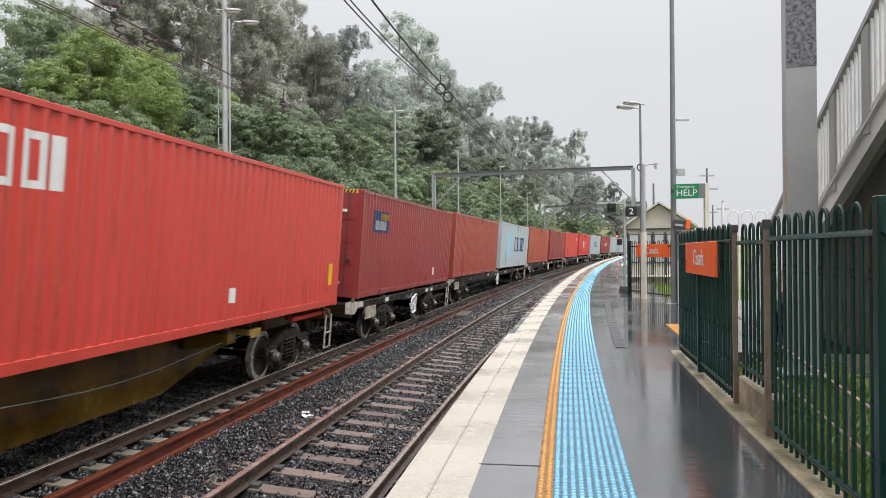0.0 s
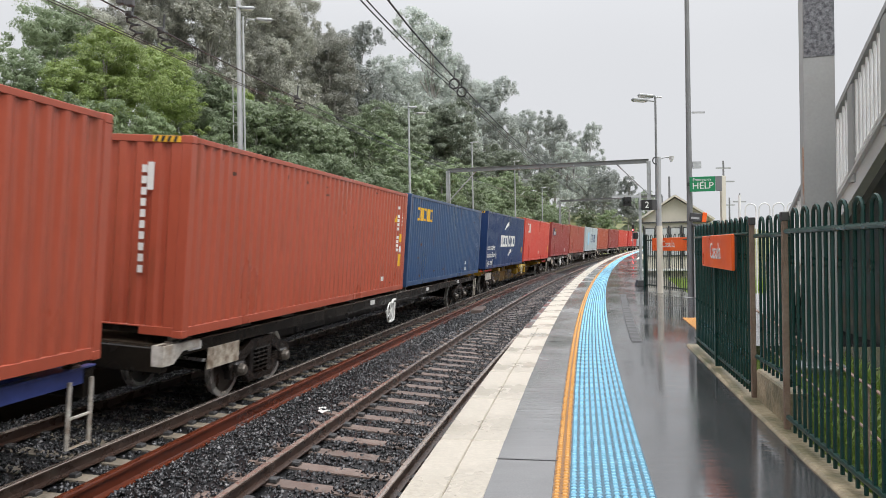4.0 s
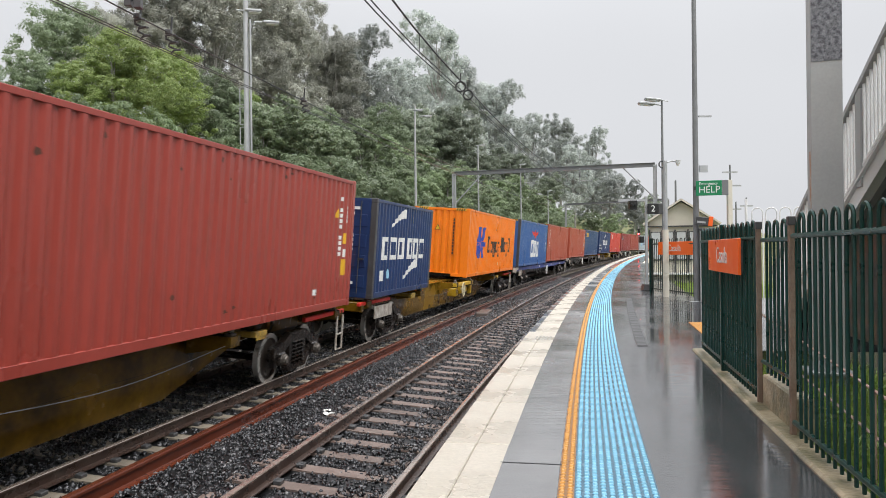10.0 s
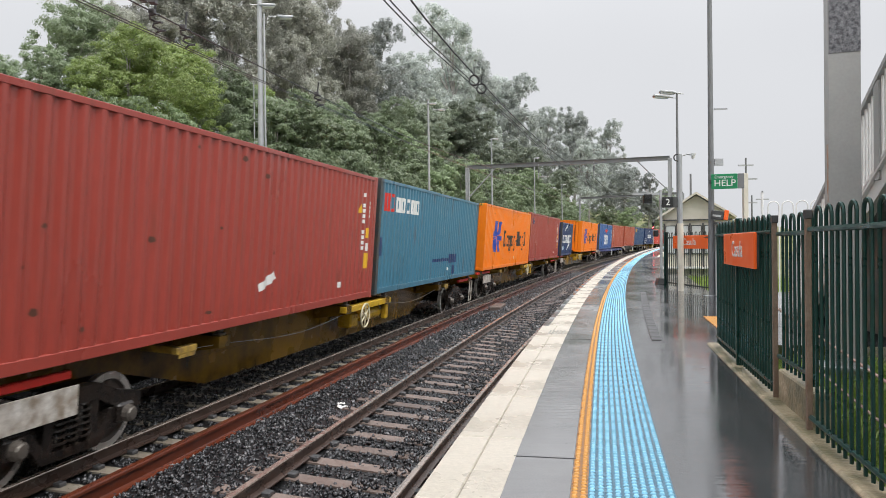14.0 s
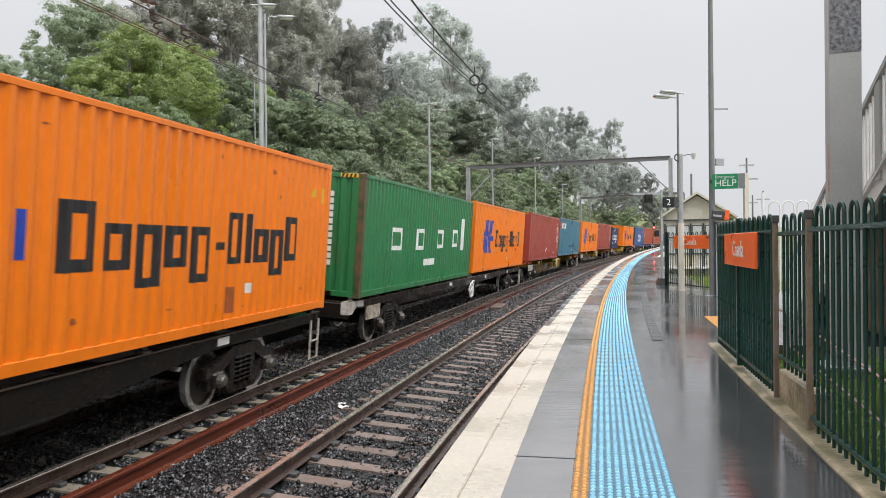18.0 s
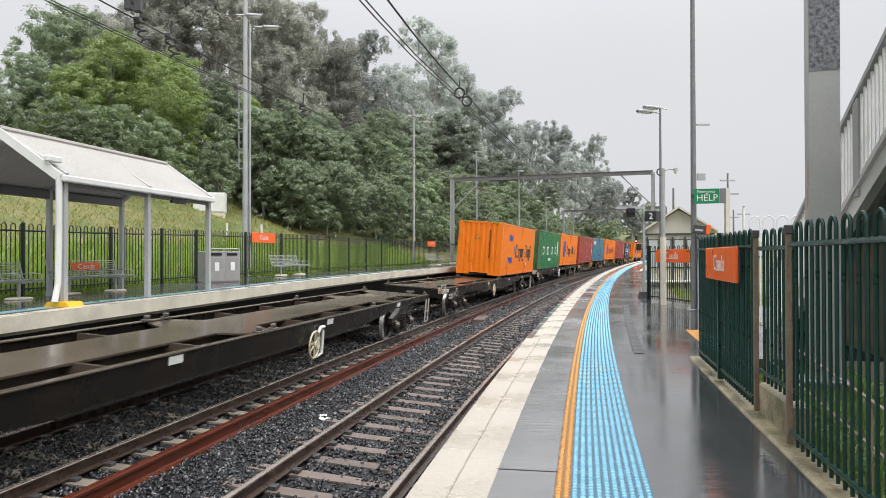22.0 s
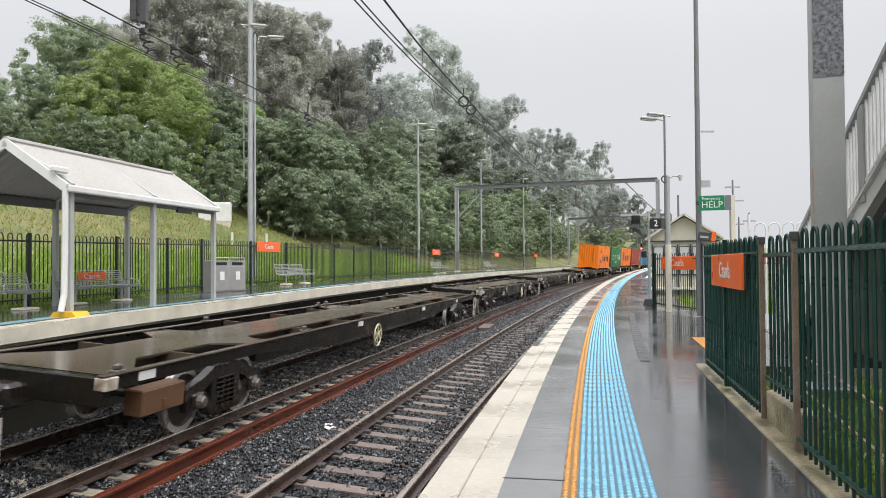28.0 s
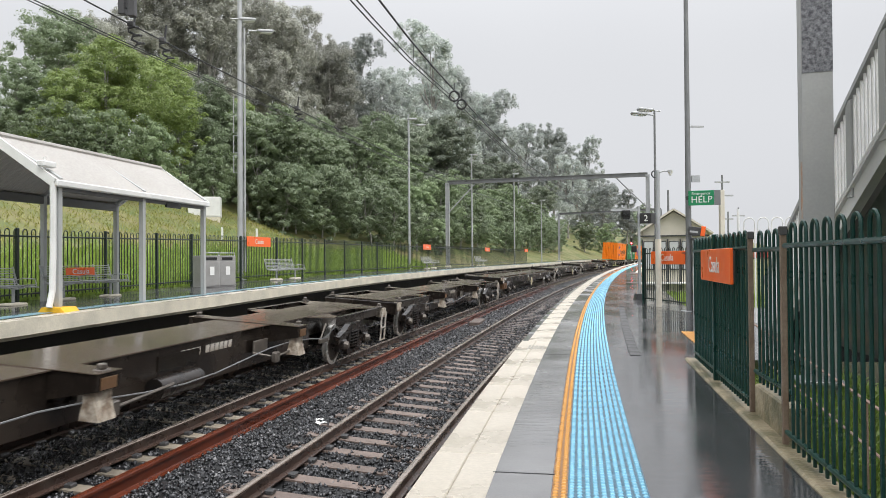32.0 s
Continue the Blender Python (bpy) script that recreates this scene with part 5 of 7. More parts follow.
    part("sign_body", Geo().box(-0.45, -0.135, -0.05, 0.05, -0.12, 0.10, 0.01), M["dark_steel"], f)
    part("orange_end", Geo().box(-0.132, -0.02, -0.055, 0.055, -0.12, 0.14, 0.01), M["orange_sign"], f, "orange end panel")
    part("faded_text", Geo().box(-0.41, -0.2, -0.056, -0.052, -0.06, -0.01), M["grey_paint"], f)
    g = thing("help_sign", "green emergency help sign fixed to the tall pole", "sign", m=pose(7.32, 19.28, 3.02, 0, 0, -18))
    part("sign_panel", Geo().box(-0.36, 0.28, -0.04, 0.0, -0.20, 0.19, 0.006), M["green_sign"], g)
    part("grey_end", Geo().box(0.285, 0.44, -0.04, 0.0, -0.20, 0.19, 0.006), M["pole_grey"], g)
    part("lettering", text_mesh("HELP", 0.24, M["white"]), None, g, m=pose(-0.03, -0.043, -0.055, 90, 0, 0))
    part("lettering", text_mesh("Emergency", 0.105, M["white"]), None, g, m=pose(-0.05, -0.043, 0.11, 90, 0, 0))
    part("clamp", Geo().box(-0.42, -0.30, -0.02, 0.06, -0.05, 0.05), M["dark_steel"], g)
    for z in (3.55, 4.95):
        a = thing("pole_bracket", "small grey steel bracket on the tall pole", "bracket", m=pose(7.06, 19.58, z))
        part("bracket_arm", Geo().box(0.08, 0.42 if z > 4 else 0.30, -0.03, 0.03, -0.02 if z > 4 else -0.09, 0.02 if z > 4 else 0.09), M["galv"], a)
    q = thing("cable_post", "cream square cable post behind the help point", "post", m=pose(7.95, 19.6, 0))
    part("post_shaft", Geo().box(-0.06, 0.06, -0.06, 0.06, -0.3, 3.25, 0.008), M["beige"], q)


pole_things()


def station_building():
    b = thing("station_building", "pale gabled station building with dark framed windows", "building", m=pose(11.2, 33.0, 0.0, 0, 0, -19))
    w, e, r, dpt = 1.38, 2.66, 3.62, 7.0
    part("gable_wall", Geo().prism([(-w, -0.4), (w, -0.4), (w, e), (0, r - 0.1), (-w, e)], 0, 0.15), M["beige"], b)
    part("back_wall", Geo().prism([(-w, -0.4), (w, -0.4), (w, e), (0, r - 0.1), (-w, e)], dpt - 0.15, dpt), M["beige"], b)
    for x in (-w, w - 0.15):
        part("side_wall", Geo().box(x, x + 0.15, 0.15, dpt - 0.15, -0.4, e), M["beige"], b)
    for sg in (-1, 1):
        a, c = Vector((0, 0, r)), Vector((sg * (w + 0.28), 0, e - 0.14))
        d = c - a
        mm = Matrix.Translation((a + c) / 2 + Vector((0, dpt / 2, 0))) @ d.to_track_quat("X", "Z").to_matrix().to_4x4()
        part("roof_slope", Geo().box(-d.length / 2, d.length / 2, -dpt / 2 - 0.3, dpt / 2 + 0.3, -0.04, 0.04, 0, mm), M["beige"], b)
    part("beam", Geo().box(-w - 0.1, w + 0.1, -0.12, -0.02, 2.40, 2.46), M["dark_steel"], b)
    # white line set on the front wall to fit the camera's view
    part("porch_edge", Geo().box(-w - 0.2, w + 0.2, -0.32, -0.001, 0.26, 0.35, 0.01), M["white"], b, "white lip on the building front, placed to fit the camera's view")
    for i in range(5):
        x = -1.1 + 0.55 * i
        wd = part("window", Geo().box(x - 0.22, x + 0.22, -0.05, -0.01, 0.9, 2.2), M["dark_steel"], b, "dark framed window")
        part("pane", Geo().box(x - 0.19, x + 0.19, -0.06, -0.051, 0.95, 2.16), M["window"], wd)
    for i in range(6):
        x = -1.37 + 0.548 * i
        part("column", Geo().box(x - 0.03, x + 0.03, -0.1, -0.02, 0, 2.28), M["dark_steel"], b)


# pale base colour: the sky's reflection is put into the panes
M["window"] = material("window_glass", (0.5, 0.52, 0.52), 0.08, vary=0.05, spec=0.8, bump=0.0)
station_building()


def utility_pole(x, y, z1, arms, r=0.12):
    u = thing("utility_pole", "distant grey utility pole with crossarms", "pole", "utility poles", pose(x, y, -0.4))
    part("pole_shaft", Geo().tube([(0, 0, 0), (0, 0, z1)], r, 8, r * 0.6), M["pole_grey"], u)
    for h, w in arms:
        part("crossarm", Geo().box(-w, w, -0.06, 0.06, z1 - h - 0.06, z1 - h + 0.06), M["galv"], u)
    return u


for x, y, z1, arms in ((24.4, 60.0, 8.6, ((0.6, 0.6), (1.7, 0.9))), (29.0, 70.0, 6.2, ((0.7, 0.5),)), (30.0, 70.0, 6.6, ((0.8, 0.6),)), (18.6, 56.0, 7.0, ()), (22.6, 62.0, 5.0, ((0.5, 0.5),))):
    utility_pole(x, y, z1, arms)


def ramp_railing():
    r = thing("ramp_railing", "white hooped ramp railing beyond the fence", "railing", "ramp railings")
    hoop = hoop_mesh("white_hoop", 0.22, 2.30, -0.3, 0.014, M["white"])
    for i in range(13):
        p = Vector((7.05, 15.9, 0)) + Vector((0.25, -0.118, 0)) * i
        part("white_hoop", hoop, None, r, m=pose(p.x, p.y, 0, 0, 0, 65))
    part("railing_post", Geo().tube([(6.85, 16.0, -0.3), (6.85, 16.0, 2.5)], 0.03, 8), M["white"], r)


ramp_railing()
for x, z, rr in ((-1.95, 0.95, 0.03), (-2.05, 0.55, 0.03)):
    g = thing("pipe_rail", "thin rusty pink pipe rail behind the fence", "railing", "pipe rails")
    part("pipe", Geo().tube([at(9.0, x, z - 0.25), at(6.0, x, z - 0.45), at(2.0, x, z - 0.75)], 0.011, 6), M["pink_pipe"] if "pink_pipe" in M else M.setdefault("pink_pipe", material("rusty_pipe", (0.40, 0.27, 0.22), 0.5, vary=0.2)), g)
    for s in (8.5, 5.5, 2.5):
        part("pipe_post", Geo().tube([at(s, x, -0.35), at(s, x, z - 0.25 - 0.07 * (9 - s))], 0.015, 6), M["pink_pipe"], g)
# dark panels added to stand for the shade below the stair
screen = thing("stair_screen", "dark panels standing in for the shade under the stair", "screen")
g = Geo()
for a, b in ((14.0, 12.0), (12.0, 10.0), (10.0, 8.0), (8.0, 6.0), (6.0, 4.0), (4.0, 2.0)):
    g = Geo()
    p0, p1 = at(a, -3.75, 0, False), at(b, -3.75, 0, False)
    za, zb = -0.3 + 0.5 * (16 - a) - 0.4, -0.3 + 0.5 * (16 - b) - 0.4
    n = Vector((p1.y - p0.y, p0.x - p1.x, 0)).normalized() * 0.03
    vs = [(p0.x, p0.y, 0.15), (p1.x, p1.y, 0.15), (p1.x, p1.y, zb), (p0.x, p0.y, za)]
    g.add(vs + [tuple(Vector(v) + n) for v in vs], [(0, 1, 2, 3), (7, 6, 5, 4), (0, 4, 5, 1), (1, 5, 6, 2), (2, 6, 7, 3), (3, 7, 4, 0)])
    part("screen_panel", g, M["fence_dark"], screen)

# drain cover, tactile patch and stencilled marks on the platform
drain = thing("drain_cover", "dark steel drain cover strip sunk in the platform", "drain", m=None)
for i in range(11):
    s = 11.75 + 0.96 * i
    part("cover_plate", Geo().box(-0.075, 0.075, -0.475, 0.475, -0.01, 0.010, 0.003), M["dark_steel"], drain, m=stand(s, -0.80 - 0.012 * i, 0.004))
YPATCH = tactile_tile("yellow_tile", -0.15, 0.15, 6, 0.3, 6, M["yellow_tile"], M["yellow_stud"])
patch = thing("tactile_patch", "yellow tactile tiles beside the fence end", "tactile paving", kind="structure")
for i in range(7):
    for j in range(3):
        part("yellow_tile", YPATCH, None, patch, m=stand(12.95 + 0.3 * i, -2.0 - 0.3 * j, 0.006))
sten = thing("stencil_mark", "faded dark stencilled marks on the coping", "marking", "stencilled marks")
for s in (11.9, 24.0):
    for i in range(5):
        for j in range(2):
            part("stencil_bar", Geo().box(-0.015, 0.015, -0.10, 0.10, 0, 0.001), M["stencil"] if "stencil" in M else M.setdefault("stencil", material("faded_stencil", (0.30, 0.29, 0.26), 0.5, vary=0.3)), sten, m=stand(s + 0.26 * j, 0.60 + 0.055 * i, 0.0135))
joint = thing("expansion_joint", "black sealed joint across the platform margin", "joint", "platform joints")
for s in (5.0, 11.2, 17.5, 23.8):
    part("joint_line", Geo().box(-0.55, -0.12, -0.008, 0.008, 0, 0.002), M["black"], joint, m=stand(s, 0.0, 0.0105))


# hardware on the overhead wires near the camera
def wire_fittings():
    b = thing("hanging_feeder_box", "dark box hanging beside the overhead wires", "wire fitting", m=pose(*at(10.15, 6.75, 5.22)))
    part("box_body", Geo().box(-0.12, -0.02, -0.06, 0.06, 0.0, 1.9, 0.01).box(0.02, 0.13, -0.06, 0.06, -0.03, 1.9, 0.01).box(-0.02, 0.02, -0.03, 0.03, 0.1, 1.9), M["dark_steel"], b)
    part("hanger", Geo().tube([(0, 0, 1.8), (0, 0, 3.5)], 0.03, 6), M["galv"], b)
    for s in (10.4, 11.25, 16.9):
        c = thing("wire_jumper", "coiled jumper between the overhead wires", "wire fitting", "wire jumpers")
        pts = []
        for i in range(15):
            u = i / 14
            q = at(s + 0.25 * u, 6.85, 5.15 - 0.28 * u)
            pts.append(q + Vector((0.09 * math.sin(u * 17), 0.10 * math.cos(u * 17), 0)))
        part("jumper_coil", Geo().tube([at(s + 0.12, 6.85, 5.45)] + pts, 0.018, 6), M["wire"], c)
        part("jumper_clamp", Geo().box(-0.05, 0.05, -0.05, 0.05, -0.04, 0.04, 0.01), M["dark_steel"], c, m=Matrix.Translation(at(s, 6.85, 5.16)))
    for s in (16.2, 17.1):
        c = thing("ring_insulator", "dark ring insulator on the nearer carrier wire", "wire fitting", "ring insulators")
        q = at(s, 2.8, 5.08)
        part("insulator_ring", Geo().ring(q, (0.2, 1, 0), 0.11, 0.02, 18, 6), M["wire"], c)
        part("ring_strap", Geo().tube([q + Vector((0, 0, 0.11)), q + Vector((0, 0, 0.3))], 0.012, 5), M["wire"], c)


wire_fittings()


# small things: scraps on the ballast, a pit cover, marker posts on the bank
def small_things():
    for s, lat, k in ((11.25, 4.07, 1.0), (11.5, 4.2, 0.6)):
        c = thing("litter_scrap", "crumpled white paper scrap on the ballast", "litter", "paper scraps", stand(s, lat, -1.165, 30 * k))
        g = Geo()
        rr = random.Random(int(s * 10))
        n = 5
        vs = [(0.045 * k * (i - 2) + rr.uniform(-0.01, 0.01), 0.04 * k * (j - 2) + rr.uniform(-0.01, 0.01), rr.uniform(0.0, 0.045) * k) for i in range(n) for j in range(n)]
        fs = [(i * n + j, (i + 1) * n + j, (i + 1) * n + j + 1, i * n + j + 1) for i in range(n - 1) for j in range(n - 1)]
        g.add(vs, fs)
        g.add([(x, y, z - 0.006) for x, y, z in vs], [f[::-1] for f in fs])
        part("paper_fold", g.mesh("paper_fold", M["white"], fix=False), None, c)
    p = thing("pit_cover", "grey concrete cable pit cover between the tracks", "cover", m=stand(29.75, 4.72, -1.17, 4))
    part("cover_slab", Geo().box(-0.22, 0.22, -0.9, 0.9, -0.1, 0.07, 0.02), M["sleeper"], p)
    part("lifting_slot", Geo().box(-0.05, 0.05, -0.3, -0.25, 0.071, 0.075), M["dark_steel"], p)
    for s, lat, h in ((31.1, 17.0, 0.62), (34.35, 17.0, 0.52)):
        q = at(s, lat, hill(s, lat), False)
        m = thing("marker_post", "short white marker post on the grassy bank", "post", "marker posts", pose(q.x, q.y, q.z))
        part("post_shaft", Geo().box(-0.05, 0.05, -0.03, 0.03, -0.2, h, 0.01), M["white"], m)


small_things()


# ---- the freight train ----
TRAIN_LAT = 6.85
RUN = (11.22875706, -0.103587052, 0.002774047, -0.000036366)
PAINT = {
    "orange": (0.84, 0.195, 0.003), "coral": (0.56, 0.062, 0.044), "maroon": (0.27, 0.042, 0.040), "brick": (0.38, 0.078, 0.042),
    "navy": (0.010, 0.033, 0.112), "slate_blue": (0.026, 0.066, 0.155), "oxide": (0.32, 0.050, 0.036), "sky_blue": (0.032, 0.105, 0.30), "teal": (0.045, 0.165, 0.245),
    "green": (0.018, 0.165, 0.055), "silver": (0.40, 0.46, 0.49), "red": (0.55, 0.045, 0.040), "brown": (0.33, 0.065, 0.045),
}
CP = {k: material(k + "_container_paint", c, 0.36, vary=0.12, scale=0.9, fine=14, bump=0.03, tint=tuple(q * 0.72 + 0.012 for q in c), rough_vary=0.12, stretch=(1.0, 1.0, 0.35)) for k, c in PAINT.items()}


def weathered(mat, amount=0.55):
    """Rust blooms and vertical run-off streaks over container paint."""
    n, l = mat.node_tree.nodes, mat.node_tree.links
    b = n["Principled BSDF"]
    old = b.inputs["Base Color"].links[0].from_socket
    tc, mp = n.new("ShaderNodeTexCoord"), n.new("ShaderNodeMapping")
    mp.inputs["Scale"].default_value = (3.0, 3.0, 0.35)
    a = n.new("ShaderNodeTexNoise")
    a.inputs["Scale"].default_value, a.inputs["Detail"].default_value = 1.6, 7.0
    r = n.new("ShaderNodeValToRGB")
    r.color_ramp.elements[0].position, r.color_ramp.elements[1].position = 0.60, 0.78
    r.color_ramp.elements[0].color, r.color_ramp.elements[1].color = (0, 0, 0, 1), (amount, amount, amount, 1)
    m = n.new("ShaderNodeMixRGB")
    m.inputs[2].default_value = (0.10, 0.05, 0.03, 1)
    l.new(tc.outputs["Object"], mp.inputs["Vector"])
    l.new(mp.outputs[0], a.inputs["Vector"])
    l.new(a.outputs["Fac"], r.inputs["Fac"])
    l.new(r.outputs[0], m.inputs["Fac"])
    l.new(old, m.inputs[1])
    l.new(m.outputs[0], b.inputs["Base Color"])


for k_, m_ in CP.items():
    weathered(m_, 0.22 if k_ == "orange" else 0.8 if k_ in ("slate_blue", "teal") else 0.5)
INK = {"white": M["white"], "black": material("black_print", (0.02, 0.02, 0.022), 0.5, vary=0.2), "blue": material("blue_print", (0.02, 0.06, 0.38), 0.45, vary=0.2), "yellow": M["yellow_paint"], "red": material("red_print", (0.62, 0.03, 0.02), 0.45, vary=0.15), "pale": material("pale_print", (0.30, 0.55, 0.72), 0.45, vary=0.1), "dark_blue": CP["navy"]}
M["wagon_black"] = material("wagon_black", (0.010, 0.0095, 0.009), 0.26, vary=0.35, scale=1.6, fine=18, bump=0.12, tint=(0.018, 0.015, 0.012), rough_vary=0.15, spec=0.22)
# brown of decks and top edges, lightened where the sky shines on them
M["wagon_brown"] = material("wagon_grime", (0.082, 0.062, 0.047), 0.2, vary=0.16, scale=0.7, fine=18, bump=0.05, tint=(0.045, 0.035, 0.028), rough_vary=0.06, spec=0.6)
M["wagon_yellow"] = material("wagon_yellow", (0.22, 0.118, 0.006), 0.2, vary=0.33, scale=1.1, fine=14, bump=0.05, tint=(0.045, 0.028, 0.008), rough_vary=0.12)
M["wagon_blue"] = material("wagon_blue", (0.05, 0.08, 0.30), 0.42, vary=0.3, scale=1.2, fine=14, bump=0.1)
M["bright_yellow"] = material("worn_yellow", (0.56, 0.35, 0.015), 0.3, vary=0.3, scale=3, fine=25, bump=0.08, tint=(0.28, 0.16, 0.02))
M["bogie"] = material("bogie_grime", (0.009, 0.008, 0.0075), 0.24, vary=0.35, scale=5, fine=30, bump=0.3, tint=(0.026, 0.019, 0.015), spec=0.5)
M["wheel"] = material("wheel_grime", (0.075, 0.06, 0.05), 0.35, vary=0.3, scale=4)
M["tyre"] = material("bright_tyre_steel", (0.62, 0.60, 0.57), 0.3, metal=0.6, vary=0.15, scale=4)
CACHE = {}


def cached(name, make):
    if name not in CACHE:
        CACHE[name] = make()
    return CACHE[name]


PITCH, DEEP = 0.278, 0.036


def wave(y):
    """Depth of the pressed side sheet at y: 0 outermost."""
    u = (y / PITCH) % 1.0
    for a, b, d0, d1 in ((0, 0.26, 0, 0), (0.26, 0.5, 0, 1), (0.5, 0.76, 1, 1), (0.76, 1.0, 1, 0)):
        if u <= b:
            return DEEP * (d0 + (d1 - d0) * (u - a) / (b - a))
    return 0.0


def breaks(y0, y1):
    out = [y0]
    k = math.floor(y0 / PITCH)
    while k * PITCH < y1:
        for u in (0, 0.26, 0.5, 0.76):
            y = (k + u) * PITCH
            if y0 + 1e-4 < y < y1 - 1e-4:
                out.append(y)
        k += 1
    return out + [y1]


def side_sheet(L, H, sign):
    ys = breaks(-L / 2 + 0.16, L / 2 - 0.16)
    vs, fs = [], []
    for y in ys:
        x = sign * (1.212 - wave(y))
        vs += [(x, y, 0.15), (x, y, H - 0.09)]
    for i in range(len(ys) - 1):
        fs.append((2 * i, 2 * i + 2, 2 * i + 3, 2 * i + 1))
    return Geo().add(vs, fs)


def end_sheet(H, y, sign):
    vs, fs, xs = [], [], []
    x = -1.06
    ds = []
    k = 0
    while x < 1.06:
        xs.append(x)
        ds.append(0.045 if k % 4 in (2, 3) else 0.0)
        x += (0.11, 0.05, 0.07, 0.05)[k % 4]
        k += 1
    xs.append(1.06)
    ds.append(0.0)
    for x, d in zip(xs, ds):
        vs += [(x, y - sign * (0.01 + d), 0.15), (x, y - sign * (0.01 + d), H - 0.1)]
    fs = [(2 * i, 2 * i + 2, 2 * i + 3, 2 * i + 1) for i in range(len(xs) - 1)]
    return Geo().add(vs, fs)


def painted(outline, L):
    """A painted shape that follows the pressed sheet; outline: convex, in y (ahead) and z."""
    ys = breaks(min(p[0] for p in outline), max(p[0] for p in outline))
    ys = sorted(set(ys + [p[0] for p in outline]))
    g, vs = Geo(), []
    n = len(outline)
    for y in ys:
        zs = []
        for i in range(n):
            (a, za), (b, zb) = outline[i], outline[(i + 1) % n]
            if min(a, b) - 1e-9 <= y <= max(a, b) + 1e-9:
                zs += [za, zb] if abs(a - b) < 1e-9 else [za + (zb - za) * (y - a) / (b - a)]
        x = 1.2145 - wave(y)
        vs += [(x, y, min(zs)), (x, y, max(zs))]
    g.add(vs, [(2 * i, 2 * i + 2, 2 * i + 3, 2 * i + 1) for i in range(len(ys) - 1)])
    return g


def container(color, L=12.192, H=2.896, doors=False, label="", marks=(), end_marks=(), stripes=True, corner=None):
    """A steel shipping container; marks: (outline or (y, z, w, h), ink) on the side that faces the near platform."""
    mt = CP[color]
    cm = corner or mt
    c = thing("shipping_container", label, "container", "containers on the train")
    for sg in (1, -1):
        part("side_panel", cached(f"side{color}{L}{H}{sg}", lambda: side_sheet(L, H, sg).mesh("side_panel", mt, fix=False)), None, c)
    ends = ((-L / 2, -1), (L / 2, 1))
    for y, sg in ends:
        if doors and sg < 0:
            for x0, x1 in ((-1.06, -0.01), (0.01, 1.06)):
                d = part("door", cached(f"door{color}{H}{x0}", lambda: Geo().box(x0, x1, 0.0, 0.05, 0.14, H - 0.1, 0.008).mesh("door", mt)), None, c, m=pose(0, y + 0.004, 0))
                for k in range(4):
                    part("door_rib", cached(f"rib{color}{H}{x0}{k}", lambda: Geo().box(x0 + 0.08, x1 - 0.08, -0.012, 0.0, 0.28 + k * (H - 0.5) / 4, 0.28 + (k + 0.6) * (H - 0.5) / 4, 0.01).mesh("door_rib", mt)), None, d)
                for xr in (x0 + 0.25, x1 - 0.25):
                    part("lock_rod", cached(f"rod{H}{round(xr, 2)}", lambda: Geo().tube([(xr, -0.035, 0.12), (xr, -0.035, H - 0.08)], 0.013, 6).box(xr - 0.02, xr + 0.14, -0.06, -0.03, 1.0, 1.04).mesh("lock_rod", M["dark_steel"])), None, d)
        else:
            part("end_panel", cached(f"end{color}{H}{sg}", lambda: end_sheet(H, 0.0, sg).mesh("end_panel", mt, fix=False)), None, c, m=pose(0, y, 0))
    part("roof", cached(f"roof{color}{L}{H}", lambda: Geo().box(-1.17, 1.17, -L / 2 + 0.05, L / 2 - 0.05, H - 0.06, H - 0.03).mesh("roof", mt)), None, c)
    part("underframe", cached(f"under{L}", lambda: Geo().box(-1.15, 1.15, -L / 2 + 0.05, L / 2 - 0.05, 0.03, 0.15).mesh("underframe", M["wagon_black"])), None, c)
    for sx in (1, -1):
        part("bottom_rail", cached(f"br{color}{L}{sx}", lambda: Geo().box(sx * 1.16, sx * 1.216, -L / 2 + 0.16, L / 2 - 0.16, 0.02, 0.16, 0.006).mesh("bottom_rail", mt)), None, c)
        part("top_rail", cached(f"tr{color}{L}{H}{sx}", lambda: Geo().box(sx * 1.16, sx * 1.216, -L / 2 + 0.16, L / 2 - 0.16, H - 0.09, H - 0.012, 0.006).mesh("top_rail", mt)), None, c)
        for y, sg in ends:
            yy = y - sg * 0.08
            part("corner_post", cached(f"post{cm.name}{H}{sx}{sg}", lambda: Geo().box(sx * 1.06, sx * 1.216, -0.078, 0.078, 0.11, H - 0.11, 0.008).mesh("corner_post", cm)), None, c, m=pose(0, yy, 0))
            for z0, z1 in ((0.0, 0.118), (H - 0.118, H)):
                part("corner_casting", cached(f"cast{cm.name}{H}{sx}{sg}{round(z0, 2)}", lambda: Geo().box(sx * 1.05, sx * 1.219, -0.08, 0.08, z0, z1, 0.012).mesh("corner_casting", cm)), None, c, m=pose(0, yy + sg * 0.002, 0))
    for y, sg in ends:
        part("end_rail", cached(f"er{color}{H}{sg}", lambda: Geo().box(-1.06, 1.06, -0.03, 0.03, H - 0.11, H - 0.01, 0.006).mesh("end_rail", mt)), None, c, m=pose(0, y - sg * 0.032, 0))
        part("end_sill", cached(f"es{color}", lambda: Geo().box(-1.06, -0.52, -0.03, 0.03, 0.02, 0.15, 0.006).box(0.52, 1.06, -0.03, 0.03, 0.02, 0.15, 0.006).box(-0.52, 0.52, -0.03, 0.03, 0.125, 0.15, 0.006).mesh("end_sill", mt)), None, c, m=pose(0, y - sg * 0.032, 0))
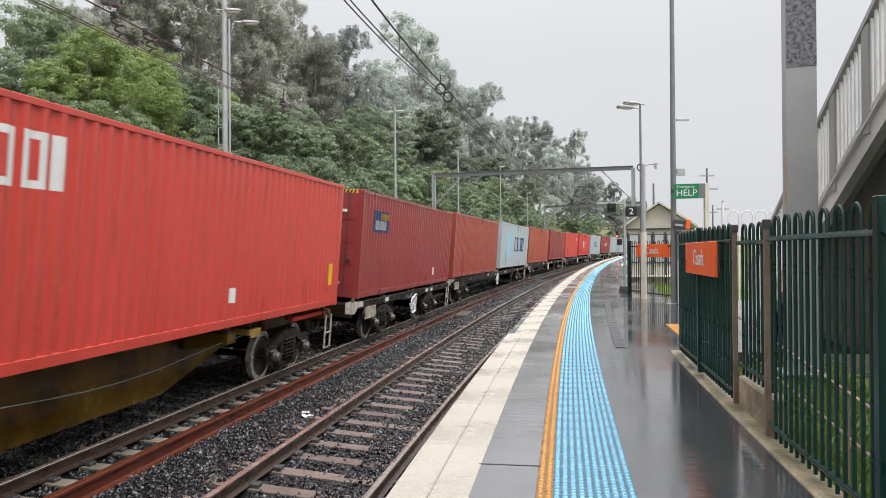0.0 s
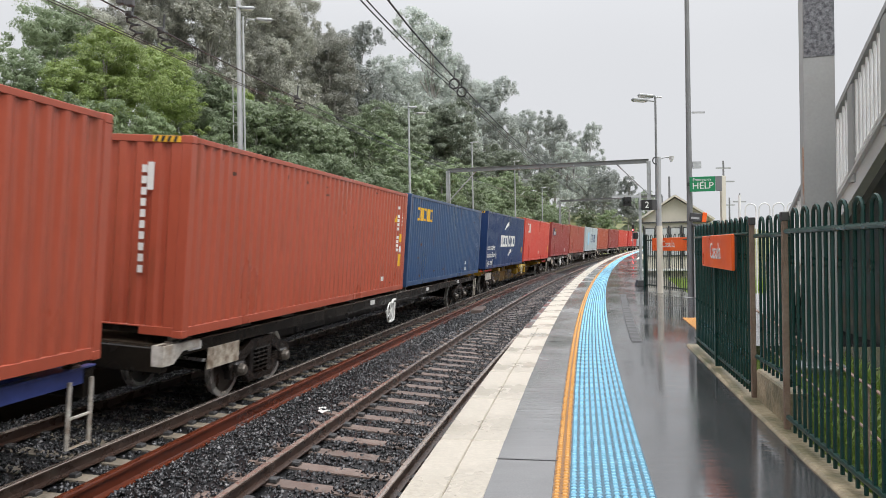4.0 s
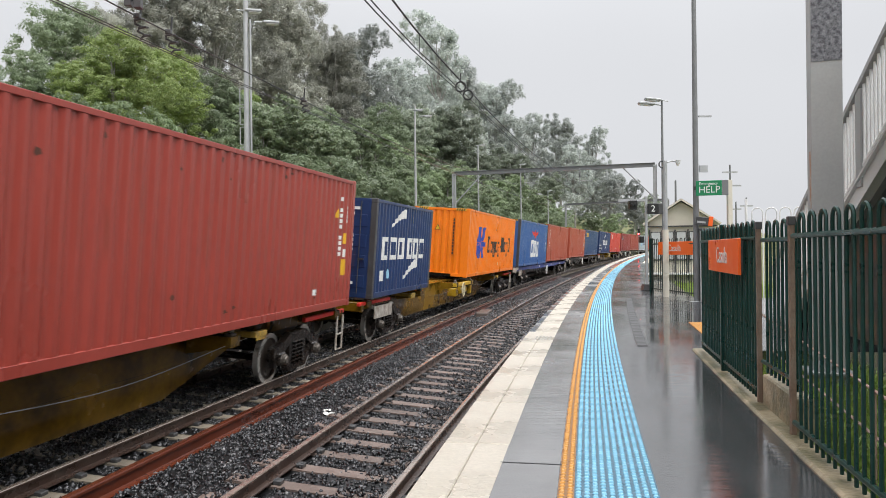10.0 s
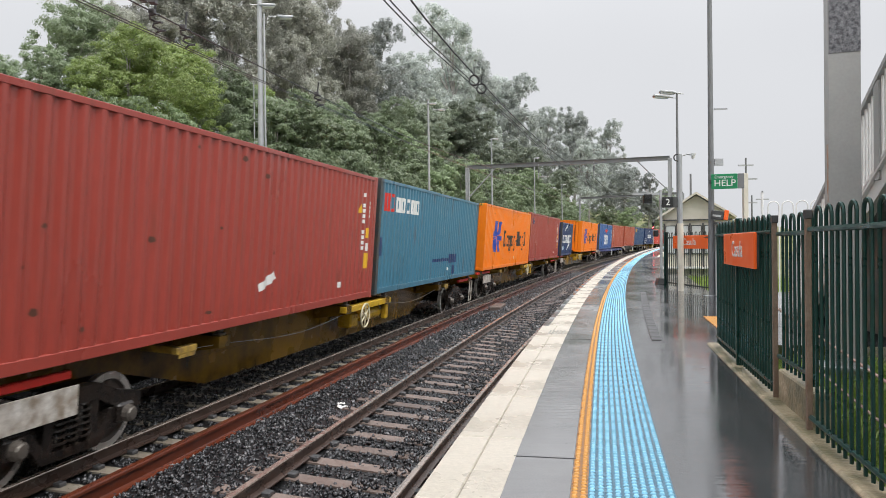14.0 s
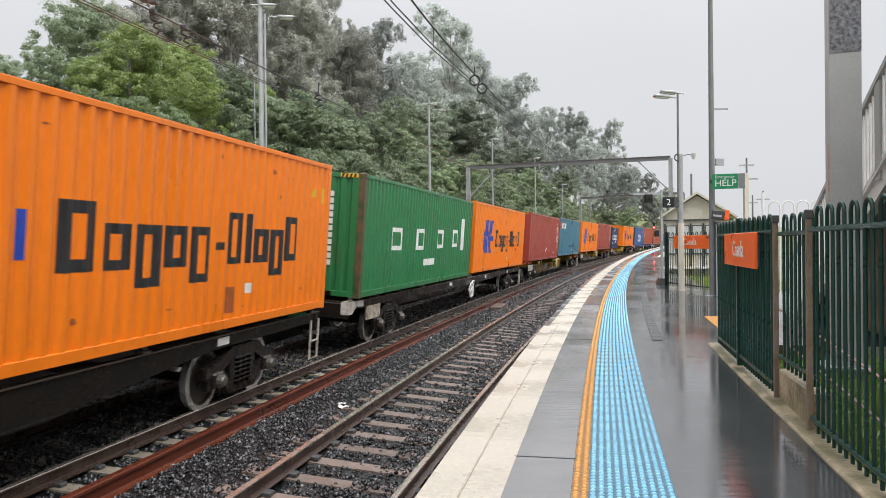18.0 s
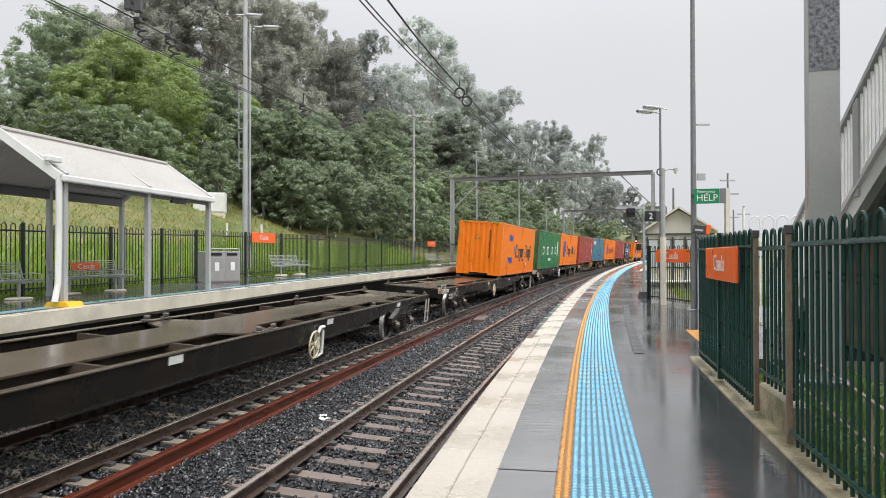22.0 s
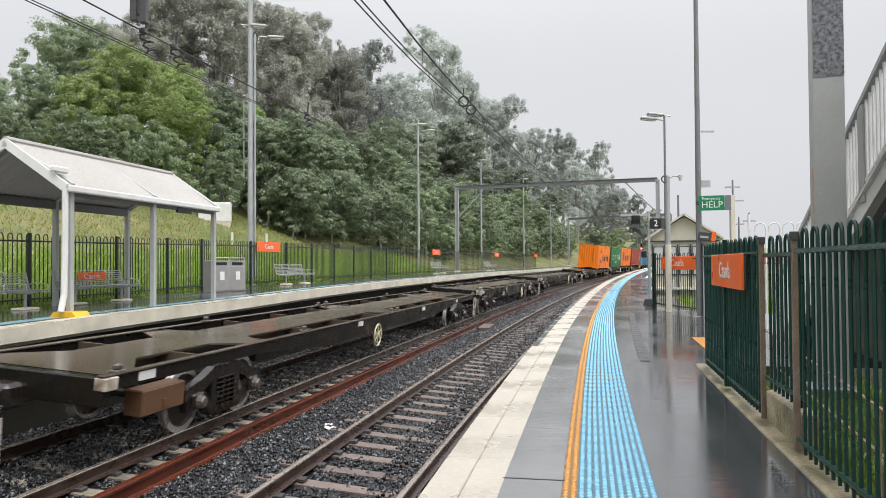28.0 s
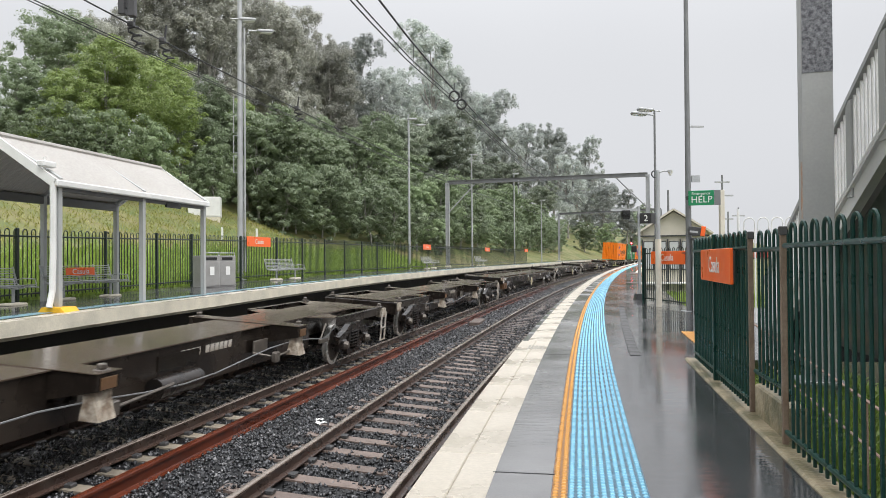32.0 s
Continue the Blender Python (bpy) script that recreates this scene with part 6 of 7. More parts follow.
        if stripes:
            for x in (-0.82, 0.82):
                g = Geo()
                for k in range(4):
                    xa = x - 0.2 + k * 0.1
                    g.add([(xa, 0, H - 0.10), (xa + 0.05, 0, H - 0.10), (xa + 0.08, 0, H - 0.02), (xa + 0.03, 0, H - 0.02)], [(0, 1, 2, 3)])
                part("marking_ground", cached(f"hg{x}{H}", lambda: Geo().box(x - 0.22, x + 0.22, -0.002, 0.002, H - 0.105, H - 0.015).mesh("marking_ground", INK["yellow"])), None, c, m=pose(0, y + sg * 0.003, 0))
                part("height_marking", cached(f"hm{x}{H}", lambda: g.mesh("height_marking", INK["black"], fix=False)), None, c, "black hazard stripes", m=pose(0, y + sg * 0.009, 0))
    for shape, ink in marks:
        if not isinstance(shape[0], tuple):
            y, z, w, h = shape
            shape = [(y - w / 2, z - h / 2), (y + w / 2, z - h / 2), (y + w / 2, z + h / 2), (y - w / 2, z + h / 2)]
        part("marking", painted(shape, L).mesh("marking", INK[ink], fix=False), None, c)
    for x, z, w, h, ink in end_marks:
        if ink == "yellow":
            part("warning_sticker", Geo().prism([(x - w * 0.65, z - h * 0.5), (x + w * 0.65, z - h * 0.5), (x, z + h * 0.7)], -0.022, -0.012), INK["black"], c, "black and yellow warning triangle", m=pose(0, -L / 2, 0))
            part("sticker_face", Geo().prism([(x - w * 0.48, z - h * 0.4), (x + w * 0.48, z - h * 0.4), (x, z + h * 0.5)], -0.026, -0.0225), INK["yellow"], c, m=pose(0, -L / 2, 0))
            continue
        part("marking", Geo().box(x - w / 2, x + w / 2, -0.016, -0.006, z - h / 2, z + h / 2), INK[ink], c, m=pose(0, -L / 2 - (0.05 if doors else 0.0), 0))
    return c


def framed(y, z, w, h, ink, k=1.0):
    """A thick hollow oblong, or a bar where it is too small for one."""
    t = min(0.15 * k, w * 0.30, h * 0.30)
    if w <= 0.28 or h <= 0.3:
        return [((y, z, w, h), ink)]
    return [q for sg in (-1, 1) for q in (((y + sg * (w - t) / 2, z, t, h), ink), ((y, z + sg * (h - t * 0.8) / 2, w - 2 * t, t * 0.8), ink))]


def letters(y0, z0, spec, ink, k=1.0, tall=1.0):
    """Plain framed shapes in the rhythm of a word: (width, foot, top) for each sign, ahead along y."""
    out, y = [], y0
    for w, a, b in spec:
        if b > a:
            out += framed(y + w * k / 2 - 0.04 * k, z0 + (a + b) / 2 * k * tall, (w - 0.09) * k, (b - a) * k * tall, ink, k)
        y += w * k
    return out


def codes(y, z0, z1, ink="white", n=11, w=0.09):
    h = (z1 - z0) / n
    return [((y, z0 + h * (i + 0.5), w, h * 0.7), ink) for i in range(n) if i % 5 != 4]


def tri(y, z, r, ink):
    return ([(y - r, z - r * 0.8), (y + r, z - r * 0.8), (y, z + r * 0.9)], ink)


WORD_A = [(0.55, 0, 1.0), (0.48, 0, 0.7), (0.48, -0.3, 0.7), (0.48, 0, 0.7), (0.48, -0.3, 0.7), (0.3, 0.28, 0.42), (0.42, 0, 1.0), (0.24, 0, 1.0), (0.48, 0, 0.7), (0.46, -0.3, 0.7), (0.48, 0, 1.0)]
WORD_B = [(0.62, 0, 1), (0.78, 0, 1), (0.68, 0, 1), (0.30, 0, 0), (0.62, 0, 1), (0.64, 0, 1), (0.76, 0, 1)]


def emblem(y, z, k=1.0, tall=1.0):
    """Two slanted blue bars with an arrow between, as plain shapes."""
    q = lambda pts: ([(y + a * k, z + b * k * tall) for a, b in pts], "blue")
    return [q([(-0.85, 0.0), (-0.2, 0.0), (0.0, 0.95), (-0.55, 0.95)]), q([(-1.0, -0.25), (-0.2, -0.02), (-0.85, -0.02)]), q([(-0.95, -0.27), (-0.7, -0.95), (-0.2, -0.95), (-0.25, -0.05)]),
            q([(-0.1, 0.1), (0.45, 0.1), (0.8, 0.95), (0.25, 0.95)]), q([(-0.2, -0.25), (0.85, -0.25), (0.95, 0.0), (0.45, 0.07), (-0.2, 0.07)]), q([(-0.1, -0.28), (0.35, -0.28), (0.55, -0.95), (0.1, -0.95)])]


def swoosh(y, z, k=1.0, up=1):
    out = []
    for i in range(6):
        a = i / 6
        b = (i + 1) / 6
        f = lambda u: (y + (-1.1 + 2.2 * u) * k, z + up * (-0.5 + 1.1 * math.sin(u * 1.5)) * k * 0.6)
        (ya, za), (yb, zb) = f(a), f(b)
        t = (0.05 + 0.16 * b) * k
        out.append(([(ya, za - t), (yb, zb - t), (yb, zb + t), (ya, za + t)], "white"))
    return out


HL = emblem(-3.35, 1.5, 1.12, 0.66) + letters(-1.8, 1.03, WORD_A, "black", 1.32, 0.59) + [tri(5.15, 2.16, 0.13, "yellow"), ((5.68, 2.16, 0.22, 0.28), "yellow"), ((4.6, 2.28, 0.14, 0.12), "white"), ((1.2, 0.45, 0.2, 0.16), "white")]
HL_END = [(-0.15, 2.05, 0.2, 0.2, "yellow")] + [(0.55, 2.4 - 0.14 * i, 0.06, 0.10, "black") for i in range(11)]
CMA = swoosh(-0.4, 2.2, 0.6) + letters(-2.1, 1.12, WORD_B, "white", 1.07, 0.58) + swoosh(0.95, 0.70, 0.56, 1)
DOOR_CODES = [(x, z, w, 0.075, "white") for x, z, w in ((0.42, 2.32, 0.16), (0.66, 2.32, 0.26), (0.55, 2.18, 0.2), (0.5, 1.62, 0.3), (0.5, 1.5, 0.3), (0.52, 1.38, 0.26), (0.5, 1.26, 0.3), (-0.5, 1.6, 0.28), (-0.5, 1.48, 0.2), (0.6, 0.4, 0.2))]
RED_SIDE = codes(5.26, 1.14, 2.49) + codes(5.62, 1.9, 2.4, n=5) + [tri(5.0, 2.1, 0.12, "yellow"), ((5.6, 1.55, 0.2, 0.24), "yellow"), ((5.6, 1.22, 0.18, 0.18), "white"), ((5.6, 0.9, 0.34, 0.36), "yellow"), ((3.9, 0.42, 0.14, 0.12), "white")]
SPEC = {
    # name: colour, marks, doors, end marks, label
    "O": ("silver", [], False, [], "pale grey shipping container"),
    "P": ("silver", [], False, [], "pale grey shipping container"),
    "Q": ("maroon", letters(-1.0, 1.2, WORD_B, "white", 0.5), True, [], "dark maroon shipping container"),
    "R": ("silver", letters(-1.5, 1.1, WORD_B, "dark_blue", 0.8), False, [], "silver-grey shipping container with dark blue lettering bars"),
    "S": ("red", letters(-2.4, 1.1, WORD_B, "white", 0.8), False, [], "red shipping container with white lettering bars"),
    "T": ("coral", [((4.6, 2.2, 0.6, 0.35), "white")], False, [], "bright red shipping container"),
    "U": ("maroon", codes(5.2, 1.2, 2.3), False, [], "dark maroon shipping container"),
    "V": ("brick", codes(-5.2, 1.2, 2.3), False, [], "plain brick-red shipping container"),
    "W": ("silver", letters(-0.6, 1.05, WORD_B, "dark_blue", 0.98) + [((-3.0, 1.5, 1.5, 1.5), "pale")], True, [], "silver-grey shipping container with dark blue lettering bars"),
    "X": ("brown", codes(-4.9, 1.1, 2.5), False, [], "brick-brown shipping container with white codes"),
    "Y": ("maroon", [((-4.3, 2.1, 1.5, 0.6), "dark_blue"), ((-4.0, 2.25, 0.9, 0.18), "yellow"), ((-4.3, 2.0, 1.0, 0.26), "white"), ((3.0, 0.5, 0.2, 0.3), "white")], True, DOOR_CODES, "dark maroon shipping container with a small blue and yellow badge"),
    "Z": ("coral", letters(-4.9, 1.95, [(0.45, 0, 0.6), (0.45, 0, 0.6), (0.3, 0, 0.6)], "white") + [((5.5, 0.75, 0.24, 0.5), "yellow"), ((0.5, 0.55, 0.2, 0.25), "white")], False, [], "bright red shipping container with white lettering bars"),
    "A": ("navy", CMA + [((5.5, 0.9, 0.3, 0.35), "yellow")], True, DOOR_CODES, "dark blue shipping container with white lettering bars and arcs"),
    "B": ("slate_blue", letters(-5.2, 2.1, [(0.42, 0, 0.42), (0.42, 0, 0.42), (0.42, 0, 0.42), (0.42, 0, 0.42), (0.42, 0, 0.42)], "yellow") + [((3.0, 0.55, 0.2, 0.14), "white"), ((3.0, 0.3, 0.2, 0.14), "white")] + codes(5.4, 1.2, 2.2), False, [], "slate-blue shipping container with a yellow word of bars"),
    "C": ("brick", RED_SIDE, False, [(0.6, 2.3, 0.1, 0.4, "white")] + [(0.5, 2.4 - 0.16 * i, 0.08, 0.11, "white") for i in range(10)], "brick-red shipping container with white codes"),
    "D": ("brick", codes(-5.0, 1.2, 2.5) + [((3.5, 0.5, 0.16, 0.12), "white")], False, [(0.5, 2.4 - 0.16 * i, 0.08, 0.11, "white") for i in range(10)], "faded brick-red shipping container with white codes"),
    "E": ("sky_blue", framed(-0.99, 1.12, 1.21, 1.15, "white", 3.2) + framed(0.235, 1.1, 1.06, 1.1, "white", 3.2) + framed(1.285, 1.07, 0.86, 1.05, "white", 3.2) + [([(-1.5, 2.27), (-0.85, 2.02), (-0.2, 1.97), (-0.2, 2.20)], "red"), ([(-0.2, 1.84), (0.3, 1.84), (0.3, 2.24), (0.05, 2.40), (-0.2, 2.24)], "red"), ([(0.3, 1.97), (0.95, 2.02), (1.6, 2.27), (0.3, 2.20)], "red")] + codes(5.3, 0.9, 2.3, n=8), False, [(0.55, 2.5 - 0.16 * i, 0.07, 0.11, "white") for i in range(10)], "bright blue shipping container with white and red shapes"),
    "F": ("orange", HL, False, HL_END, "orange shipping container with black lettering bars and a blue emblem"),
    "G": ("navy", swoosh(-0.85, 2.1, 0.62) + letters(-2.3, 1.0, WORD_B, "white", 1.03, 0.6) + swoosh(0.6, 0.62, 0.7) + [((-2.25, 0.58, 0.45, 0.28), "white"), tri(-1.7, 0.62, 0.16, "pale")], True, DOOR_CODES, "short dark blue shipping container with white lettering bars and arcs"),
    "H": ("oxide", RED_SIDE + [((-5.13, 2.42, 0.38, 0.34), "dark_blue"), ((-5.13, 2.5, 0.3, 0.08), "yellow"), ((-5.13, 2.33, 0.26, 0.06), "white")], False, [(0.6, 2.4 - 0.16 * i, 0.08, 0.11, "white") for i in range(8)], "oxide-red shipping container with a small blue and yellow badge"),
    "I": ("orange", HL, False, HL_END, "orange shipping container with black lettering bars and a blue emblem"),
    "J": ("teal", letters(-5.66, 2.1, [(0.46, 0, 0.46), (0.43, 0, 0.46)], "red") + letters(-4.76, 2.1, [(0.46, 0, 0.4)] * 5, "white") + [((-5.8, 1.2, 0.3, 0.46), "dark_blue"), ((2.0, 0.75, 1.2, 0.3), "dark_blue"), ((0.4, 0.72, 2.2, 0.1), "dark_blue"), ((2.2, 0.35, 0.5, 0.3), "dark_blue"), ((1.4, 0.4, 0.12, 0.1), "white")], False, [], "scuffed teal-blue shipping container with red and white bars"),
    "K": ("oxide", RED_SIDE + [([(0.2, 0.5), (0.8, 0.7), (0.7, 0.85), (0.15, 0.62)], "white")], False, [(0.6, 2.4 - 0.16 * i, 0.08, 0.11, "white") for i in range(8)], "oxide-red shipping container with white codes and a white scrape"),
    "L": ("orange", HL, False, HL_END, "orange shipping container with black lettering bars and a blue emblem"),
    "M": ("green", framed(-3.4, 1.4, 0.95, 0.6, "white") + framed(-1.1, 1.4, 0.85, 0.62, "white") + framed(1.25, 1.42, 0.8, 0.6, "white") + framed(3.4, 1.45, 0.75, 0.6, "white") + [((4.55, 1.6, 0.4, 1.15), "white"), ((0.0, 0.71, 1.2, 0.2), "white")], False, [(0.42, 2.4 - 0.16 * i, 0.1, 0.12, "white") for i in range(11)], "green shipping container with white lettering bars"),
    "N": ("orange", [([(-3.9, 1.95), (-3.35, 1.95), (-3.2, 2.3), (-3.7, 2.3)], "blue"), ([(-3.2, 1.95), (-2.65, 1.95), (-2.5, 2.3), (-3.0, 2.3)], "blue"), ([(-4.0, 0.95), (-3.45, 0.65), (-3.3, 0.65), (-3.3, 1.02), (-3.9, 1.05)], "blue"), ([(-3.2, 0.68), (-2.6, 0.68), (-2.55, 1.02), (-3.2, 1.02)], "blue"), ((-2.0, 1.4, 0.1, 0.5), "blue")] + letters(-1.5, 1.0, WORD_A, "black", 1.28, 0.61) + [tri(5.3, 2.3, 0.13, "yellow"), ((5.7, 2.25, 0.18, 0.3), "yellow"), ((2.2, 0.45, 0.3, 0.4), "brown_patch"), ((2.8, 0.6, 0.2, 0.16), "white")], False, HL_END, "worn orange shipping container with a half-lost blue emblem and black bars"),
}
INK["brown_patch"] = material("rust_patch", (0.40, 0.10, 0.02), 0.6, vary=0.3)
INK["rust_spot"] = material("dark_rust_spot", (0.10, 0.035, 0.02), 0.6, vary=0.3)
# front end of each container along the line at the start
FRONT = {"O": 163.5, "P": 150.2, "Q": 136.9, "R": 123.4, "S": 109.95, "T": 96.3, "U": 83.44, "V": 69.96, "W": 57.25, "X": 43.79, "Y": 30.86, "Z": 17.19, "A": 4.54, "B": -9.29, "C": -21.7, "D": -35.48, "E": -47.94, "F": -61.92, "G": -80.25, "H": -87.77, "I": -100.08, "J": -113.67, "K": -125.94, "L": -140.02, "M": -152.65, "N": -166.7}
CORNER = {"M": material("rusty_corner", (0.13, 0.075, 0.035), 0.5, vary=0.4, scale=5, fine=30, bump=0.2, tint=(0.03, 0.06, 0.025)), "G": M["dark_steel"], "E": M["dark_steel"], "J": material("rusty_teal_corner", (0.075, 0.06, 0.045), 0.5, vary=0.4, scale=4, fine=30, bump=0.2, tint=(0.03, 0.05, 0.06))}
MOVING = []
for key, (color, marks, doors, ends_, label) in SPEC.items():
    L = 6.058 if key == "G" else 12.192
    if color in ("orange", "brick", "oxide", "slate_blue"):
        # small rusty knocks and scrapes
        rs = random.Random(ord(key))
        ink = "brown_patch" if color == "orange" else "rust_spot"
        for _ in range(16):
            y, z = rs.uniform(-5.6, 5.6), rs.choice((rs.uniform(0.22, 0.5), rs.uniform(0.3, 2.7), rs.uniform(2.3, 2.72)))
            a, b = rs.uniform(0.02, 0.075), rs.uniform(0.012, 0.05)
            marks = marks + [([(y - a, z - 0.3 * b), (y - 0.2 * a, z - b), (y + a, z - 0.4 * b), (y + 0.6 * a, z + 0.7 * b), (y - 0.5 * a, z + b)], ink)]
    c = container(color, L, 2.591 if key == "G" else 2.896, doors, label, marks, ends_, key not in "GO", CORNER.get(key))
    if key == "A":
        for words, z in (("ecocontainer", 1.08), ("bambooflooring", 0.70), ("light steel", 0.32)):
            part("lettering", text_mesh(words, 0.40, INK["white"], align="LEFT"), None, c, "white words on the side", m=pose(1.2165, -5.86, z, 90, 0, 90))
        part("lettering", text_mesh("45G1", 0.17, INK["white"]), None, c, "white type code on the door", m=pose(0.5, -L / 2 - 0.068, 2.14, 90, 0, 0))
    MOVING.append((c, FRONT[key] - L / 2, 1.28))


ROLLING = []


def wheel_mesh():
    prof = [(0.06, 0.0), (0.14, 0.02), (0.14, 0.10), (0.40, 0.075), (0.43, 0.05), (0.46, 0.045), (0.462, 0.13), (0.49, 0.14), (0.49, 0.17), (0.40, 0.175), (0.37, 0.13), (0.14, 0.15), (0.06, 0.16)]
    n = 28
    vs = [(x, r * math.cos(2 * math.pi * a / n), r * math.sin(2 * math.pi * a / n)) for r, x in prof for a in range(n)]
    k = len(prof)
    fs = [(i * n + a, i * n + (a + 1) % n, (i + 1) * n + (a + 1) % n, (i + 1) * n + a) for i in range(k - 1) for a in range(n)]
    fs += [tuple(range(n)), tuple(range((k - 1) * n, k * n))]
    me = Geo().add(vs, fs).mesh("wheel", M["wheel"], smooth=True)
    me.materials.append(M["tyre"])
    for q in me.polygons:
        r = math.hypot(q.center.y, q.center.z)
        q.material_index = 1 if r > 0.405 and len(q.vertices) == 4 else 0
    return me


def bogie(parent, y):
    b = part("bogie", cached("bolster", lambda: Geo().box(-0.95, 0.95, -0.2, 0.2, 0.45, 0.78, 0.03).box(-0.4, 0.4, -0.35, 0.35, 0.7, 0.95, 0.03).mesh("bogie", M["bogie"])), None, parent, m=pose(0, y, 0))
    def frame_mesh():
        g = Geo()
        g.prism([(-1.2, 0.50), (-1.2, 0.68), (-0.72, 0.79), (-0.4, 0.93), (0.4, 0.93), (0.72, 0.79), (1.2, 0.68), (1.2, 0.50), (0.75, 0.56), (0.38, 0.74), (-0.38, 0.74), (-0.75, 0.56)], -0.07, 0.07)
        g.prism([(-0.78, 0.55), (-0.44, 0.17), (0.44, 0.17), (0.78, 0.55), (0.62, 0.57), (0.36, 0.28), (-0.36, 0.28), (-0.62, 0.57)], -0.065, 0.065)
        for k in (-0.36, 0.36):
            g.box(k - 0.07, k + 0.07, -0.06, 0.06, 0.26, 0.78, 0.01)
        for k in (-0.875, 0.875):
            for d in (-0.2, 0.2):
                g.box(k + d - 0.05, k + d + 0.05, -0.06, 0.06, 0.32, 0.58, 0.01)
            g.box(k - 0.15, k + 0.15, -0.12, 0.06, 0.36, 0.60, 0.03)
        return g.mesh("bogie_frame", M["bogie"])
    def spring_mesh():
        pts = [(0.078 * math.cos(a * 0.698), 0.078 * math.sin(a * 0.698), 0.29 + 0.45 * a / 54) for a in range(55)]
        return Geo().tube(pts, 0.018, 5).mesh("coil_spring", M["bogie"], smooth=True)
    def cap_mesh():
        return Geo().tube([(0, -0.12, 0.47), (0, -0.19, 0.47), (0, -0.192, 0.47), (0, -0.215, 0.47)], 0.11, 12, 0.07).mesh("axle_cap", M["twist"])
    fm = cached("bogie_frame", frame_mesh)
    for m_ in (pose(1.02, 0, 0, 0, 0, 90), pose(-1.02, 0, 0, 0, 0, -90)):
        part("bogie_frame", fm, None, b, m=m_)
    for k in (-0.19, 0.0, 0.19):
        part("coil_spring", cached("springs", spring_mesh), None, b, "greasy coil spring", m=pose(1.05, k, 0))
    for k in (-0.875, 0.875):
        part("axle_cap", cached("axlecaps", cap_mesh), None, b, "round bearing cap", m=pose(1.02, k, 0, 0, 0, 90))
    wm = cached("wheel", wheel_mesh)
    for k in (-0.875, 0.875):
        ws = part("wheelset", cached("axle", lambda: Geo().tube([(-0.95, 0, 0), (0.95, 0, 0)], 0.07, 10).mesh("wheelset", M["bogie"])), None, parent, m=pose(0, y + k, 0.462))
        part("wheel", wm, None, ws, m=pose(0.68, 0, 0))
        part("wheel", wm, None, ws, m=pose(-0.68, 0, 0, 0, 0, 180))
        ROLLING.append((ws, y + k))


def brake_wheel(parent, m, mat, key):
    rim = part("brake_wheel", cached("rim" + key, lambda: Geo().ring((0, 0, 0), (1, 0, 0), 0.28, 0.02, 24, 6).mesh("brake_wheel", mat)), None, parent, "spoked handbrake wheel", m=m)
    part("hub", cached("hub" + key, lambda: Geo().tube([(-0.12, 0, 0), (0.04, 0, 0)], 0.05, 8).mesh("hub", mat)), None, rim)
    for a in range(6):
        part("spoke", cached("spoke" + key, lambda: Geo().tube([(0, 0, 0.04), (0, 0, 0.27)], 0.015, 5).mesh("spoke", mat)), None, rim, m=pose(0, 0, 0, 60 * a, 0, 0))


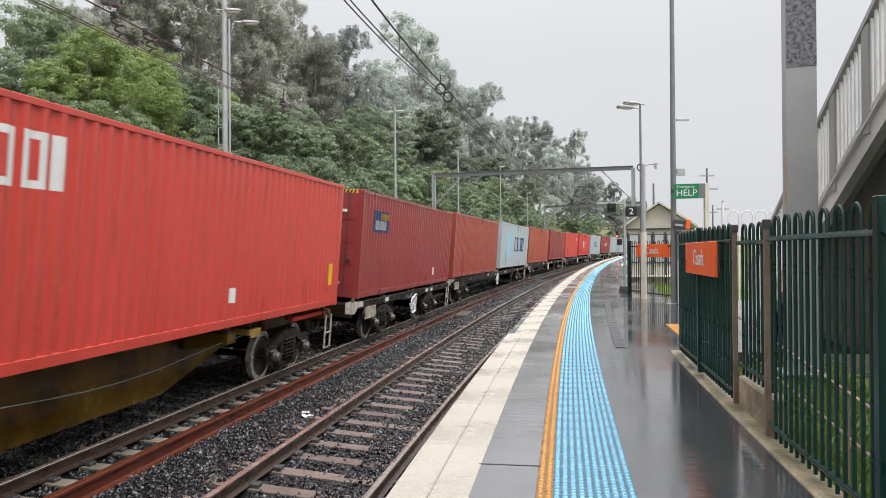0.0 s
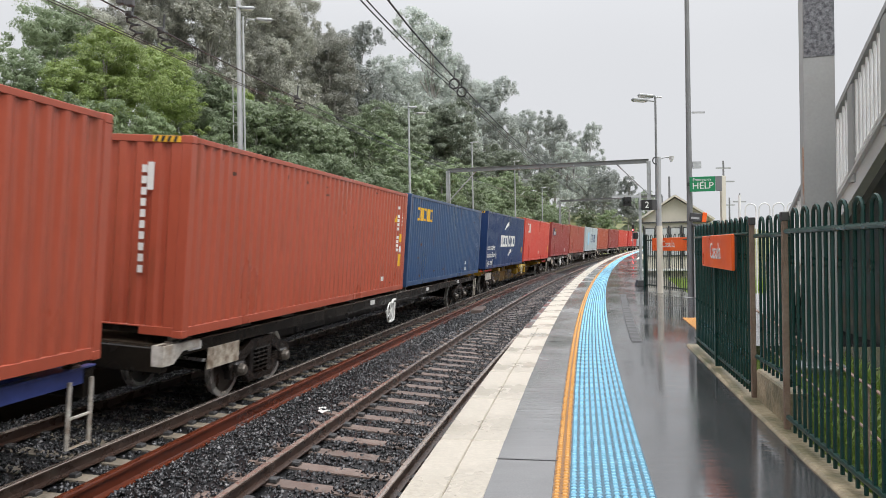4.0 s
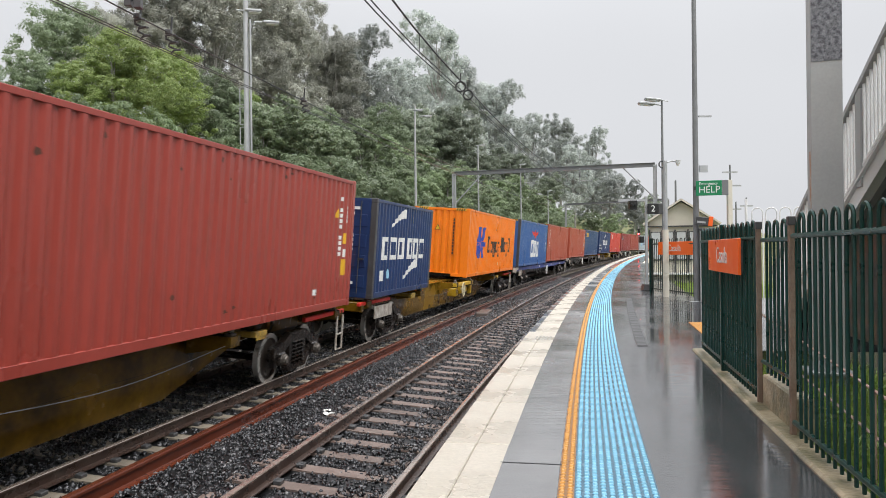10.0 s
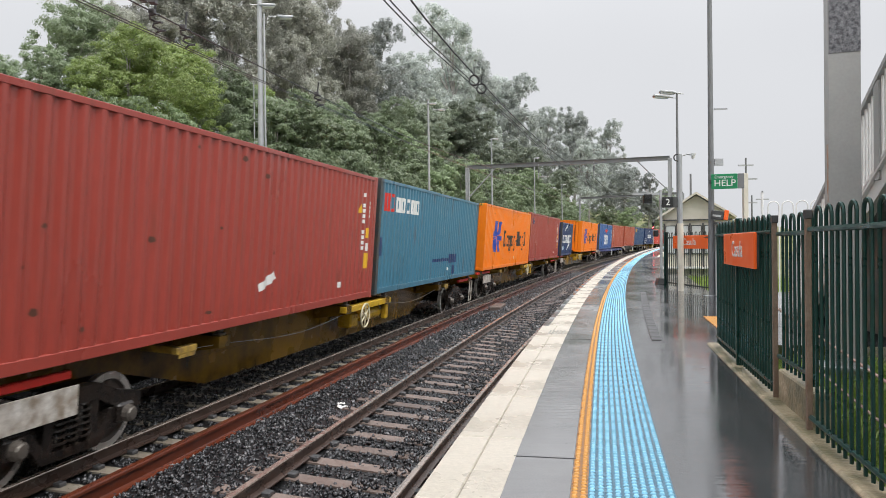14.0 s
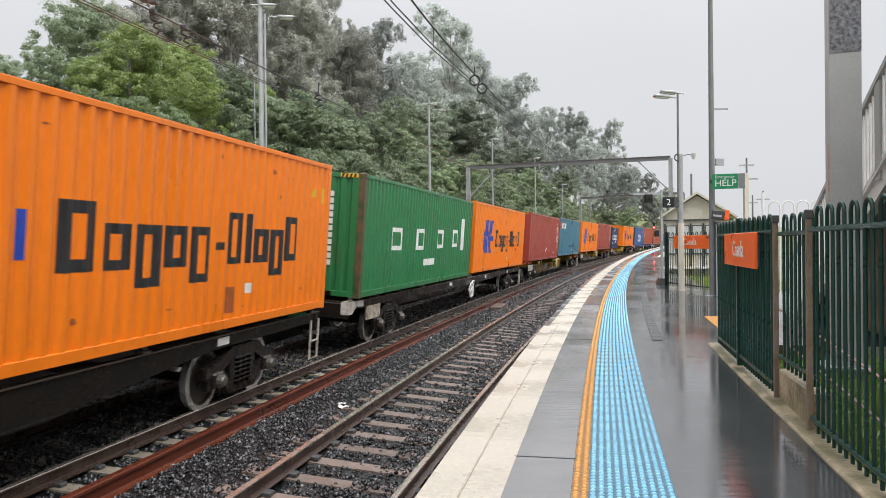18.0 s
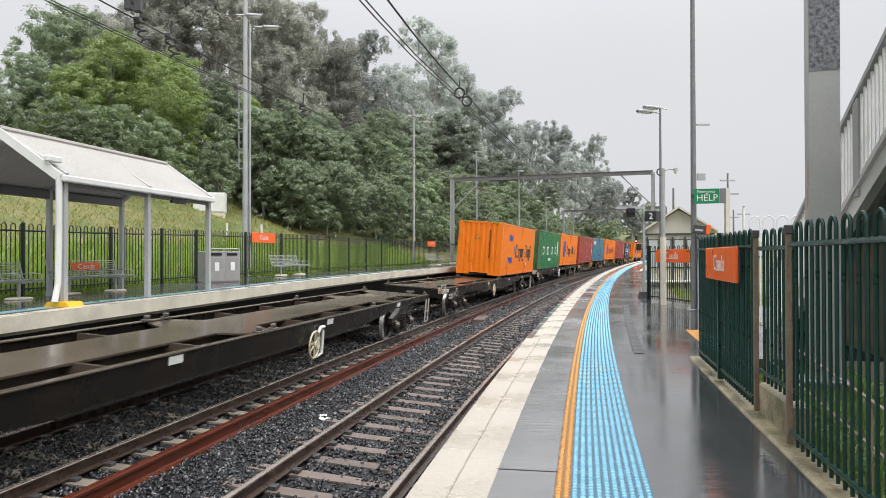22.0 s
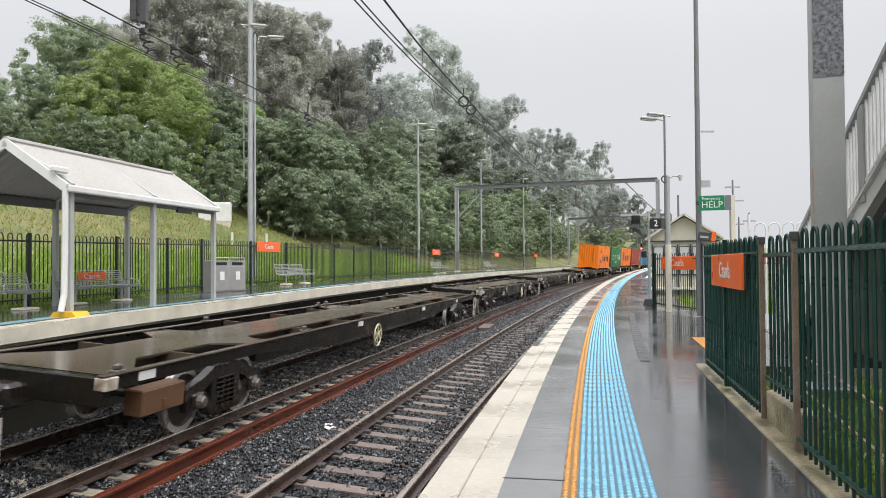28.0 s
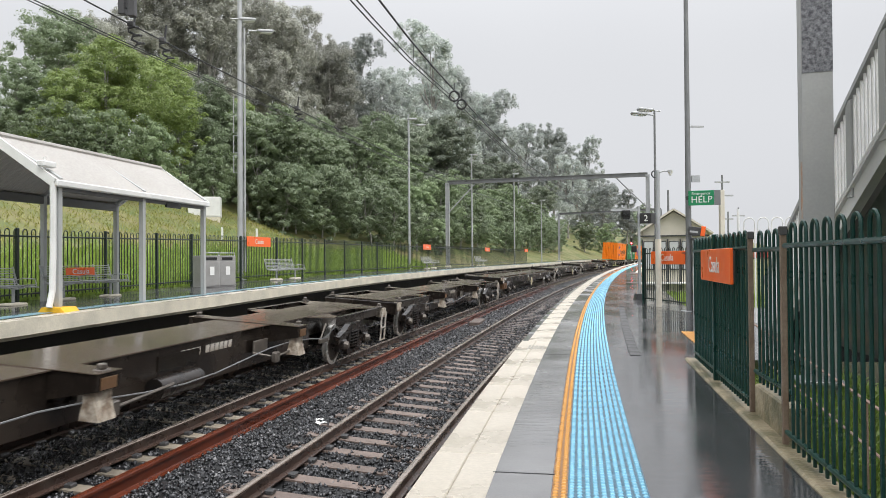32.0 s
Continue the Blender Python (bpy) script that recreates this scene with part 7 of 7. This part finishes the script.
def wagon(L, color, label, kind="ladder", brake=0.0, boxed=False):
    """A long container flat; kind: ladder (side sills), belly (deep sills), spine (one centre sill)."""
    w = thing("flat_wagon", label, "wagon", "wagons of the train")
    mt = M["wagon_" + color]
    h = L / 2
    if kind == "belly":
        def girder():
            out = [(-h + 0.2, 0.82), (-h + 3.9, 0.82), (-h + 6.4, 0.20), (h - 6.4, 0.20), (h - 3.9, 0.82), (h - 0.2, 0.82), (h - 0.2, 1.16), (-h + 0.2, 1.16)]
            n = len(out)
            g = Geo().add([(-0.42, y, z) for y, z in out] + [(0.42, y, z) for y, z in out], [tuple(range(n)), tuple(range(n, 2 * n))] + [(i, (i + 1) % n, n + (i + 1) % n, n + i) for i in range(n)])
            g.box(-0.50, 0.50, -h + 0.2, h - 0.2, 1.16, 1.185)
            g.box(-0.435, 0.435, -h + 6.0, h - 6.0, 0.66, 0.69)
            return g.mesh("centre_girder", mt)
        part("centre_girder", cached(f"girder{L}{color}", girder), None, w)
        for y in (-h + 0.5, -h + 5.6, -1.6, 1.2, h - 5.6, h - 0.5):
            part("outrigger", cached(f"outrig{color}", lambda: Geo().prism([(-1.2, 1.0), (-0.42, 0.84), (0.42, 0.84), (1.2, 1.0), (1.2, 1.17), (-1.2, 1.17)], -0.16, 0.16).mesh("outrigger", mt)), None, w, m=pose(0, y, 0))
            for x in (-1.1, 1.1):
                part("twistlock", cached("twistlock", lambda: Geo().box(-0.07, 0.07, -0.09, 0.09, 1.19, 1.23, 0.01).box(-0.04, 0.04, -0.06, 0.06, 1.23, 1.30, 0.015).mesh("twistlock", M["twist"])), None, w, m=pose(x, y, -0.02))
        part("side_beam", cached("sidebeam" + color, lambda: Geo().box(1.05, 1.2, -1.8, 1.5, 1.02, 1.16, 0.01).mesh("side_beam", M["bright_yellow"])), None, w)
        part("air_tank", cached("airtank" + color, lambda: Geo().tube([(0.85, 0.2, 0.78), (0.85, 0.3, 0.78), (0.85, 1.15, 0.78), (0.85, 1.25, 0.78)], 0.17, 12).mesh("air_tank", M["bright_yellow"], smooth=True)), None, w, "yellow air reservoir")
        part("valve_block", cached("valve" + color, lambda: Geo().box(0.6, 0.95, -0.75, -0.25, 0.55, 0.9, 0.04).tube([(0.8, -0.25, 0.7), (0.85, 0.25, 0.75)], 0.04, 6).mesh("valve_block", M["bright_yellow"])), None, w)
        part("bracket", cached("bracket" + color, lambda: Geo().box(1.0, 1.14, 1.3, 1.5, 0.6, 1.05, 0.02).mesh("bracket", M["bright_yellow"])), None, w)
        for sg in (-1, 1):
            part("end_beam", cached(f"endbeam{sg}", lambda: Geo().box(1.08, 1.16, sg * (h - 2.6), sg * (h - 0.1), 1.08, 1.17, 0.01).mesh("end_beam", INK["red"])), None, w, "red painted side beam")
            part("lifting_pad", cached(f"pad{color}", lambda: Geo().box(1.1, 1.2, -0.24, 0.24, 1.05, 1.15, 0.01).box(0.5, 1.1, -0.06, 0.06, 1.02, 1.12).box(1.19, 1.206, -0.2, 0.2, 1.0, 1.05).mesh("lifting_pad", M["pad_yellow"])), None, w, m=pose(0, sg * (h - 4.6), 0))
        part("brake_rope", Geo().tube([(1.1, y, 1.06 - 0.20 * math.sin(abs(y) / (h - 4.6) * math.pi) ** 2) for y in np.arange(-h + 4.6, h - 4.5, 0.5)], 0.006, 4), M["pole_grey"], w)
    elif kind == "spine":
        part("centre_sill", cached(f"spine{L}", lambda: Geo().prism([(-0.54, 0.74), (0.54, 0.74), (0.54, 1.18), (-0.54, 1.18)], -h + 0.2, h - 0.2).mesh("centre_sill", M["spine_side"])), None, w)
        part("belly_girder", cached(f"bellyg{L}", lambda: Geo().prism([(-0.54, 0.46), (0.54, 0.46), (0.54, 0.738), (-0.54, 0.738)], -h + 4.3, h - 4.3).mesh("belly_girder", M["spine_side"])), None, w, "dark brown deep centre girder")
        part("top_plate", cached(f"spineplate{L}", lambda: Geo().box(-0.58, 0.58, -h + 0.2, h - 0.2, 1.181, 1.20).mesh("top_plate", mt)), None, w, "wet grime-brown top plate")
        part("air_tank", cached("spinetank", lambda: Geo().tube([(0.7, -1.3, 0.62), (0.7, -1.2, 0.62), (0.7, -0.2, 0.62), (0.7, -0.1, 0.62)], 0.16, 12).mesh("air_tank", M["bogie"], smooth=True)), None, w)
        for y in (-h + 4.6, h - 4.4):
            part("brake_lever", cached("lever", lambda: Geo().box(0.9, 0.96, -0.25, 0.25, 0.62, 0.72, 0.01).tube([(0.93, -0.2, 0.7), (0.93, 0.1, 1.05)], 0.02, 6).mesh("brake_lever", M["twist"])), None, w, m=pose(0, y, 0))
        def end_deck():
            st = [(-4.55, 0.56), (-4.1, 1.1), (-3.8, 1.1), (-3.4, 0.60), (-1.45, 0.60), (-0.9, 1.1), (-0.19, 1.1)]
            g, n = Geo(), len(st)
            return g.add([(sx * x, y, z) for y, x in st for sx in (-1, 1) for z in (1.160, 1.178)], [q for i in range(n - 1) for q in ((4 * i + 1, 4 * i + 3, 4 * i + 7, 4 * i + 5), (4 * i, 4 * i + 4, 4 * i + 6, 4 * i + 2), (4 * i, 4 * i + 1, 4 * i + 5, 4 * i + 4), (4 * i + 2, 4 * i + 6, 4 * i + 7, 4 * i + 3))]).mesh("end_deck", mt)
        for sg_ in (-1, 1):
            turn_ = 0 if sg_ > 0 else 180
            part("end_deck", cached("enddeck", end_deck), None, w, "wet end deck round two openings", m=pose(0, sg_ * h, 0.006, 0, 0, turn_))
            for x in (-1.12, 1.12):
                part("side_sill", cached("spinesill", lambda: Geo().box(-0.012, 0.012, -4.1, -0.2, 0.99, 1.19).box(-0.05, 0.05, -4.1, -0.2, 1.178, 1.198, 0.004).mesh("side_sill", M["spine_side"])), None, w, m=pose(x, sg_ * h, 0, 0, 0, turn_))
            for x in (-1.1, 1.1):
                part("twistlock", cached("twistlock", lambda: Geo().box(-0.07, 0.07, -0.09, 0.09, 1.19, 1.23, 0.01).box(-0.04, 0.04, -0.06, 0.06, 1.23, 1.30, 0.015).mesh("twistlock", M["twist"])), None, w, m=pose(x, sg_ * (h - 0.5), 0))
            part("corner_plate", cached("spinecorner", lambda: Geo().box(1.0, 1.2, -0.42, -0.1, 0.9, 1.16, 0.01).mesh("corner_plate", M["old_panel"])), None, w, "stained cream corner", m=pose(0, sg_ * h, 0) if sg_ > 0 else pose(0, -h + 0.52, 0))
        for y in (-h + 6.4, h - 6.4):
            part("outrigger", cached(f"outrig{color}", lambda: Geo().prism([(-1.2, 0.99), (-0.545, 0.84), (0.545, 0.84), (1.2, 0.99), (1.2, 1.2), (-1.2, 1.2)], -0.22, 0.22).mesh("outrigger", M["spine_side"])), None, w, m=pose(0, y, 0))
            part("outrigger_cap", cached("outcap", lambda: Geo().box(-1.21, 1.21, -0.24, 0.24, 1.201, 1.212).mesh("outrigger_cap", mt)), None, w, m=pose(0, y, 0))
            part("end_plate", cached("outend", lambda: Geo().box(1.201, 1.216, -0.15, 0.15, 1.0, 1.15, 0.005).mesh("end_plate", M["rust_box"])), None, w, "rust-stained end plate", m=pose(0, y, 0))
            for x in (-1.1, 1.1):
                part("twistlock", cached("twistlock", lambda: Geo().box(-0.07, 0.07, -0.09, 0.09, 1.19, 1.23, 0.01).box(-0.04, 0.04, -0.06, 0.06, 1.23, 1.30, 0.015).mesh("twistlock", M["twist"])), None, w, m=pose(x, y, 0))
        for x in (-0.62, 0.62):
            g = Geo()
            pts = [(x * 1.4, -h + 3.2, 0.95)] + [(x * 1.6, y, 0.78 - 0.1 * math.sin((y + h) * 0.9)) for y in np.arange(-h + 4.5, h - 4, 1.0)] + [(x * 1.4, h - 3.2, 0.95)]
            part("brake_pipe", g.tube(pts, 0.012, 5), M["pole_grey"], w)
        for y in (-h + 6.4, h - 6.4):
            part("chain_guard", cached("chainguard", lambda: Geo().prism([(0.95, 0.62), (1.22, 0.62), (1.14, 0.86), (1.14, 0.99), (0.99, 0.99), (0.99, 0.86)], -0.17, 0.17).mesh("chain_guard", M["old_panel"])), None, w, "pale stained guard under the outrigger", m=pose(0, y, 0))
        for y in (-2.6, 2.4):
            part("brake_hanger", cached("hanger", lambda: Geo().box(0.60, 0.64, -0.3, 0.3, 0.70, 0.95, 0.01).tube([(0.62, -0.3, 0.72), (1.0, -0.1, 0.66), (1.0, 1.3, 0.74)], 0.022, 6).box(0.95, 1.05, -0.2, 0.0, 0.56, 0.76, 0.02).mesh("brake_hanger", M["twist"])), None, w, m=pose(0, y, 0))
        for i in range(10):
            part("number_bar", cached("spinenum", lambda: Geo().box(0.541, 0.546, -0.06, 0.06, 0.93, 1.06).mesh("number_bar", M["stained_white"])), None, w, m=pose(0, -0.3 + 0.16 * i + (0.14 if i > 3 else 0), 0))
        part("data_panel", Geo().box(0.545, 0.556, -1.0, 0.2, 0.80, 1.05), M["wagon_black"], w)
    else:
        deep = {"ladder": 0.74, "flat": 0.95}[kind]
        def sill():
            e = 0.98
            out = [(-h, e), (-h + 4.2, e), (-h + 7.6, deep), (h - 7.6, deep), (h - 4.2, e), (h, e), (h, 1.18), (-h, 1.18)]
            g = Geo()
            n = len(out)
            vs = [(-0.012, y, z) for y, z in out] + [(0.012, y, z) for y, z in out]
            g.add(vs, [tuple(range(n)), tuple(range(n, 2 * n))] + [(i, (i + 1) % n, n + (i + 1) % n, n + i) for i in range(n)])
            g.box(-0.05, 0.05, -h + 7.7, h - 7.7, deep - 0.012, deep + 0.012)
            return g.mesh("side_sill", mt)
        sm = cached(f"sill{L}{color}{kind}", sill)
        for x in (-1.13, 1.13):
            sl = part("side_sill", sm, None, w, m=pose(x, 0, 0))
            part("sill_flange", cached(f"flange{L}{color}", lambda: Geo().box(-0.05, 0.05, -h, h, 1.166, 1.19, 0.004).mesh("sill_flange", M["wagon_brown"] if color == "black" else mt)), None, sl, "grey-brown top edge, lightened like sky sheen")
        # girder added to block light and view beneath the deck
        part("belly_girder", cached(f"flatbelly{L}", lambda: Geo().prism([(-0.34, 0.56), (0.34, 0.56), (0.34, 0.80), (-0.34, 0.80)], -h + 5.6, h - 5.6).mesh("belly_girder", M["wagon_black"])), None, w)
        def deck():
            half = [(h - 0.19, 1.06), (h - 0.75, 1.06), (h - 1.5, 0.54), (h - 3.5, 0.54), (h - 3.95, 1.06), (h - 4.35, 1.06), (h - 4.8, 0.54), (0.75, 0.54), (0.35, 1.06)]
            st = [(-y, x) for y, x in half] + [(y, x) for y, x in reversed(half)]
            g, n = Geo(), len(st)
            g.add([(sx * x, y, z) for y, x in st for sx in (-1, 1) for z in (1.135, 1.166)], [q for i in range(n - 1) for q in ((4 * i + 1, 4 * i + 3, 4 * i + 7, 4 * i + 5), (4 * i, 4 * i + 4, 4 * i + 6, 4 * i + 2), (4 * i, 4 * i + 1, 4 * i + 5, 4 * i + 4), (4 * i + 2, 4 * i + 6, 4 * i + 7, 4 * i + 3))])
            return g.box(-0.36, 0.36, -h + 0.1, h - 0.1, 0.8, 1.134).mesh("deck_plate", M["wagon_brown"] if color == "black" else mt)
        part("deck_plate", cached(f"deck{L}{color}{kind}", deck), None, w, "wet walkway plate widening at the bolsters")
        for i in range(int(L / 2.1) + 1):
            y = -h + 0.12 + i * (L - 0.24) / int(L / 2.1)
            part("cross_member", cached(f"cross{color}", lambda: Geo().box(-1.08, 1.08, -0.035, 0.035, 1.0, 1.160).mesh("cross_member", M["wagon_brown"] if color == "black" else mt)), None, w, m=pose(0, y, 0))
        for y in (-h + 0.35, -0.3, 0.3, h - 0.35, -h / 2 - 0.1, h / 2 + 0.1):
            for x in (-1.1, 1.1):
                part("twistlock", cached("twistlock", lambda: Geo().box(-0.07, 0.07, -0.09, 0.09, 1.19, 1.23, 0.01).box(-0.04, 0.04, -0.06, 0.06, 1.23, 1.30, 0.015).mesh("twistlock", M["twist"])), None, w, m=pose(x, y, -0.01))
        for y in (-h + 0.9, -3.0, 3.2, h - 4.0):
            part("label_plate", cached("labelplate", lambda: Geo().box(0.0, 0.012, -0.18, 0.18, 1.02, 1.14).mesh("label_plate", M["white"])), None, w, "white marking patch", m=pose(1.145, y, 0))
    for sg in (-1, 1):
        part("headstock", cached(f"head{color}", lambda: Geo().box(-1.16, 1.16, -0.09, 0.09, 0.92 if color == "yellow" else 0.80, 1.16, 0.015).mesh("headstock", M["wagon_black"] if color == "blue" else M["spine_side"] if color == "brown" else mt)), None, w, m=pose(0, sg * (h - 0.09), 0))
        part("coupler", cached("coupler", lambda: Geo().box(-0.12, 0.12, -0.35, 0.35, 0.76, 1.0, 0.03).box(-0.17, 0.17, -0.1, 0.2, 0.72, 1.04, 0.05).mesh("coupler", M["bogie"])), None, w, m=pose(0, sg * (h + 0.2), 0, 0, 0, 0 if sg > 0 else 180))
        if sg > 0:
            part("step", cached("step", lambda: Geo().tube([(0, -0.2, 1.05), (0, -0.2, 0.27), (0, 0.2, 0.27), (0, 0.2, 1.05)], 0.027, 6).tube([(0, -0.2, 0.62), (0, 0.2, 0.62)], 0.02, 6).mesh("step", M["stained_white"])), None, w, m=pose(1.2, sg * (h - 0.3), 0))
        bogie(w, sg * (h - {"ladder": 3.15 if L > 20 else 2.6, "flat": 3.3}.get(kind, 2.55)))
    if kind != "spine":
        if kind == "flat" or L > 25.7:
            part("brake_crank", cached("crank", lambda: Geo().tube([(0, 0.5, 0.95), (0, 0.5, 0.45), (0, 0.2, 0.40), (0, 0.2, 0.9), (0, 0.32, 1.02), (0, 0.55, 1.02)], 0.035, 6).mesh("brake_crank", M["white"])), None, w, "white handbrake crank bracket", m=pose(1.2, brake + 0.05, 0))
        brake_wheel(w, pose(1.24, brake, 0.88 if kind == "belly" else 0.70), M["white"] if kind == "flat" else INK["pale_yellow"], "w" if kind == "flat" else "y")
    if boxed:
        part("tool_box", cached("toolbox", lambda: Geo().box(-0.15, 0.15, -0.5, 0.5, 0.52, 0.88, 0.02).box(0.15, 0.17, -0.05, 0.05, 0.6, 0.7).mesh("tool_box", M["rust_box"])), None, w, "rusty brown tool box", m=pose(0.93, -h + 1.45, -0.04))
        part("corner_plate", cached("cornerplate", lambda: Geo().box(1.04, 1.215, 0.0, 0.24, 1.0, 1.16, 0.01).mesh("corner_plate", M["old_panel"])), None, w, "cream painted corner", m=pose(0, -h - 0.004, 0))
    if kind == "ladder" and not boxed:
        plate = part("data_plate", cached("dataplate", lambda: Geo().box(0, 0.012, -0.42, 0.42, 0.70, 0.97, 0.003).mesh("data_plate", M["wagon_black"])), None, w, "black plate with white number bars", m=pose(1.13, (-h + 1.55) if L > 20 else (-h + 6.2), 0))
        for z in (0.77, 0.89):
            for i in range(5):
                part("number_bar", cached("numbar", lambda: Geo().box(0.0125, 0.015, -0.045, 0.045, -0.04, 0.04).mesh("number_bar", M["stained_white"])), None, plate, m=pose(0, -0.30 + 0.13 * i, z))
        sign = part("marking_panel", cached("markpanel", lambda: Geo().box(0, 0.012, -0.14, 0.14, 0.80, 1.12, 0.003).mesh("marking_panel", M["stained_white"])), None, w, "white bordered marking panel", m=pose(1.146, (-h + 2.45) if L > 20 else (-h + 7.1), 0))
        part("panel_face", cached("panelface", lambda: Geo().box(0.0125, 0.015, -0.10, 0.10, 0.84, 1.08).mesh("panel_face", M["wagon_black"])), None, sign)
        part("corner_plate", cached("creamcorner", lambda: Geo().box(1.0, 1.215, 0.0, 0.55, 0.98, 1.175, 0.01).mesh("corner_plate", M["old_panel"])), None, w, "stained cream corner", m=pose(0, -h - 0.004, 0))
        part("grab_rail", cached("grabrail", lambda: Geo().tube([(1.1, 0.1, 1.19), (1.1, 0.1, 1.30), (1.1, 0.75, 1.30), (1.1, 0.75, 1.19)], 0.018, 6).mesh("grab_rail", M["galv"])), None, w, m=pose(0, -h, 0))
    if kind in ("flat", "belly"):
        part("end_plate", cached("endplate" + kind, lambda: Geo().box(0, 0.02, -0.5 if kind == "flat" else -0.75, 0.5 if kind == "flat" else 0.75, 0.76, 1.1, 0.004).mesh("end_plate", M["old_panel"] if kind == "flat" else M["stained_white"])), None, w, "pale number panel", m=pose(1.16, -h + 1.75, -0.1))
        if kind == "flat":
            part("corner_plate", cached("whitecorner", lambda: Geo().add([(x, y, z) for x in (1.02, 1.205) for y, z in ((0, 0.90), (0.26, 0.90), (0.5, 1.06), (0.95, 1.07), (0.95, 1.19), (0, 1.19))], [(0, 1, 2, 3, 4, 5), (11, 10, 9, 8, 7, 6)] + [(i, (i + 1) % 6, 6 + (i + 1) % 6, 6 + i) for i in range(6)]).mesh("corner_plate", M["stained_white"])), None, w, "white painted corner", m=pose(0, -h - 0.006, 0))
    return w


# spine wagon sides, darker than their top plates and caps
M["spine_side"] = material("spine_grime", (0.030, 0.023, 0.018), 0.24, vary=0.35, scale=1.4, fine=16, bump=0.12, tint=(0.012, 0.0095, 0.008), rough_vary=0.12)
M["pad_yellow"] = material("grimy_yellow", (0.50, 0.33, 0.06), 0.4, vary=0.35, scale=8, fine=40, tint=(0.16, 0.10, 0.04))
M["stained_white"] = material("stained_white", (0.60, 0.58, 0.54), 0.4, vary=0.35, scale=5, fine=30, bump=0.1, tint=(0.26, 0.21, 0.16))
M["old_panel"] = material("stained_panel", (0.55, 0.50, 0.42), 0.5, vary=0.4, scale=6, fine=30, bump=0.1, tint=(0.18, 0.13, 0.09))
M["twist"] = material("greasy_steel", (0.17, 0.15, 0.13), 0.4, metal=0.4, vary=0.3)
M["rust_box"] = material("rusty_box", (0.14, 0.075, 0.034), 0.45, vary=0.3, scale=3, fine=25, bump=0.2, tint=(0.12, 0.06, 0.035))
INK["pale_yellow"] = material("cream_paint", (0.62, 0.56, 0.38), 0.45, vary=0.15)
WAGONS = [
    (163.9, 137.9, "black", "flat", 0), (137.2, 110.9, "black", "flat", 0), (110.3, 83.8, "black", "flat", 0), (83.6, 57.6, "black", "flat", 0), (57.45, 31.4, "black", "flat", -0.3),
    (17.5, -8.0, "yellow", "belly", -0.6), (-9.0, -34.2, "black", "flat", -1.6), (-35.2, -60.4, "blue", "flat", 0.2), (-61.6, -86.6, "yellow", "belly", -0.6),
    (-87.5, -112.6, "yellow", "belly", -0.4), (-113.4, -138.5, "yellow", "belly", -0.6), (-139.7, -165.2, "black", "flat", 0.0), (-166.4, -190.9, "black", "ladder", -1.85),
    (-192.4, -218.5, "black", "ladder", 2.1), (-218.85, -238.7, "black", "ladder", 1.75), (-239.0, -263.9, "black", "ladder", -1.85), (-265.15, -284.6, "brown", "spine", 5.5), (-285.4, -304.4, "brown", "spine", 5.5), (-305.2, -324.2, "brown", "spine", 5.5),
]
WL = {"black": "black skeletal container flat wagon, grimy and wet", "yellow": "yellow container wagon with deep belly sills", "blue": "flat container wagon with blue side sills", "brown": "grime-brown spine wagon with outriggers, empty"}
WAGONS.insert(5, (31.2, 18.3, "black", "flat", 0))
for a, b, color, kind, brake in WAGONS:
    MOVING.append((wagon(round(a - b, 2), color, WL[color], kind, brake, a == -239.0), (a + b) / 2, 0.0))


def run(t):
    return RUN[0] * t + RUN[1] * t * t + RUN[2] * t ** 3 + RUN[3] * t ** 4


def motions():
    """The train runs down the line and slows a little."""
    for ob, mid, h in MOVING:
        rows = []
        for i in range(33):
            s = mid + run(i)
            m = stand(s, TRAIN_LAT, train_zero(s), 0, CANT, False)
            rows.append((float(i), m @ Matrix.Translation((0, 0, h))))
        walk(ob, rows)
    # every wheelset turns as its wagon rolls, a fifth of a turn from row to row
    times = [32.0 * i / 6400 for i in range(6401)]
    turns = [math.degrees(run(t) / 0.462) for t in times]
    steps = [(times[0], turns[0])]
    for t, a in zip(times, turns):
        if a - steps[-1][1] >= 80.0:
            steps.append((t, a))
    steps.append((32.0, turns[-1]))
    for ob, y in ROLLING:
        walk(ob, [(t, pose(0, y, 0.462, -(a % 360.0), 0, 0)) for t, a in steps])


motions()
